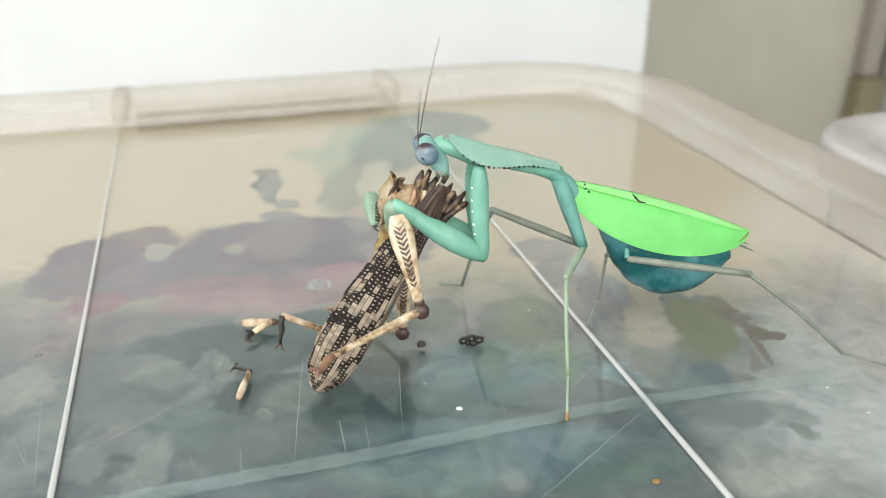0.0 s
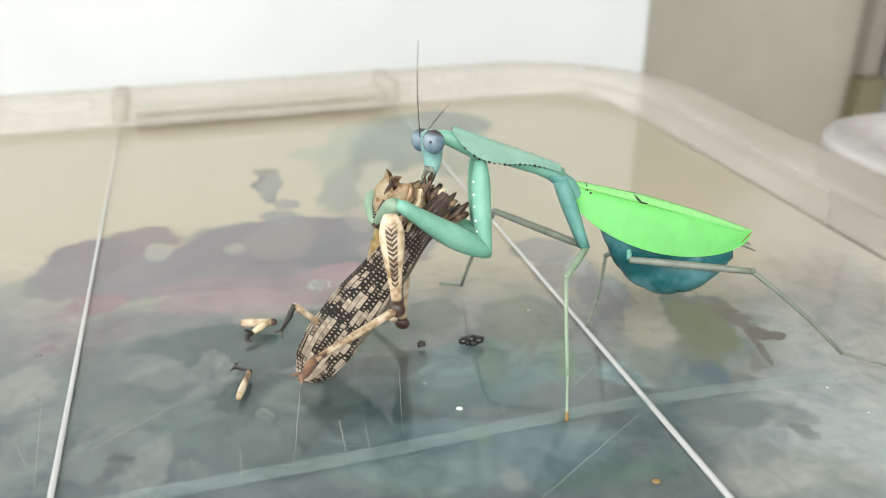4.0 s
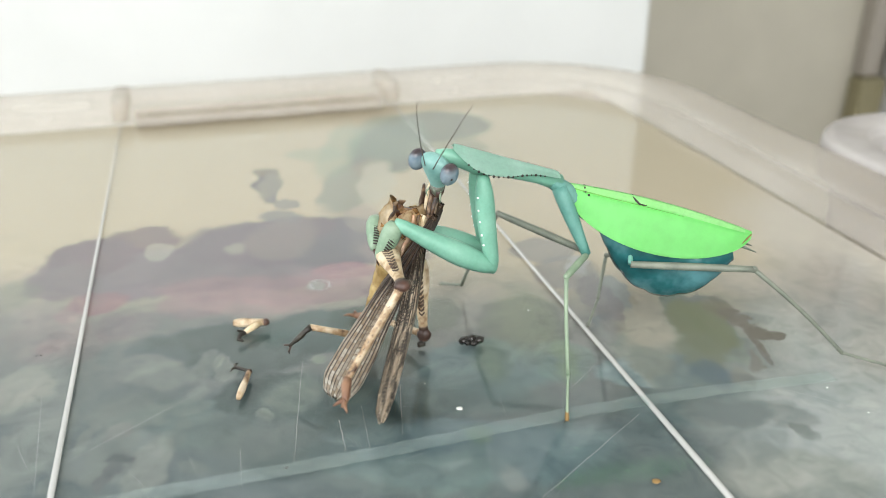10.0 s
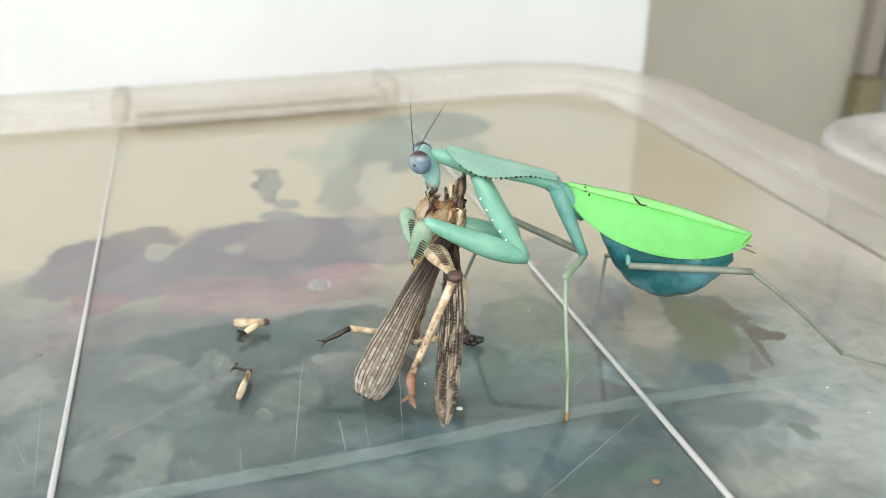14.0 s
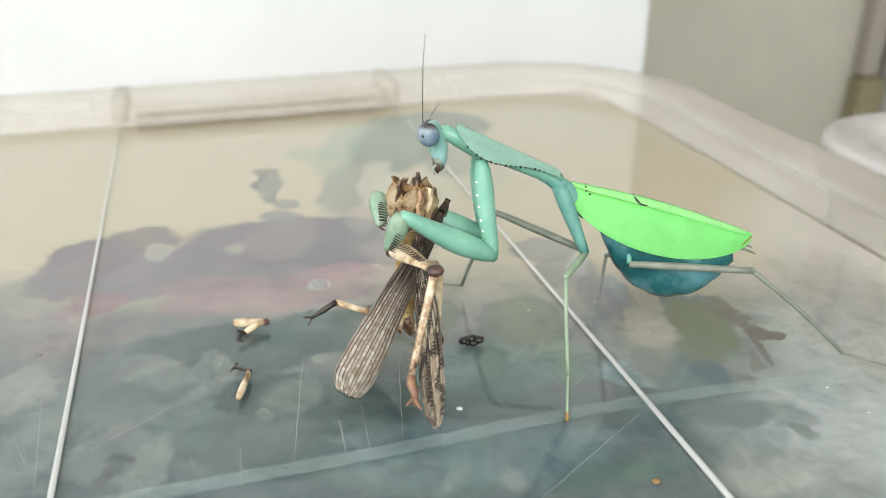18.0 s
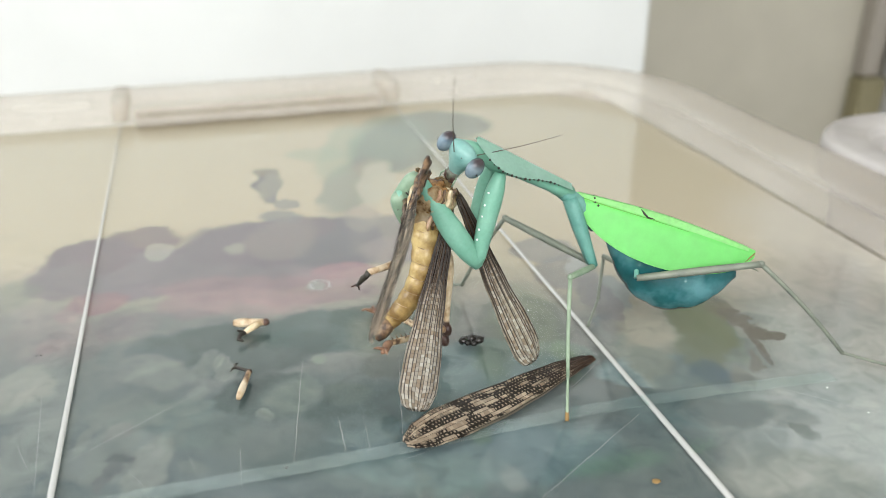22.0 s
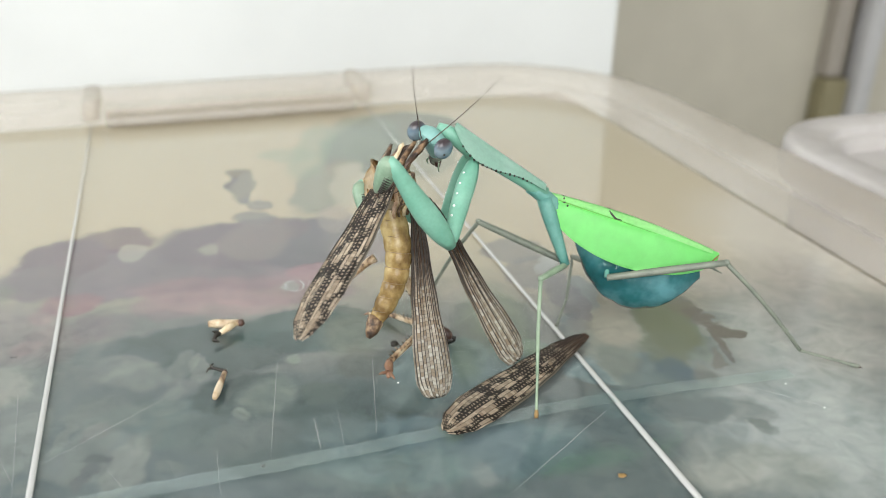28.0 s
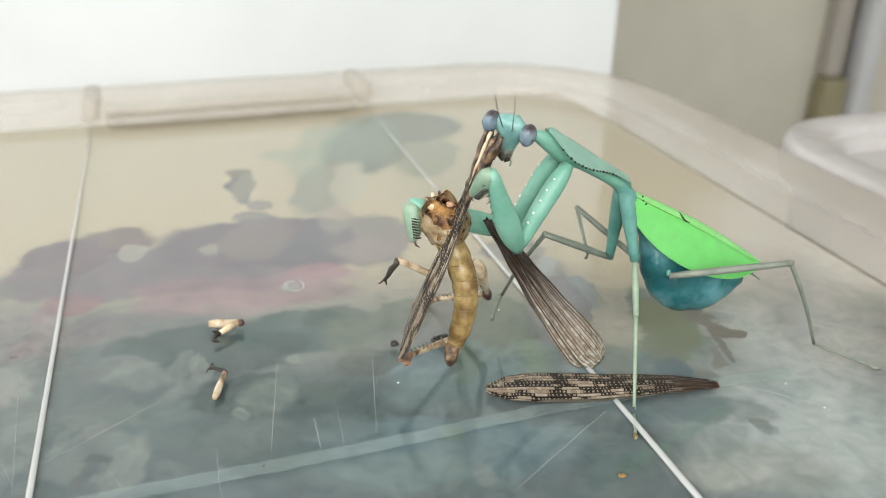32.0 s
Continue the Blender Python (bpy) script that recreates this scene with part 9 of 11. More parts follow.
    walk(hind_far_tarsus, [
        (0, pose(-0.02670, -0.01812, -0.03409, 18.0, 21.3, 73.7)),
        (1, pose(-0.02722, -0.01820, -0.03403, 17.8, 21.3, 73.4)),
        (2, pose(-0.02599, -0.01811, -0.03388, 17.2, 21.0, 73.4)),
        (3, pose(-0.02626, -0.01810, -0.03398, 17.4, 21.1, 73.5)),
        (6, pose(-0.02439, -0.01810, -0.03433, 17.1, 20.7, 74.4)),
        (7, pose(-0.02446, -0.01825, -0.03410, 16.5, 20.5, 74.3)),
        (8, pose(-0.02446, -0.01829, -0.03408, 16.6, 20.5, 74.5)),
        (9, pose(-0.02357, -0.01826, -0.03407, 16.5, 20.3, 74.9)),
        (10, pose(-0.02399, -0.01849, -0.03363, 15.4, 20.1, 74.3)),
        (11, pose(-0.02336, -0.01848, -0.03333, 14.7, 19.9, 74.1)),
        (12, pose(-0.02423, -0.01858, -0.03334, 14.9, 20.0, 73.9)),
        (13, pose(-0.02467, -0.01858, -0.03348, 15.4, 20.2, 74.1)),
        (14, pose(-0.02425, -0.01861, -0.03332, 15.0, 20.0, 74.1)),
        (17, pose(-0.02378, -0.01851, -0.03331, 15.3, 20.0, 74.4)),
        (18, pose(-0.02463, -0.01852, -0.03361, 16.4, 20.3, 74.7)),
        (19, pose(-0.02579, -0.01862, -0.03220, 19.0, 20.8, 76.1)),
        (19.7, pose(-0.02505, -0.01848, -0.03293, 18.5, 20.7, 75.9)),
        (20, pose(-0.02503, -0.01847, -0.03326, 18.2, 20.6, 75.8)),
        (20.9, pose(-0.02144, -0.01816, -0.02988, 17.0, 20.2, 75.7)),
        (21, pose(-0.02266, -0.01779, -0.03118, 18.3, 21.0, 74.9)),
        (21.2, pose(-0.02333, -0.01788, -0.03100, 18.3, 21.0, 74.7)),
        (22, pose(-0.02237, -0.01785, -0.03057, 18.5, 20.9, 75.3)),
        (23, pose(-0.02284, -0.01779, -0.03068, 20.3, 21.2, 76.4)),
        (25, pose(-0.02284, -0.01779, -0.03068, 20.3, 21.2, 76.4)),
        (25.5, pose(-0.02256, -0.01779, -0.03057, 20.0, 21.1, 76.3)),
        (27.5, pose(-0.02208, -0.01803, -0.03183, 20.3, 20.5, 78.2)),
        (28, pose(-0.02150, -0.01792, -0.03148, 19.6, 20.5, 77.5)),
        (29, pose(-0.02150, -0.01792, -0.03148, 19.6, 20.5, 77.5)),
        (30, pose(-0.02117, -0.01813, -0.03034, 19.0, 20.3, 77.7)),
        (30.6, pose(-0.02117, -0.01813, -0.03034, 19.0, 20.3, 77.7)),
        (30.7, pose(-0.02302, -0.01769, -0.03518, 16.1, 20.6, 73.3)),
        (30.85, pose(-0.02245, -0.01733, -0.03489, 16.5, 21.0, 72.9)),
        (31, pose(-0.01604, -0.01755, -0.03209, 19.8, 27.3, 61.0)),
        (31.07, pose(-0.01391, -0.01523, -0.02743, 2.7, 44.4, -0.4)),
        (31.1, pose(-0.01177, -0.01292, -0.02278, -25.7, 38.6, -70.7)),
        (31.15, pose(-0.00964, -0.01060, -0.01812, -31.2, 17.3, -124.5)),
        (31.3, pose(-0.00928, -0.01051, -0.01896, -33.8, 16.6, -123.7)),
        (32, pose(-0.00967, -0.01020, -0.01976, -35.0, 15.6, -124.3)),
    ])
    walk(locust, [
        (0, pose(-0.00826, 0.16495, 0.03797, 69.9, -71.4, 15.7)),
        (1, pose(-0.00883, 0.16483, 0.03865, 73.1, -70.2, 12.0)),
        (2, pose(-0.00179, 0.16624, 0.03616, 72.8, -68.4, 11.9)),
        (3, pose(-0.00532, 0.16554, 0.03837, 66.3, -70.4, 19.4)),
        (6, pose(-0.01175, 0.16425, 0.03825, 78.8, -70.6, 6.0)),
        (7, pose(-0.01006, 0.16459, 0.03620, 92.3, -72.3, -7.9)),
        (8, pose(-0.00298, 0.16600, 0.03626, 103.2, -74.8, -18.2)),
        (9, pose(-0.00119, 0.16636, 0.03611, 84.1, -77.7, 2.3)),
        (10, pose(-0.00836, 0.16493, 0.03283, 84.0, -72.3, 0.8)),
        (11, pose(0.00000, 0.16660, 0.03471, 94.9, -72.6, -10.6)),
        (12, pose(-0.00300, 0.16600, 0.03367, 101.8, -75.5, -16.6)),
        (13, pose(0.00000, 0.16660, 0.03471, 90.4, -75.6, -4.8)),
        (14, pose(-0.00060, 0.16648, 0.03346, 102.0, -75.8, -16.6)),
        (17, pose(-0.00358, 0.16588, 0.03501, 109.8, -81.6, -22.4)),
        (18, pose(-0.00651, 0.16530, 0.03783, 111.4, -85.2, -22.8)),
        (19, pose(-0.00592, 0.16542, 0.03778, 104.9, -84.2, -16.7)),
        (19.7, pose(-0.00221, 0.16316, 0.04033, 119.8, -77.3, -33.7)),
        (20, pose(-0.00163, 0.16327, 0.04090, 99.2, -70.5, -15.8)),
        (20.9, pose(-0.00164, 0.16327, 0.03840, 116.7, -72.4, -32.6)),
        (21, pose(-0.00339, 0.16292, 0.03728, 125.8, -70.8, -42.2)),
        (21.2, pose(-0.00396, 0.16281, 0.03859, 123.4, -73.1, -38.9)),
        (22, pose(-0.00279, 0.16304, 0.03975, 107.2, -71.4, -23.6)),
        (23, pose(-0.00279, 0.16304, 0.03975, 109.2, -77.4, -23.3)),
        (24, pose(-0.00454, 0.16269, 0.03864, 130.3, -77.5, -43.9)),
        (25, pose(-0.00628, 0.16234, 0.03878, 144.2, -78.6, -56.8)),
        (25.5, pose(-0.00572, 0.16246, 0.03747, 141.1, -75.6, -54.7)),
        (27.5, pose(-0.00491, 0.16262, 0.04323, 132.8, -81.6, -45.0)),
        (28, pose(-0.00540, 0.16252, 0.04327, 111.4, -82.5, -23.6)),
        (29, pose(-0.00540, 0.16252, 0.04327, 107.2, -81.7, -19.8)),
        (30, pose(-0.00248, 0.16310, 0.04050, 128.2, -75.2, -42.6)),
        (30.6, pose(-0.00129, 0.16334, 0.04040, 118.0, -77.5, -31.9)),
        (30.7, pose(-0.00249, 0.16310, 0.03792, 160.0, -78.7, -71.5)),
        (30.85, pose(-0.00189, 0.16322, 0.03852, 154.6, -79.9, -66.2)),
        (30.93, pose(0.00196, 0.16249, 0.03978, 75.3, -70.1, -51.4)),
        (31, pose(0.00580, 0.16176, 0.04105, 26.6, -62.4, -69.0)),
        (31.15, pose(0.01048, 0.15970, 0.03872, 26.5, -64.1, -72.6)),
        (31.3, pose(0.00936, 0.15947, 0.03586, -4.2, -65.4, -92.0)),
        (32, pose(0.00612, 0.15882, 0.03692, -13.2, -63.8, -97.8)),
    ])
    walk(prey_abdomen, [
        (0, pose(-0.00400, -0.00000, -0.00000, -180.0, -0.0, -180.0)),
        (1, pose(-0.00400, 0.00000, -0.00000, 180.0, -0.0, -180.0)),
        (2, pose(-0.00400, 0.00000, 0.00000, -180.0, -0.0, 180.0)),
        (3, pose(-0.00400, -0.00000, 0.00000, 180.0, 0.0, 180.0)),
        (6, pose(-0.00400, 0.00000, 0.00000, -180.0, 0.0, 180.0)),
        (7, pose(-0.00400, 0.00000, 0.00000, 180.0, -0.0, -180.0)),
        (8, pose(-0.00400, 0.00000, 0.00000, 180.0, -0.0, -180.0)),
        (9, pose(-0.00400, 0.00000, 0.00000, -180.0, -0.0, 180.0)),
        (10, pose(-0.00400, -0.00000, 0.00000, -180.0, 0.0, 180.0)),
        (11, pose(-0.00400, 0.00000, 0.00000, -180.0, 0.0, 180.0)),
        (12, pose(-0.00400, 0.00000, 0.00000, -180.0, 0.0, 180.0)),
        (13, pose(-0.00400, -0.00000, 0.00000, 180.0, 0.0, 180.0)),
        (14, pose(-0.00400, -0.00000, 0.00000, -180.0, 0.0, 180.0)),
        (17, pose(-0.00400, 0.00000, 0.00000, 180.0, -0.0, -180.0)),
        (18, pose(-0.00400, 0.00000, 0.00000, 180.0, 0.0, -180.0)),
        (19, pose(-0.00400, 0.00000, -0.00000, 180.0, 0.0, 180.0)),
        (19.33, pose(-0.00400, 0.00000, 0.00000, -126.8, -10.3, -174.7)),
        (19.7, pose(-0.00400, 0.00000, 0.00000, -71.7, -20.6, 179.9)),
        (20, pose(-0.00400, 0.00000, -0.00000, -70.8, -21.1, 179.5)),
        (20.9, pose(-0.00400, -0.00000, 0.00000, -72.1, -20.1, 179.6)),
        (21, pose(-0.00400, 0.00000, -0.00000, -73.0, -19.2, 179.8)),
        (21.2, pose(-0.00400, -0.00000, 0.00000, -72.4, -19.8, 179.9)),
        (22, pose(-0.00400, 0.00000, 0.00000, -71.5, -20.6, 179.7)),
        (23, pose(-0.00400, -0.00000, 0.00000, -71.4, -20.9, 179.9)),
        (24, pose(-0.00400, 0.00000, -0.00000, -72.0, -20.1, -179.8)),
        (25, pose(-0.00400, 0.00000, 0.00000, -72.0, -19.9, -179.4)),
        (25.5, pose(-0.00400, 0.00000, 0.00000, -72.4, -19.3, -179.6)),
        (27.5, pose(-0.00400, -0.00000, 0.00000, -71.7, -20.7, -179.6)),
        (28, pose(-0.00400, 0.00000, 0.00000, -71.7, -21.2, -179.6)),
        (29, pose(-0.00400, 0.00000, 0.00000, -71.6, -21.2, -179.6)),
        (30, pose(-0.00400, -0.00000, 0.00000, -72.1, -19.9, 179.8)),
        (30.6, pose(-0.00400, -0.00000, 0.00000, -71.6, -20.6, 179.7)),
        (30.7, pose(-0.00400, 0.00000, 0.00000, -71.5, -19.5, -179.9)),
        (30.85, pose(-0.00400, 0.00000, 0.00000, -71.5, -19.9, 180.0)),
        (30.93, pose(-0.00400, -0.00000, 0.00000, -134.5, -10.0, -148.7)),
        (31, pose(-0.00400, -0.00000, 0.00000, 171.6, 20.9, -141.2)),
        (31.15, pose(-0.00400, 0.00000, 0.00000, 167.4, 22.9, -142.1)),
        (31.3, pose(-0.00400, -0.00000, 0.00000, 102.2, 41.5, 178.1)),
        (32, pose(-0.00400, 0.00000, 0.00000, 80.4, 37.3, 163.0)),
    ])
    walk(prey_femur_near, [
        (0, pose(0.00086, 0.00035, 0.01252, -5.9, -10.6, -147.1)),
        (1, pose(0.00103, 0.00088, 0.01334, -6.6, -9.1, -145.5)),
        (2, pose(0.00103, 0.00078, 0.01558, -6.4, -2.1, -145.3)),
        (3, pose(0.00077, 0.00002, 0.01543, -4.9, -1.9, -153.6)),
        (6, pose(0.00459, 0.00191, 0.02193, -6.4, 9.8, -161.4)),
        (7, pose(-0.00272, 0.00151, 0.00199, -15.6, -63.5, -143.3)),
        (8, pose(-0.00524, 0.00120, 0.00101, -28.8, -77.6, -132.6)),
        (9, pose(-0.00466, 0.00137, 0.00035, -24.5, -72.2, -138.5)),
        (10, pose(-0.00406, 0.00239, 0.00518, -85.5, -71.1, -68.0)),
        (11, pose(-0.00360, 0.00205, 0.00531, -71.5, -71.4, -83.9)),
        (12, pose(-0.00330, 0.00111, 0.00499, -103.8, -70.5, -53.3)),
        (13, pose(-0.00494, 0.00140, 0.00501, -94.9, -71.1, -61.7)),
        (14, pose(-0.00447, 0.00031, 0.00505, -111.4, -68.2, -45.6)),
        (17, pose(-0.00559, 0.00084, 0.00516, -93.4, -65.4, -71.7)),
        (18, pose(-0.00790, 0.00280, 0.00613, -103.7, -59.8, -62.7)),
        (19, pose(-0.00941, 0.00243, 0.00598, -118.4, -64.0, -45.2)),
        (19.7, pose(-0.01163, -0.00426, 0.00570, -135.2, -42.6, -18.8)),
        (20, pose(-0.01057, -0.00481, 0.00558, -128.3, -41.5, -16.7)),
        (20.9, pose(-0.00969, -0.00533, 0.00467, -119.5, -40.4, -39.1)),
        (21, pose(0.00269, -0.00475, 0.00854, -115.9, -54.0, -45.3)),
        (21.2, pose(0.00483, -0.00305, 0.00846, -84.2, -88.5, -75.3)),
        (21.6, pose(-0.00841, -0.00452, -0.00240, 41.8, -53.0, -176.9)),
        (22, pose(-0.01150, -0.00701, -0.00190, 59.7, -7.8, -161.8)),
        (23, pose(-0.01074, -0.00588, -0.00220, 63.0, -9.1, -171.8)),
        (24, pose(-0.00977, -0.00736, -0.00210, 60.6, -12.6, -162.6)),
        (25, pose(-0.01015, -0.00866, -0.00217, 61.8, -14.0, -166.6)),
        (25.5, pose(-0.00868, -0.00849, -0.00214, 59.7, -15.5, -162.5)),
        (27.5, pose(-0.01407, -0.00760, -0.00204, 63.2, -10.5, -169.6)),
        (28, pose(-0.01382, -0.00812, -0.00289, 63.1, -6.8, -166.2)),
        (29, pose(-0.01370, -0.00748, -0.00278, 63.7, -9.3, -171.7)),
        (30, pose(-0.01103, -0.00820, -0.00184, 57.5, -11.1, -154.2)),
        (30.6, pose(-0.01099, -0.00817, -0.00247, 59.0, -8.4, -153.6)),
        (30.7, pose(-0.01892, -0.00487, 0.00069, 58.7, -4.6, -149.2)),
        (30.85, pose(-0.01951, -0.00446, 0.00042, 59.2, -3.2, -148.8)),
        (30.93, pose(-0.01967, -0.00064, 0.00021, 1.1, 8.5, -142.8)),
        (31, pose(-0.01982, 0.00318, 0.00001, -59.1, 19.7, -150.0)),
        (31.15, pose(-0.01813, 0.00286, 0.00198, -68.9, 27.6, -163.6)),
        (31.3, pose(-0.01760, 0.00272, 0.00514, -119.9, 31.9, -174.6)),
        (32, pose(-0.01926, 0.00368, 0.00617, -136.2, 35.0, 179.6)),
    ])
    walk(prey_tibia_near, [
        (0, pose(-0.01523, -0.01006, 0.01612, 74.9, -34.9, 124.8)),
        (1, pose(-0.01484, -0.01002, 0.01642, 75.1, -38.1, 126.6)),
        (2, pose(-0.01499, -0.01030, 0.01631, 77.0, -33.6, 124.1)),
        (3, pose(-0.01668, -0.00866, 0.01609, 76.4, -40.7, 120.9)),
        (6, pose(-0.01363, -0.00420, 0.01863, 65.3, -42.7, 141.3)),
        (7, pose(-0.00970, -0.00370, 0.01944, 70.0, -44.9, 136.6)),
        (8, pose(-0.00807, -0.00189, 0.02006, 71.7, -44.3, 133.9)),
        (9, pose(-0.00912, -0.00258, 0.01891, 63.8, -34.3, 140.6)),
        (10, pose(-0.00169, -0.00346, 0.02363, 50.7, -40.3, 164.2)),
        (11, pose(-0.00294, -0.00414, 0.02379, 50.0, -44.2, 166.0)),
        (12, pose(0.00059, -0.00411, 0.02337, 50.2, -42.3, 164.2)),
        (13, pose(-0.00195, -0.00415, 0.02346, 48.4, -39.4, 166.2)),
        (14, pose(0.00059, -0.00486, 0.02316, 48.6, -42.1, 166.3)),
        (17, pose(-0.00304, -0.00688, 0.02288, 55.8, -42.2, 151.6)),
        (18, pose(-0.00341, -0.00591, 0.02299, 41.4, -39.3, 169.3)),
        (19, pose(-0.00338, -0.00364, 0.02350, 35.7, -38.8, 178.7)),
        (19.7, pose(0.00194, -0.00889, 0.01891, 27.8, -39.8, -166.9)),
        (20, pose(0.00342, -0.00901, 0.01851, 19.8, -34.4, -148.9)),
        (20.9, pose(0.00184, -0.01469, 0.01730, 31.3, -43.8, -172.3)),
        (21, pose(0.01075, -0.01290, 0.02432, 46.3, -44.8, 164.9)),
        (21.2, pose(0.00496, -0.00356, 0.02795, 56.6, -7.6, 161.6)),
        (22, pose(-0.02985, -0.01305, 0.00074, 121.8, -53.1, 72.0)),
        (23, pose(-0.02980, -0.00864, 0.00089, 117.3, -56.1, 70.0)),
        (24, pose(-0.02793, -0.01306, 0.00214, 107.8, -56.1, 81.7)),
        (25, pose(-0.02855, -0.01306, 0.00253, 112.5, -61.3, 73.9)),
        (25.5, pose(-0.02660, -0.01415, 0.00307, 114.0, -60.0, 75.7)),
        (27.5, pose(-0.03293, -0.01105, 0.00151, 114.6, -65.5, 69.7)),
        (28, pose(-0.03263, -0.01273, -0.00059, 101.5, -65.3, 83.6)),
        (29, pose(-0.03274, -0.01025, 0.00037, 121.7, -71.0, 63.2)),
        (30, pose(-0.02826, -0.01653, 0.00191, 105.0, -54.4, 91.1)),
        (30.6, pose(-0.02827, -0.01675, 0.00037, 95.8, -48.3, 99.7)),
        (30.7, pose(-0.03562, -0.01481, 0.00225, 124.1, -43.1, 58.9)),
        (30.85, pose(-0.03616, -0.01454, 0.00151, 122.5, -44.1, 60.5)),
        (30.9, pose(-0.03602, -0.01170, -0.00118, -143.1, -61.6, -18.3)),
        (30.93, pose(-0.03587, -0.00885, -0.00387, -91.2, -20.7, -52.8)),
        (31, pose(-0.03572, -0.00601, -0.00656, -63.6, 26.3, -48.1)),
        (31.15, pose(-0.03470, -0.00201, -0.00707, -67.0, 5.7, -61.4)),
        (31.3, pose(-0.03408, 0.00117, -0.00516, -37.2, 41.4, -40.4)),
        (32, pose(-0.03524, 0.00378, -0.00500, -19.5, 47.6, -26.1)),
    ])
    walk(prey_femur_far, [
        (0, pose(-0.01411, -0.00412, -0.00416, -2.9, 11.8, -165.6)),
        (1, pose(-0.01458, -0.00519, -0.00369, -3.3, 18.5, -163.6)),
        (2, pose(-0.01213, -0.00213, -0.00340, -1.4, 12.4, -155.4)),
        (3, pose(-0.01497, -0.00429, -0.00373, -0.4, 27.3, -158.9)),
        (6, pose(-0.01303, -0.00323, -0.00308, -4.5, 10.3, -163.6)),
        (7, pose(-0.01131, -0.00359, -0.00304, -5.2, -2.6, -163.3)),
        (8, pose(-0.01218, -0.00404, -0.00218, -5.2, 2.5, -163.6)),
        (9, pose(-0.01237, -0.00270, -0.00366, -2.4, -1.9, -160.4)),
        (10, pose(-0.00771, -0.00480, -0.00436, -3.7, -2.3, -157.8)),
        (11, pose(-0.01059, -0.00549, -0.00368, -4.8, -4.4, -159.6)),
        (12, pose(-0.00954, -0.00497, -0.00324, -4.3, -1.2, -161.1)),
        (13, pose(-0.01202, -0.00518, -0.00340, -3.4, 3.1, -161.7)),
        (13.5, pose(-0.01444, -0.00605, -0.00534, 0.5, -37.3, -151.1)),
        (14, pose(-0.01686, -0.00693, -0.00728, -16.7, -77.1, -123.9)),
        (15.5, pose(-0.01476, -0.00629, -0.00556, 36.8, -44.4, -168.0)),
        (17, pose(-0.01266, -0.00566, -0.00384, 50.4, -7.3, -169.2)),
        (18, pose(-0.01559, -0.00565, -0.00380, 51.8, -4.3, -173.0)),
        (19, pose(-0.01547, -0.00533, -0.00377, 51.5, -4.0, -171.9)),
        (19.7, pose(-0.01845, -0.00556, -0.00511, 48.0, -10.2, -163.2)),
        (20, pose(-0.01997, -0.00676, -0.00619, 40.8, -11.0, -134.1)),
        (20.9, pose(-0.01784, -0.00501, -0.00491, 39.8, -15.7, -141.8)),
        (21, pose(-0.01546, -0.00588, -0.00408, 41.5, -14.1, -158.4)),
        (21.2, pose(-0.01802, -0.00454, -0.00120, 48.2, 21.9, -162.1)),
        (22, pose(-0.01829, -0.00373, -0.00422, 53.1, -6.2, -149.4)),
        (23, pose(-0.01936, -0.00393, -0.00282, 59.8, 26.4, -157.1)),
        (24, pose(-0.01757, -0.00399, -0.00448, 63.1, -10.2, -154.8)),
        (25, pose(-0.01782, -0.00498, -0.00449, 63.9, -11.7, -157.6)),
        (25.5, pose(-0.01657, -0.00483, -0.00404, 61.9, -13.2, -155.0)),
        (27.5, pose(-0.02347, -0.00347, -0.00473, 60.8, -8.4, -137.4)),
        (28, pose(-0.02314, -0.00373, -0.00594, 62.6, -5.7, -137.0)),
        (29, pose(-0.02351, -0.00403, -0.00636, 61.5, -10.8, -129.8)),
        (30, pose(-0.00868, -0.00197, -0.00559, 66.5, -32.3, -151.3)),
        (30.6, pose(-0.00838, -0.00199, -0.00608, 68.7, -29.3, -152.9)),
        (30.7, pose(-0.00703, -0.00516, -0.00625, 72.7, -13.5, -165.8)),
        (30.85, pose(-0.00749, -0.00528, -0.00635, 72.8, -12.0, -165.3)),
        (30.93, pose(-0.01233, -0.00388, -0.00571, 7.8, 8.5, 173.3)),
        (31, pose(-0.01716, -0.00248, -0.00506, -59.2, -3.2, 146.1)),
        (31.15, pose(-0.01395, -0.00087, -0.00251, -60.5, 5.3, 157.1)),
        (31.3, pose(-0.01216, 0.00414, 0.00038, -105.6, -6.9, 170.2)),
        (32, pose(-0.01389, 0.00675, 0.00140, -121.0, -17.2, 178.9)),
    ])
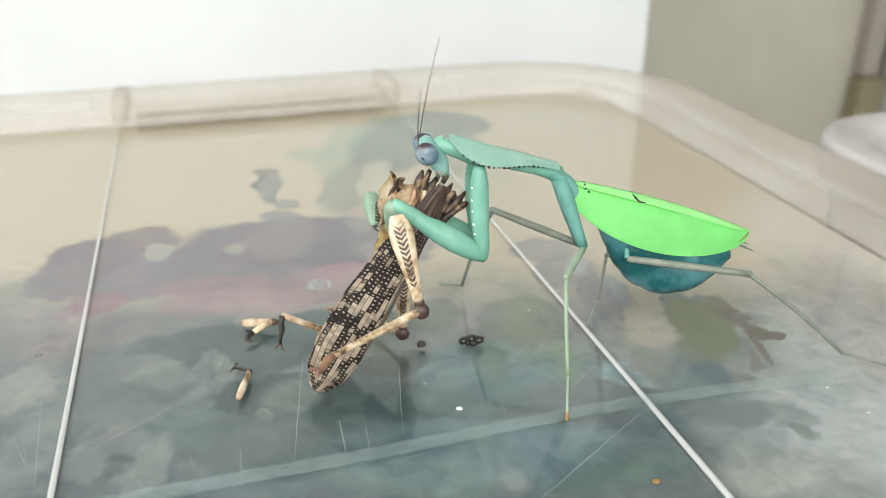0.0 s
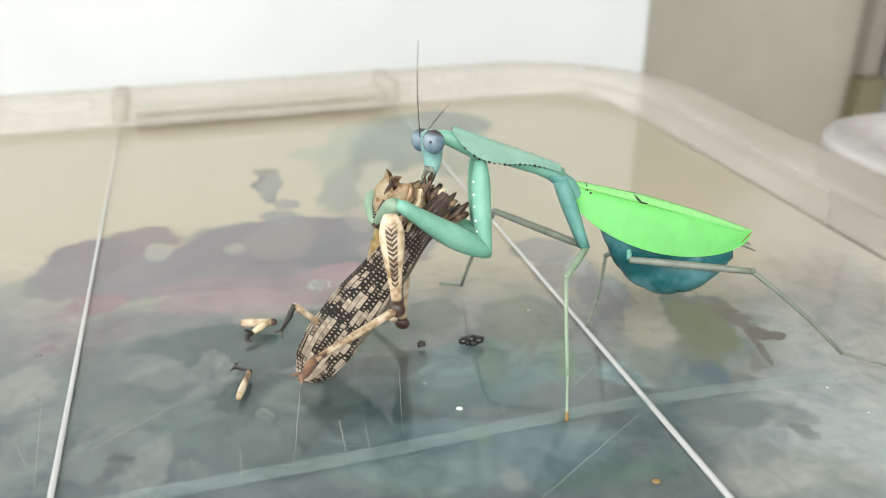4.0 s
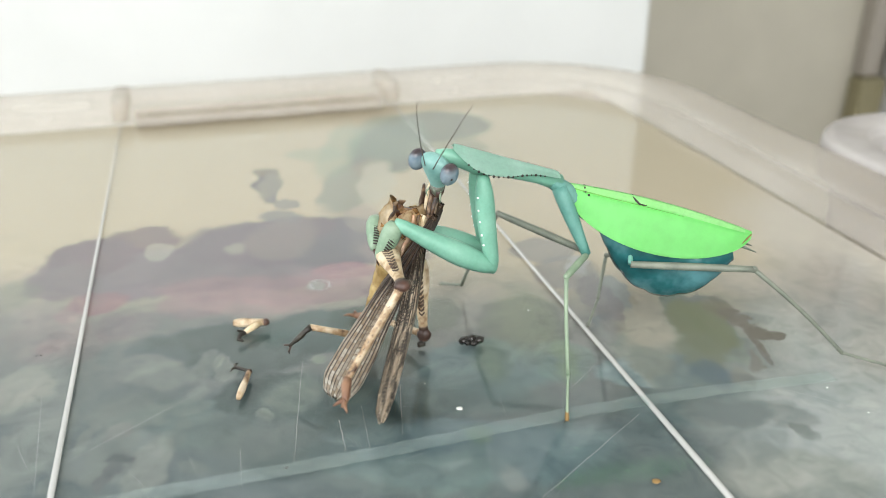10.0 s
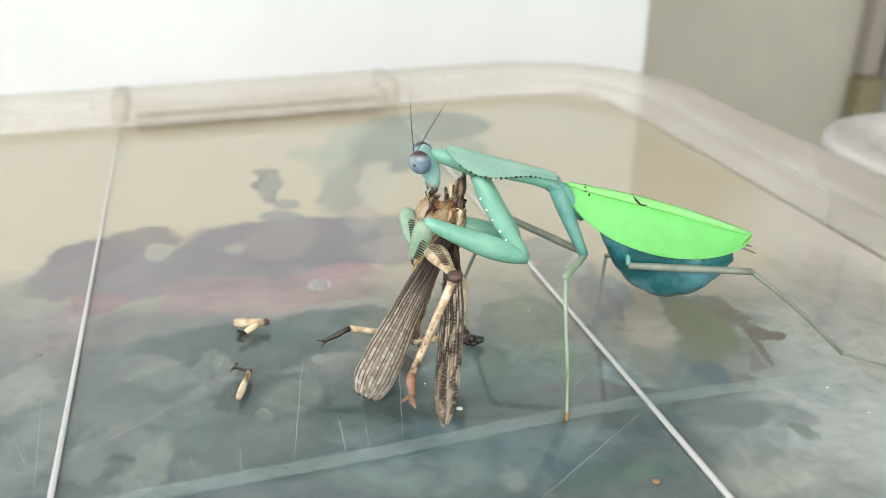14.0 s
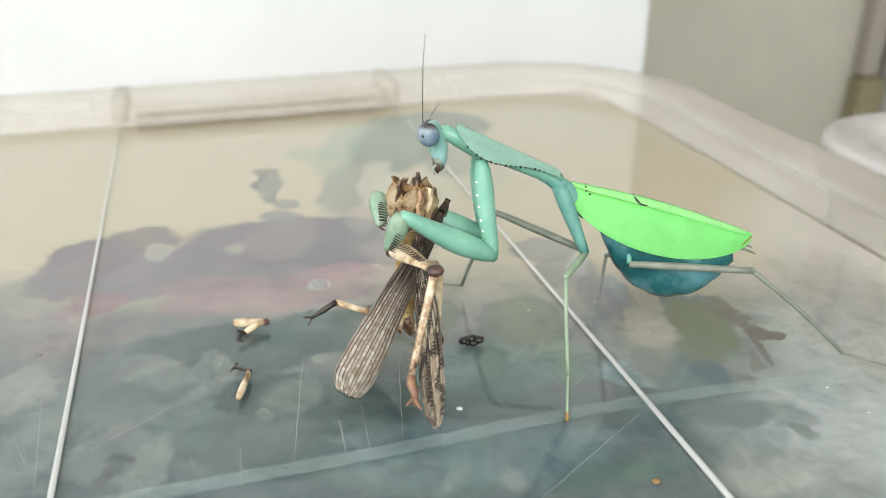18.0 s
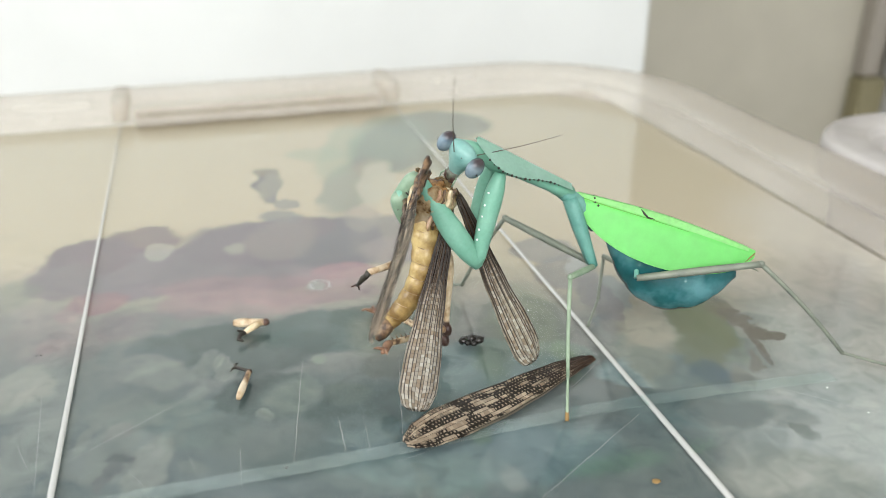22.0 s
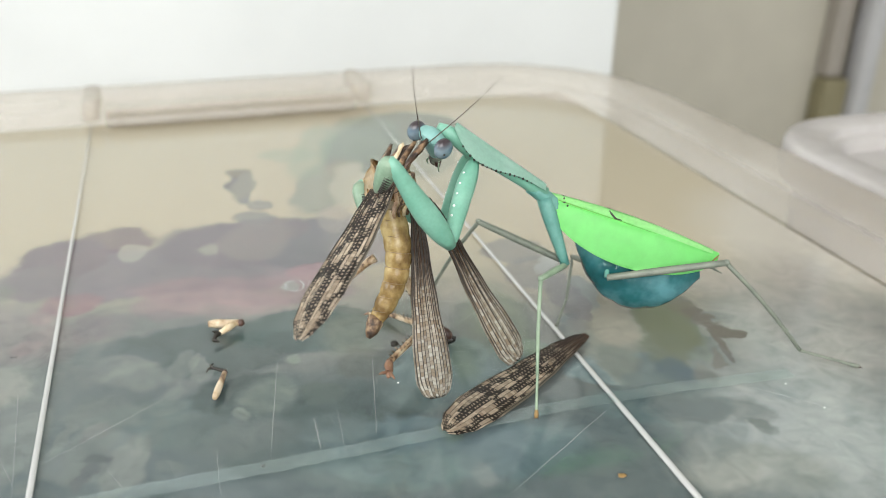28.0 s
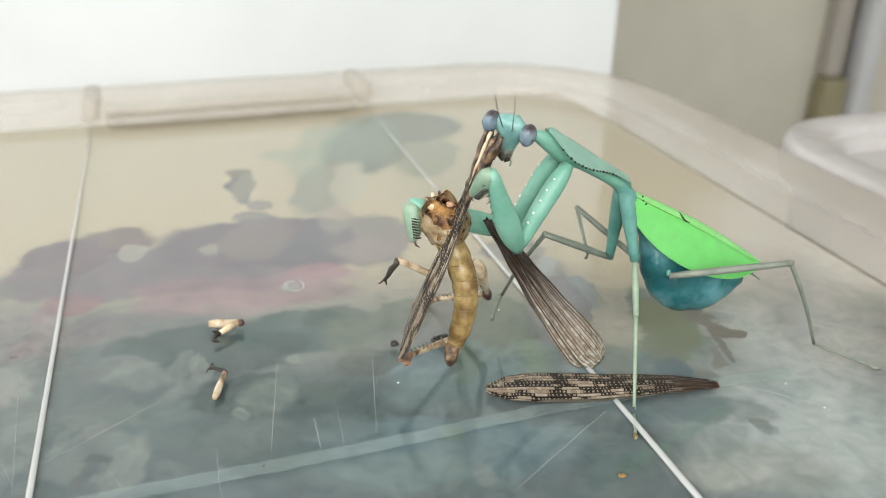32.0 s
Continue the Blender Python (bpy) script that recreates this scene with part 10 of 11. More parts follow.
    walk(prey_tibia_far, [
        (0, pose(-0.03260, -0.00886, -0.00816, 88.3, 44.2, 110.5)),
        (1, pose(-0.03233, -0.01040, -0.00986, 90.3, 43.6, 114.3)),
        (2, pose(-0.02945, -0.01006, -0.00758, 91.1, 43.5, 117.7)),
        (3, pose(-0.03114, -0.01054, -0.01266, 88.1, 44.7, 112.1)),
        (6, pose(-0.03144, -0.00863, -0.00657, 97.1, 42.4, 122.4)),
        (7, pose(-0.02997, -0.00920, -0.00215, 101.2, 40.5, 122.7)),
        (8, pose(-0.03087, -0.00954, -0.00303, 103.0, 40.5, 119.3)),
        (9, pose(-0.03074, -0.00922, -0.00302, 96.9, 43.5, 112.4)),
        (10, pose(-0.02575, -0.01215, -0.00359, 97.1, 42.0, 119.0)),
        (11, pose(-0.02881, -0.01226, -0.00219, 98.7, 40.8, 117.7)),
        (12, pose(-0.02799, -0.01129, -0.00282, 101.7, 41.1, 117.4)),
        (13, pose(-0.03051, -0.01130, -0.00446, 93.5, 42.8, 108.3)),
        (14, pose(-0.01929, -0.01054, 0.01172, 118.1, 33.9, 143.2)),
        (17, pose(-0.03165, -0.00930, -0.00137, 98.1, 44.2, 105.1)),
        (18, pose(-0.03489, -0.00801, -0.00235, 96.9, 45.5, 100.9)),
        (19, pose(-0.03473, -0.00806, -0.00242, 96.4, 45.2, 101.7)),
        (19.7, pose(-0.03682, -0.01112, -0.00166, 102.3, 41.9, 111.0)),
        (20, pose(-0.03329, -0.02052, -0.00248, 98.8, 39.7, 117.7)),
        (20.9, pose(-0.03259, -0.01662, 0.00037, 104.6, 38.9, 117.7)),
        (21, pose(-0.03305, -0.01285, 0.00065, 107.8, 37.6, 118.9)),
        (21.2, pose(-0.03523, -0.01009, -0.00849, 108.9, 38.1, 121.2)),
        (22, pose(-0.03498, -0.01359, -0.00211, 101.1, 39.3, 117.1)),
        (23, pose(-0.03545, -0.01074, -0.01148, 103.2, 41.5, 115.5)),
        (24, pose(-0.03492, -0.01217, -0.00101, 105.3, 41.7, 112.0)),
        (25, pose(-0.03547, -0.01227, -0.00054, 107.2, 42.5, 110.6)),
        (25.5, pose(-0.03378, -0.01286, 0.00040, 109.3, 40.7, 114.2)),
        (27.5, pose(-0.03767, -0.01652, -0.00187, 107.7, 42.5, 114.3)),
        (28, pose(-0.03732, -0.01697, -0.00400, 103.8, 43.5, 112.5)),
        (29, pose(-0.03577, -0.01874, -0.00269, 106.2, 42.5, 117.3)),
        (30, pose(-0.02314, -0.00990, 0.00482, 127.0, 24.9, 151.5)),
        (30.6, pose(-0.02352, -0.00972, 0.00347, 125.3, 28.2, 150.0)),
        (30.7, pose(-0.02541, -0.00983, -0.00170, 128.6, 29.6, 140.8)),
        (30.85, pose(-0.02594, -0.01012, -0.00230, 127.3, 30.7, 140.5)),
        (30.93, pose(-0.02963, -0.00087, -0.00313, 77.9, -13.2, 142.6)),
        (31, pose(-0.03332, 0.00839, -0.00397, 9.8, -35.2, -175.1)),
        (31.15, pose(-0.03185, 0.00668, -0.00430, 5.7, -42.0, -172.3)),
        (31.3, pose(-0.03124, 0.00743, 0.00272, -47.7, -23.7, -131.4)),
        (32, pose(-0.03251, 0.00711, 0.00717, -54.8, -8.8, -130.7)),
    ])
    walk(prey_midleg, [
        (0, pose(-0.03184, 0.00956, 0.00395, 100.5, -26.7, 73.5)),
        (1, pose(-0.02978, 0.00870, 0.00446, 100.4, -31.6, 76.5)),
        (2, pose(-0.02715, 0.00875, 0.00455, 99.2, -20.1, 79.9)),
        (3, pose(-0.02960, 0.00807, 0.00290, 103.7, -26.0, 63.6)),
        (6, pose(-0.03147, 0.00761, 0.00528, 113.5, -33.7, 52.8)),
        (7, pose(-0.02801, 0.00730, 0.00709, 107.5, -28.8, 71.9)),
        (8, pose(-0.02726, 0.00752, 0.00780, 107.5, -17.4, 74.7)),
        (9, pose(-0.03182, 0.00861, 0.00539, 106.2, -29.1, 65.4)),
        (10, pose(-0.02673, 0.00480, 0.00496, 102.8, -30.9, 78.1)),
        (11, pose(-0.02791, 0.00551, 0.00690, 103.5, -31.0, 82.1)),
        (12, pose(-0.02726, 0.00545, 0.00687, 104.7, -23.5, 78.3)),
        (13, pose(-0.02833, 0.00569, 0.00563, 100.3, -20.8, 83.4)),
        (14, pose(-0.02725, 0.00496, 0.00664, 102.0, -16.3, 86.2)),
        (17, pose(-0.02357, 0.00712, 0.00570, 103.0, -8.3, 69.7)),
        (18, pose(-0.02507, 0.00670, 0.00473, 100.9, -6.9, 71.5)),
        (19, pose(-0.02662, 0.00670, 0.00485, 100.1, -9.4, 76.7)),
        (19.7, pose(-0.02476, -0.00032, 0.00292, 107.3, -1.2, 59.2)),
        (20, pose(-0.02470, 0.00035, 0.00303, 108.5, -11.1, 57.7)),
        (20.9, pose(-0.02297, -0.00012, 0.00406, 111.3, 3.2, 57.4)),
        (21, pose(-0.02128, -0.00139, 0.00462, 114.5, 3.5, 62.8)),
        (21.2, pose(-0.02261, -0.00170, 0.00386, 112.3, -0.3, 64.7)),
        (22, pose(-0.01684, 0.00337, 0.00320, 104.2, -62.1, 63.9)),
        (23, pose(-0.02445, 0.00246, 0.00278, 102.4, -18.2, 45.7)),
        (24, pose(-0.02009, 0.00297, 0.00346, 103.1, -34.2, 43.9)),
        (25, pose(-0.01851, 0.00298, 0.00324, 104.4, -20.4, 36.3)),
        (25.5, pose(-0.01727, 0.00176, 0.00357, 99.5, -33.9, 50.4)),
        (27.5, pose(-0.00814, 0.00226, 0.00054, 80.6, -14.2, 95.5)),
        (28, pose(-0.01818, 0.00295, 0.00108, 69.9, -3.7, 138.9)),
        (28.5, pose(-0.01719, 0.00291, 0.00100, 109.0, -45.6, 113.9)),
        (29, pose(-0.01621, 0.00286, 0.00093, -169.6, -46.1, 43.7)),
        (29.5, pose(-0.01487, 0.00104, 0.00132, 145.2, -41.4, 120.9)),
        (30, pose(-0.01353, -0.00079, 0.00171, 133.9, -10.5, 171.2)),
        (30.6, pose(-0.01371, 0.00052, 0.00123, 133.6, -7.1, 170.6)),
        (30.67, pose(-0.01724, -0.00068, 0.00200, 170.6, -22.1, 112.7)),
        (30.7, pose(-0.02076, -0.00187, 0.00276, -157.0, 0.3, 58.1)),
        (30.85, pose(-0.02001, -0.00139, 0.00222, -158.2, -0.6, 59.6)),
        (30.93, pose(-0.01744, -0.00419, -0.00032, -116.9, -50.4, 51.8)),
        (31, pose(-0.01487, -0.00699, -0.00287, -3.0, -55.3, -37.3)),
        (31.15, pose(-0.01428, -0.00777, -0.00184, 9.9, -51.4, -52.2)),
        (31.3, pose(-0.01426, -0.00107, -0.00591, 38.6, -6.2, -64.0)),
        (32, pose(-0.01115, -0.00187, -0.00616, 49.4, 16.3, -45.9)),
    ])
    walk(prey_midtarsus, [
        (0, pose(-0.02968, 0.01683, 0.00778, 21.5, -7.4, -168.1)),
        (1, pose(-0.02809, 0.01574, 0.00892, 20.9, 0.5, -164.0)),
        (2, pose(-0.02576, 0.01661, 0.00747, 21.3, -13.8, -170.5)),
        (3, pose(-0.02619, 0.01491, 0.00662, 22.8, -9.8, -177.3)),
        (6, pose(-0.02720, 0.01324, 0.00999, 27.0, -14.1, 150.9)),
        (7, pose(-0.02569, 0.01437, 0.01119, 26.6, 6.9, 167.3)),
        (8, pose(-0.02512, 0.01534, 0.01034, 32.1, -27.1, 147.9)),
        (9, pose(-0.02872, 0.01536, 0.00953, 36.1, -8.3, 122.5)),
        (10, pose(-0.02522, 0.01194, 0.00932, 29.3, -8.5, 151.0)),
        (11, pose(-0.02691, 0.01272, 0.01128, 33.0, -6.0, 134.9)),
        (12, pose(-0.02568, 0.01308, 0.01027, 37.7, -21.2, 116.2)),
        (13, pose(-0.02741, 0.01358, 0.00864, 34.1, -24.1, 119.7)),
        (14, pose(-0.02670, 0.01310, 0.00903, 34.6, -28.2, 123.0)),
        (17, pose(-0.02065, 0.01501, 0.00693, 23.5, -29.9, 139.4)),
        (18, pose(-0.02238, 0.01470, 0.00575, 30.8, -26.3, 119.0)),
        (19, pose(-0.02470, 0.01486, 0.00623, 39.2, -20.2, 93.5)),
        (19.7, pose(-0.02041, 0.00698, 0.00310, 34.2, -42.4, 117.4)),
        (20, pose(-0.02025, 0.00741, 0.00467, 4.0, -28.6, 162.8)),
        (20.9, pose(-0.01840, 0.00703, 0.00359, 30.6, -42.8, 111.2)),
        (21, pose(-0.01740, 0.00615, 0.00410, 41.8, -39.3, 97.6)),
        (21.2, pose(-0.01898, 0.00599, 0.00390, 22.7, -41.5, 121.8)),
        (21.6, pose(-0.01704, 0.00646, 0.00731, -3.4, -12.8, 149.5)),
        (22, pose(-0.01509, 0.00694, 0.01071, -15.0, 22.0, 163.8)),
        (22.5, pose(-0.01695, 0.00759, 0.00807, -35.0, -7.2, 121.3)),
        (23, pose(-0.01882, 0.00824, 0.00543, -30.1, -42.0, 79.4)),
        (23.5, pose(-0.01692, 0.00804, 0.00684, -47.5, -10.7, 110.1)),
        (24, pose(-0.01503, 0.00784, 0.00824, -47.7, 24.2, 132.6)),
        (25, pose(-0.01209, 0.00770, 0.00620, -35.2, -4.4, 166.9)),
        (25.5, pose(-0.01277, 0.00720, 0.00831, -36.2, 19.1, 140.7)),
        (27.5, pose(-0.00894, 0.01046, 0.00262, -50.7, -25.4, 125.5)),
        (27.73, pose(-0.01675, 0.00950, 0.00212, -18.9, -48.4, 80.0)),
        (28, pose(-0.02457, 0.00853, 0.00162, 28.5, -41.1, 20.0)),
        (28.5, pose(-0.01825, 0.00773, 0.00434, -39.7, -30.9, 114.7)),
        (29, pose(-0.01194, 0.00693, 0.00705, -46.6, 23.4, 166.4)),
        (29.5, pose(-0.01686, 0.00371, 0.00516, -55.1, -35.4, 133.0)),
        (30, pose(-0.02179, 0.00049, 0.00326, 40.1, -68.2, 14.7)),
        (30.6, pose(-0.02203, 0.00189, 0.00228, 36.7, -71.4, 17.3)),
        (30.7, pose(-0.01628, 0.00535, 0.00272, -32.3, -64.3, 83.8)),
        (30.85, pose(-0.01571, 0.00594, 0.00231, -32.8, -59.7, 84.0)),
        (30.93, pose(-0.01337, -0.00199, 0.00321, 122.9, -79.7, -59.1)),
        (31, pose(-0.01102, -0.00992, 0.00411, 148.4, -41.1, -71.1)),
        (31.15, pose(-0.01103, -0.01196, 0.00480, 148.7, -32.8, -72.6)),
        (31.3, pose(-0.01056, -0.00866, -0.00499, 160.7, 17.0, -75.0)),
        (32, pose(-0.00547, -0.00773, -0.00854, 144.7, 22.2, -153.3)),
    ])
    walk(loose_forewing, [
        (0, pose(0.00034, 0.16209, 0.04263, -75.0, 54.3, -157.7)),
        (1, pose(-0.00025, 0.16194, 0.04220, -78.7, 53.3, -162.5)),
        (2, pose(0.00762, 0.16360, 0.03994, -74.1, 49.2, -166.7)),
        (3, pose(0.00455, 0.16299, 0.04060, -75.5, 50.3, -167.3)),
        (6, pose(-0.00236, 0.16161, 0.04070, -30.9, 50.6, -164.1)),
        (7, pose(0.00036, 0.16244, 0.04081, -28.3, 51.0, -158.8)),
        (8, pose(0.00729, 0.16386, 0.04010, -34.8, 49.7, -156.7)),
        (9, pose(0.00787, 0.16499, 0.04195, -22.8, 53.4, -143.9)),
        (10, pose(-0.00428, 0.16770, 0.03098, 59.4, 16.8, -97.6)),
        (11, pose(0.00090, 0.16890, 0.03127, 60.0, 18.1, -93.2)),
        (12, pose(-0.00086, 0.16852, 0.03069, 57.7, 16.9, -94.2)),
        (13, pose(0.00150, 0.16904, 0.03049, 60.4, 17.1, -93.1)),
        (14, pose(0.00205, 0.16920, 0.03050, 62.1, 18.0, -92.1)),
        (17, pose(0.00030, 0.16888, 0.03081, 60.0, 20.1, -93.2)),
        (18, pose(-0.00623, 0.16779, 0.03132, 69.2, 18.8, -84.0)),
        (19, pose(-0.00490, 0.16786, 0.03090, 67.2, 14.7, -86.1)),
        (19.7, pose(0.00363, 0.17507, 0.04320, -21.7, 24.4, -79.4)),
        (20, pose(0.00116, 0.17156, 0.04458, -21.5, 24.4, -72.6)),
        (20.9, pose(0.00515, 0.17548, 0.03770, 2.5, 26.7, -76.0)),
        (21, pose(0.02560, 0.15940, 0.00120, 0.0, -0.0, -162.6)),
        (21.2, pose(0.02782, 0.16357, 0.00120, 0.0, -0.0, -143.6)),
        (22, pose(0.03372, 0.16345, 0.00120, 0.0, -0.0, -143.3)),
        (23, pose(0.03458, 0.16574, 0.00120, 0.0, -0.0, -142.2)),
        (24, pose(0.03476, 0.16585, 0.00120, 0.0, -0.0, -140.6)),
        (25, pose(0.03509, 0.16611, 0.00120, 0.0, -0.0, -139.8)),
        (25.5, pose(0.03561, 0.16663, 0.00120, 0.0, -0.0, -139.4)),
        (27.5, pose(0.03975, 0.17554, 0.00120, 0.0, -0.0, -131.3)),
        (28, pose(0.04119, 0.17275, 0.00120, 0.0, -0.0, -133.7)),
        (29, pose(0.04119, 0.17275, 0.00120, 0.0, -0.0, -133.7)),
        (30, pose(0.04152, 0.17238, 0.00120, 0.0, -0.0, -134.1)),
        (30.6, pose(0.04391, 0.17096, 0.00120, 0.0, -0.0, -135.5)),
        (30.7, pose(0.05885, 0.14920, 0.00120, 0.0, -0.0, 169.5)),
        (30.85, pose(0.06026, 0.14957, 0.00120, 0.0, -0.0, 170.9)),
        (31, pose(0.06640, 0.15036, 0.00120, 0.0, -0.0, 173.1)),
        (31.15, pose(0.06655, 0.15104, 0.00120, 0.0, -0.0, 177.4)),
        (31.3, pose(0.06667, 0.15143, 0.00120, 0.0, -0.0, -179.1)),
        (32, pose(0.06667, 0.15143, 0.00120, 0.0, -0.0, -179.1)),
    ])
    walk(prey_forewing, [
        (0, pose(0.00538, -0.00720, -0.00281, -9.7, -15.5, 164.8)),
        (1, pose(0.00469, -0.00743, -0.00293, -9.3, -14.0, 164.3)),
        (2, pose(0.00541, -0.00821, -0.00335, -1.2, -12.6, 160.9)),
        (3, pose(0.00392, -0.00933, -0.00340, -2.4, -10.0, 159.2)),
        (6, pose(0.00374, -0.00850, -0.00363, 40.9, -16.0, 161.2)),
        (7, pose(0.00521, -0.00885, -0.00467, 41.0, -23.6, 160.7)),
        (8, pose(0.00354, -0.00936, -0.00458, 35.3, -27.2, 155.9)),
        (9, pose(0.00469, -0.00784, -0.00491, 33.5, -28.2, 161.4)),
        (10, pose(0.00790, -0.00325, -0.00753, 68.3, -37.9, -173.3)),
        (11, pose(0.00446, 0.00046, -0.00710, 64.9, -42.1, -163.1)),
        (12, pose(0.00553, -0.00124, -0.00794, 66.7, -43.7, -169.6)),
        (13, pose(0.00436, -0.00054, -0.00758, 66.8, -41.5, -166.9)),
        (14, pose(0.00486, -0.00123, -0.00799, 65.2, -45.2, -164.7)),
        (17, pose(0.00257, -0.00378, -0.00744, 68.8, -46.4, -175.1)),
        (18, pose(0.00081, 0.00093, -0.00665, 62.1, -41.9, -165.4)),
        (19, pose(0.00310, 0.00037, -0.00773, 63.7, -38.4, -167.5)),
        (19.7, pose(0.00480, -0.01006, -0.01236, 73.1, -36.2, -179.1)),
        (20, pose(-0.00009, -0.00736, -0.01044, 65.9, -44.2, -162.4)),
        (20.9, pose(-0.00500, -0.01013, -0.00898, 74.4, -57.9, -179.7)),
        (21, pose(0.00129, -0.00448, -0.00680, 31.1, -73.0, -122.6)),
        (21.2, pose(0.00142, -0.00443, -0.00595, 77.8, -74.3, 174.3)),
        (22, pose(0.00385, 0.00353, 0.00188, 23.7, -88.0, -123.4)),
        (23, pose(0.01563, -0.00019, 0.00155, 81.5, -16.6, 176.6)),
        (24, pose(0.01835, -0.00271, -0.00077, 82.5, -27.8, 170.4)),
        (25, pose(0.01001, -0.00305, -0.00117, 97.3, -75.1, 151.6)),
        (25.5, pose(0.01137, -0.00276, -0.00215, 73.4, -78.0, 175.5)),
        (27.5, pose(0.00771, -0.00351, -0.00673, 69.6, -65.8, 153.8)),
        (28, pose(0.00730, -0.00236, -0.00571, 70.6, -59.8, 145.3)),
        (29, pose(0.00803, -0.00209, -0.00579, 68.0, -60.0, 151.0)),
        (30, pose(0.00525, 0.00245, -0.00586, 60.0, -75.0, 172.2)),
        (30.6, pose(0.00609, 0.00373, -0.00537, 54.3, -73.5, -179.9)),
        (30.7, pose(0.01500, -0.00214, 0.00158, 37.1, -14.8, -173.4)),
        (30.85, pose(0.01438, -0.00267, 0.00199, 42.5, -13.5, -172.9)),
        (30.93, pose(0.01050, 0.00027, -0.00290, 4.6, 11.1, -147.1)),
        (31, pose(0.00662, 0.00321, -0.00780, -28.9, 46.0, -139.3)),
        (31.15, pose(0.01437, 0.00409, -0.00185, -45.8, 29.7, -162.4)),
        (31.3, pose(0.02006, 0.00953, 0.00582, -97.5, 25.2, -179.0)),
        (32, pose(0.01911, 0.00751, 0.00790, -106.4, 35.6, -164.4)),
    ])
    walk(prey_hindwing_a, [
        (0, pose(0.00085, -0.00579, 0.00036, -9.8, -7.1, 165.6)),
        (1, pose(-0.00004, -0.00593, 0.00000, -9.5, -5.7, 165.1)),
        (2, pose(0.00118, -0.00643, -0.00036, -1.4, -5.2, 162.0)),
        (3, pose(-0.00028, -0.00746, -0.00061, -2.5, -3.1, 160.1)),
        (6, pose(-0.00071, -0.00674, -0.00030, 40.7, -8.0, 162.1)),
        (7, pose(0.00150, -0.00717, -0.00044, 40.5, -15.5, 162.0)),
        (8, pose(0.00047, -0.00740, -0.00023, 34.5, -19.1, 157.9)),
        (9, pose(0.00174, -0.00639, -0.00018, 32.9, -19.7, 162.9)),
        (10, pose(0.00509, -0.00595, 0.00163, -14.1, -20.8, 168.1)),
        (11, pose(0.00246, -0.00312, 0.00207, -7.2, -24.6, 168.2)),
        (12, pose(0.00377, -0.00408, 0.00171, -6.2, -24.9, 164.5)),
        (13, pose(0.00226, -0.00327, 0.00226, -6.2, -21.3, 164.0)),
        (14, pose(0.00382, -0.00344, 0.00170, -6.4, -26.7, 165.9)),
        (17, pose(0.00226, -0.00538, 0.00198, -3.2, -19.3, 155.3)),
        (18, pose(-0.00061, -0.00665, 0.00170, 0.7, -21.7, 154.7)),
        (19, pose(0.00028, -0.00632, 0.00157, -10.3, -20.5, 157.3)),
        (19.7, pose(-0.00017, -0.00744, -0.00282, -13.1, -28.3, 170.8)),
        (20, pose(-0.00132, -0.00775, -0.00457, -23.7, -33.5, -174.6)),
        (20.9, pose(-0.00286, -0.00888, -0.00579, -28.6, -43.7, 175.3)),
        (21, pose(0.00400, -0.00879, -0.00446, -1.6, -27.0, 170.8)),
        (21.2, pose(-0.00071, -0.00759, -0.00319, -26.0, -34.8, 167.8)),
        (22, pose(0.00007, -0.00459, -0.00163, -27.6, -34.4, -169.8)),
        (23, pose(0.00078, -0.00430, -0.00132, -25.5, -30.2, -175.2)),
        (24, pose(0.00327, -0.00481, -0.00249, -32.3, -28.5, -162.8)),
        (25, pose(0.00272, -0.00604, -0.00314, -31.6, -30.3, -165.8)),
        (25.5, pose(0.00440, -0.00542, -0.00363, -34.4, -30.0, -160.7)),
        (27.5, pose(-0.00109, -0.00519, -0.00096, -30.0, -25.3, -167.4)),
        (28, pose(-0.00144, -0.00525, -0.00088, -30.5, -23.3, -165.0)),
        (29, pose(-0.00152, -0.00614, -0.00103, -27.3, -25.5, -171.8)),
        (30, pose(0.00180, -0.00314, -0.00102, -33.1, -21.9, -151.3)),
        (30.6, pose(0.00169, -0.00421, -0.00062, -26.6, -18.0, -149.9)),
        (30.7, pose(0.00186, -0.00610, -0.00095, -46.5, -9.2, -147.2)),
        (30.85, pose(0.00125, -0.00675, -0.00094, -45.7, -7.4, -146.6)),
        (30.93, pose(0.00120, -0.00199, -0.00207, -106.7, 30.1, -149.8)),
        (31, pose(0.00115, 0.00276, -0.00319, 166.8, 38.0, 165.3)),
        (31.15, pose(0.00056, 0.00222, -0.00227, 160.3, 38.3, 160.8)),
        (31.3, pose(0.00188, 0.00567, 0.00200, 113.1, 14.7, 145.7)),
        (32, pose(-0.00064, 0.00773, 0.00385, 103.3, 8.0, 142.6)),
    ])
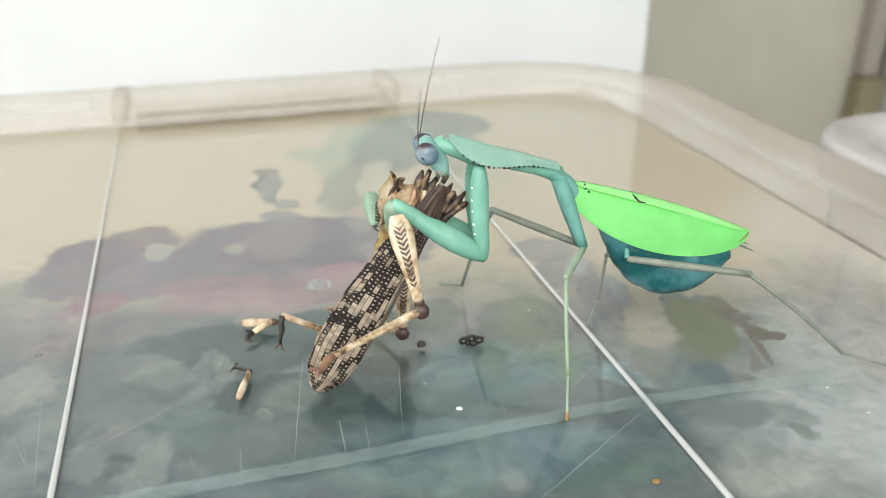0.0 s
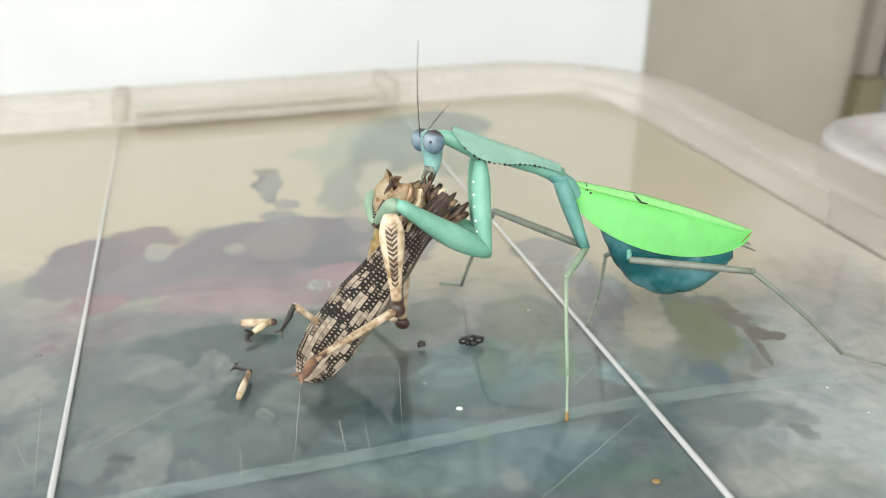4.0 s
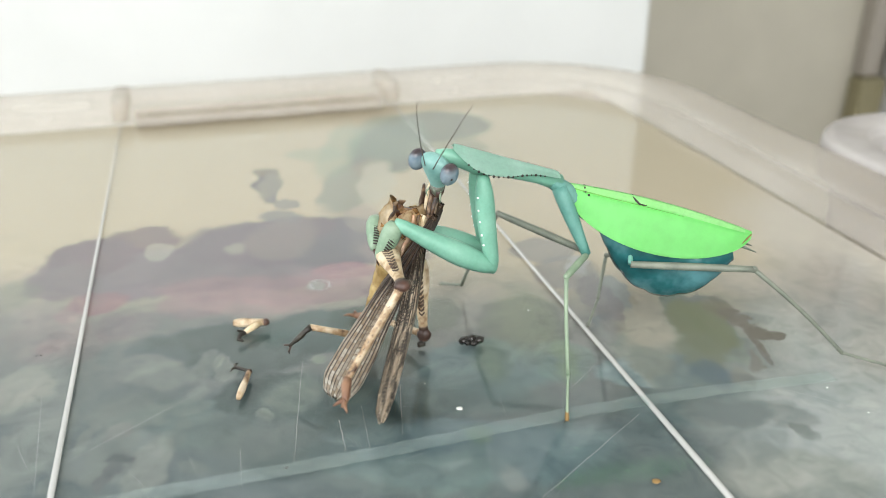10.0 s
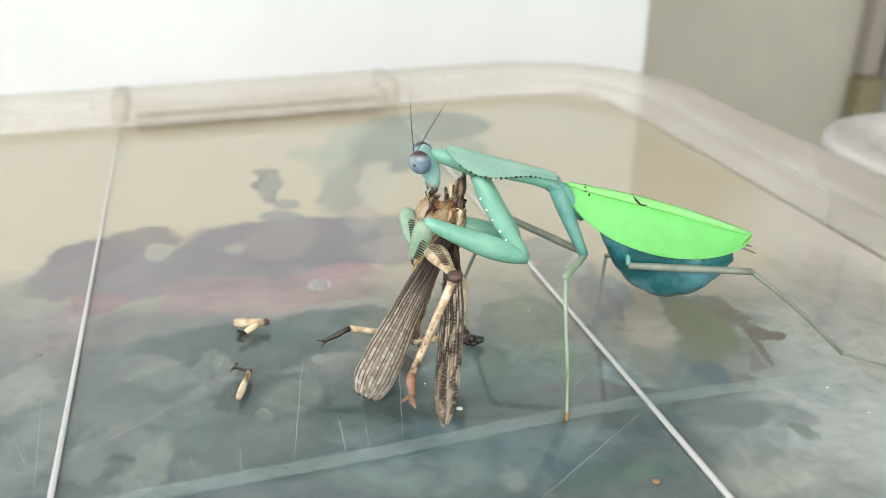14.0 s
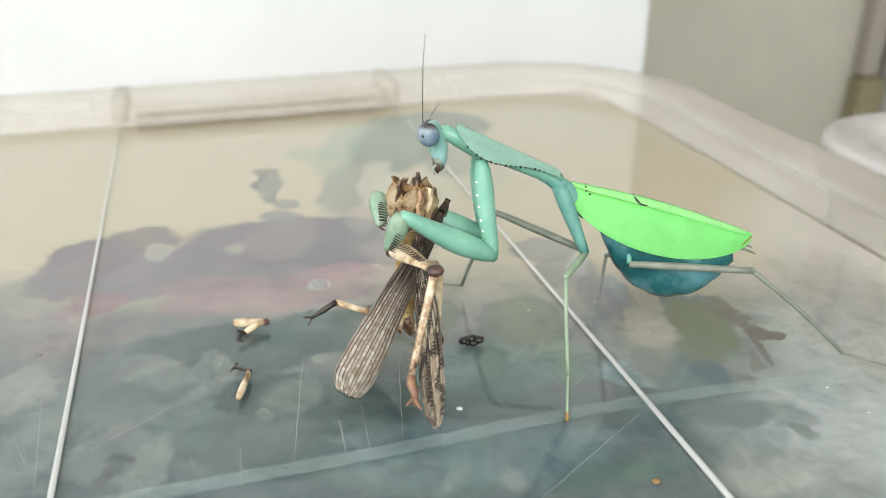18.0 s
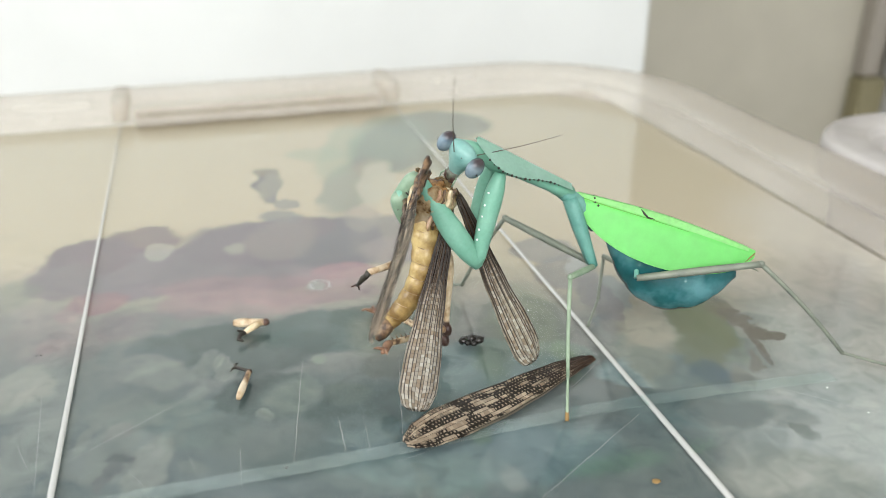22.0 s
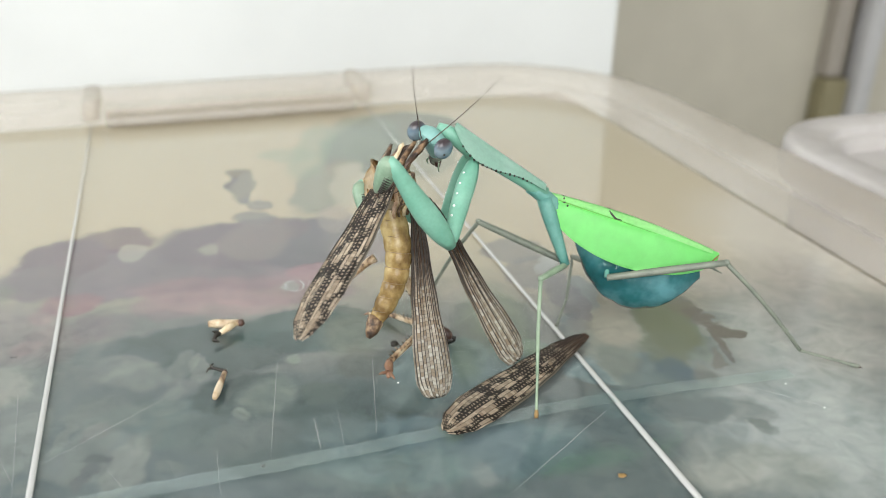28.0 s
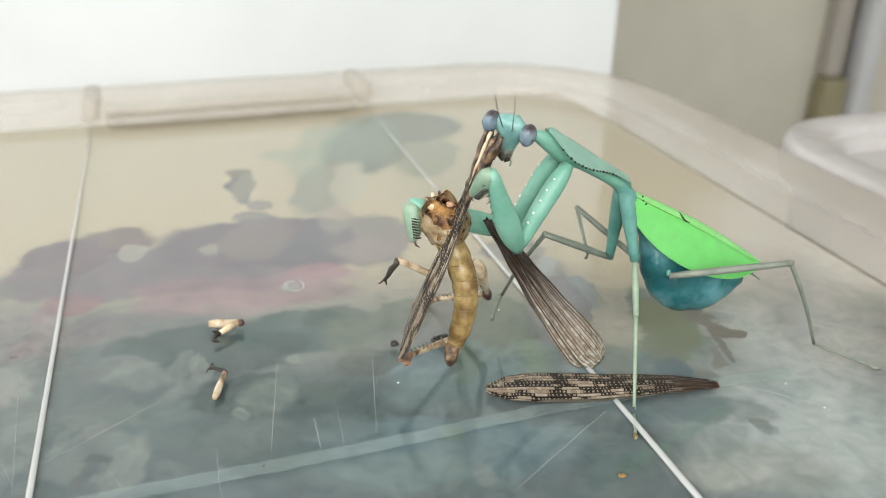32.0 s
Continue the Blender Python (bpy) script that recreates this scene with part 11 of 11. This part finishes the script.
    walk(prey_hindwing_b, [
        (0, pose(0.00134, -0.00607, -0.00138, -17.8, -6.2, 165.6)),
        (1, pose(0.00045, -0.00623, -0.00173, -17.5, -4.8, 165.2)),
        (2, pose(0.00197, -0.00694, -0.00204, -9.4, -5.2, 162.0)),
        (3, pose(0.00055, -0.00798, -0.00225, -10.5, -3.2, 160.1)),
        (6, pose(-0.00033, -0.00706, -0.00202, 32.7, -7.2, 162.2)),
        (7, pose(0.00174, -0.00750, -0.00220, 32.5, -14.9, 162.1)),
        (8, pose(0.00063, -0.00786, -0.00205, 26.5, -18.6, 158.0)),
        (9, pose(0.00202, -0.00674, -0.00202, 24.8, -19.2, 163.0)),
        (10, pose(0.00620, -0.00662, -0.00327, -22.1, -18.6, 168.3)),
        (11, pose(0.00324, -0.00386, -0.00287, -15.3, -22.5, 168.5)),
        (12, pose(0.00440, -0.00491, -0.00320, -14.4, -22.9, 164.8)),
        (13, pose(0.00314, -0.00418, -0.00256, -14.3, -19.2, 164.3)),
        (14, pose(0.00446, -0.00424, -0.00332, -14.5, -24.8, 166.2)),
        (17, pose(0.00280, -0.00656, -0.00264, -11.3, -17.3, 155.7)),
        (18, pose(-0.00002, -0.00777, -0.00305, -7.5, -19.6, 155.1)),
        (19, pose(0.00090, -0.00732, -0.00308, -18.5, -18.3, 157.7)),
        (19.7, pose(-0.00228, -0.00756, -0.00622, -19.4, -61.1, 177.4)),
        (20, pose(-0.00326, -0.00795, -0.00806, -28.6, -53.7, -168.9)),
        (20.9, pose(-0.00341, -0.00892, -0.00662, -32.3, -61.0, 178.7)),
        (21, pose(0.00461, -0.00327, -0.00701, -52.1, -16.7, -144.3)),
        (21.2, pose(0.00378, -0.00433, -0.00546, -50.7, -13.5, -145.5)),
        (22, pose(0.00245, -0.00467, -0.00278, -56.7, -6.3, -137.9)),
        (23, pose(0.00219, -0.00592, -0.00262, -53.7, -3.9, -143.5)),
        (24, pose(0.00292, -0.00706, -0.00324, -55.1, -9.9, -145.7)),
        (25, pose(0.00281, -0.00880, -0.00362, -54.3, -10.2, -149.2)),
        (25.5, pose(0.00402, -0.00823, -0.00402, -56.8, -10.4, -145.9)),
        (27.5, pose(-0.00281, -0.00845, -0.00267, -54.2, -5.7, -146.1)),
        (28, pose(-0.00303, -0.00867, -0.00305, -53.0, -6.0, -144.6)),
        (29, pose(-0.00263, -0.00854, -0.00310, -53.2, -3.9, -144.0)),
        (30, pose(-0.00020, -0.00506, -0.00283, -58.5, -8.8, -140.1)),
        (30.6, pose(0.00003, -0.00628, -0.00319, -55.6, -7.0, -140.6)),
        (30.7, pose(-0.00188, -0.00978, -0.00271, -40.3, -7.4, -138.7)),
        (30.85, pose(-0.00230, -0.01036, -0.00285, -39.1, -6.4, -138.4)),
        (30.93, pose(-0.00386, -0.00216, -0.00413, -93.1, 39.6, -139.5)),
        (31, pose(-0.00543, 0.00605, -0.00542, 164.9, 49.4, 155.3)),
        (31.15, pose(-0.00309, 0.00448, -0.00239, 165.3, 47.2, 157.0)),
        (31.3, pose(-0.00095, 0.00655, 0.00365, 120.2, 18.3, 139.9)),
        (32, pose(-0.00297, 0.00808, 0.00549, 111.9, 9.3, 138.3)),
    ])

    walk(white_crumb, [
        (0, pose(0.00338, 0.14479, 0.00025)),
        (20.9, pose(0.00338, 0.14479, 0.00025)),
        (21.2, pose(0.00622, 0.14228, 0.00025)),
        (22, pose(0.01412, 0.14479, 0.00025)),
        (25.5, pose(0.01408, 0.14420, 0.00025)),
        (30.6, pose(0.01408, 0.14420, 0.00025)),
        (30.7, pose(0.02998, 0.14767, 0.00025)),
        (32, pose(0.03034, 0.14766, 0.00025)),
    ])
    walk(leg_fragment, [
        (0, pose(-0.04844, 0.17771, 0)),
        (3.2, pose(-0.04844, 0.17771, 0)),
        (5.5, pose(-0.04964, 0.17771, 0)),
        (6.5, pose(-0.05044, 0.17771, 0)),
        (32, pose(-0.05044, 0.17771, 0)),
    ])


motions()
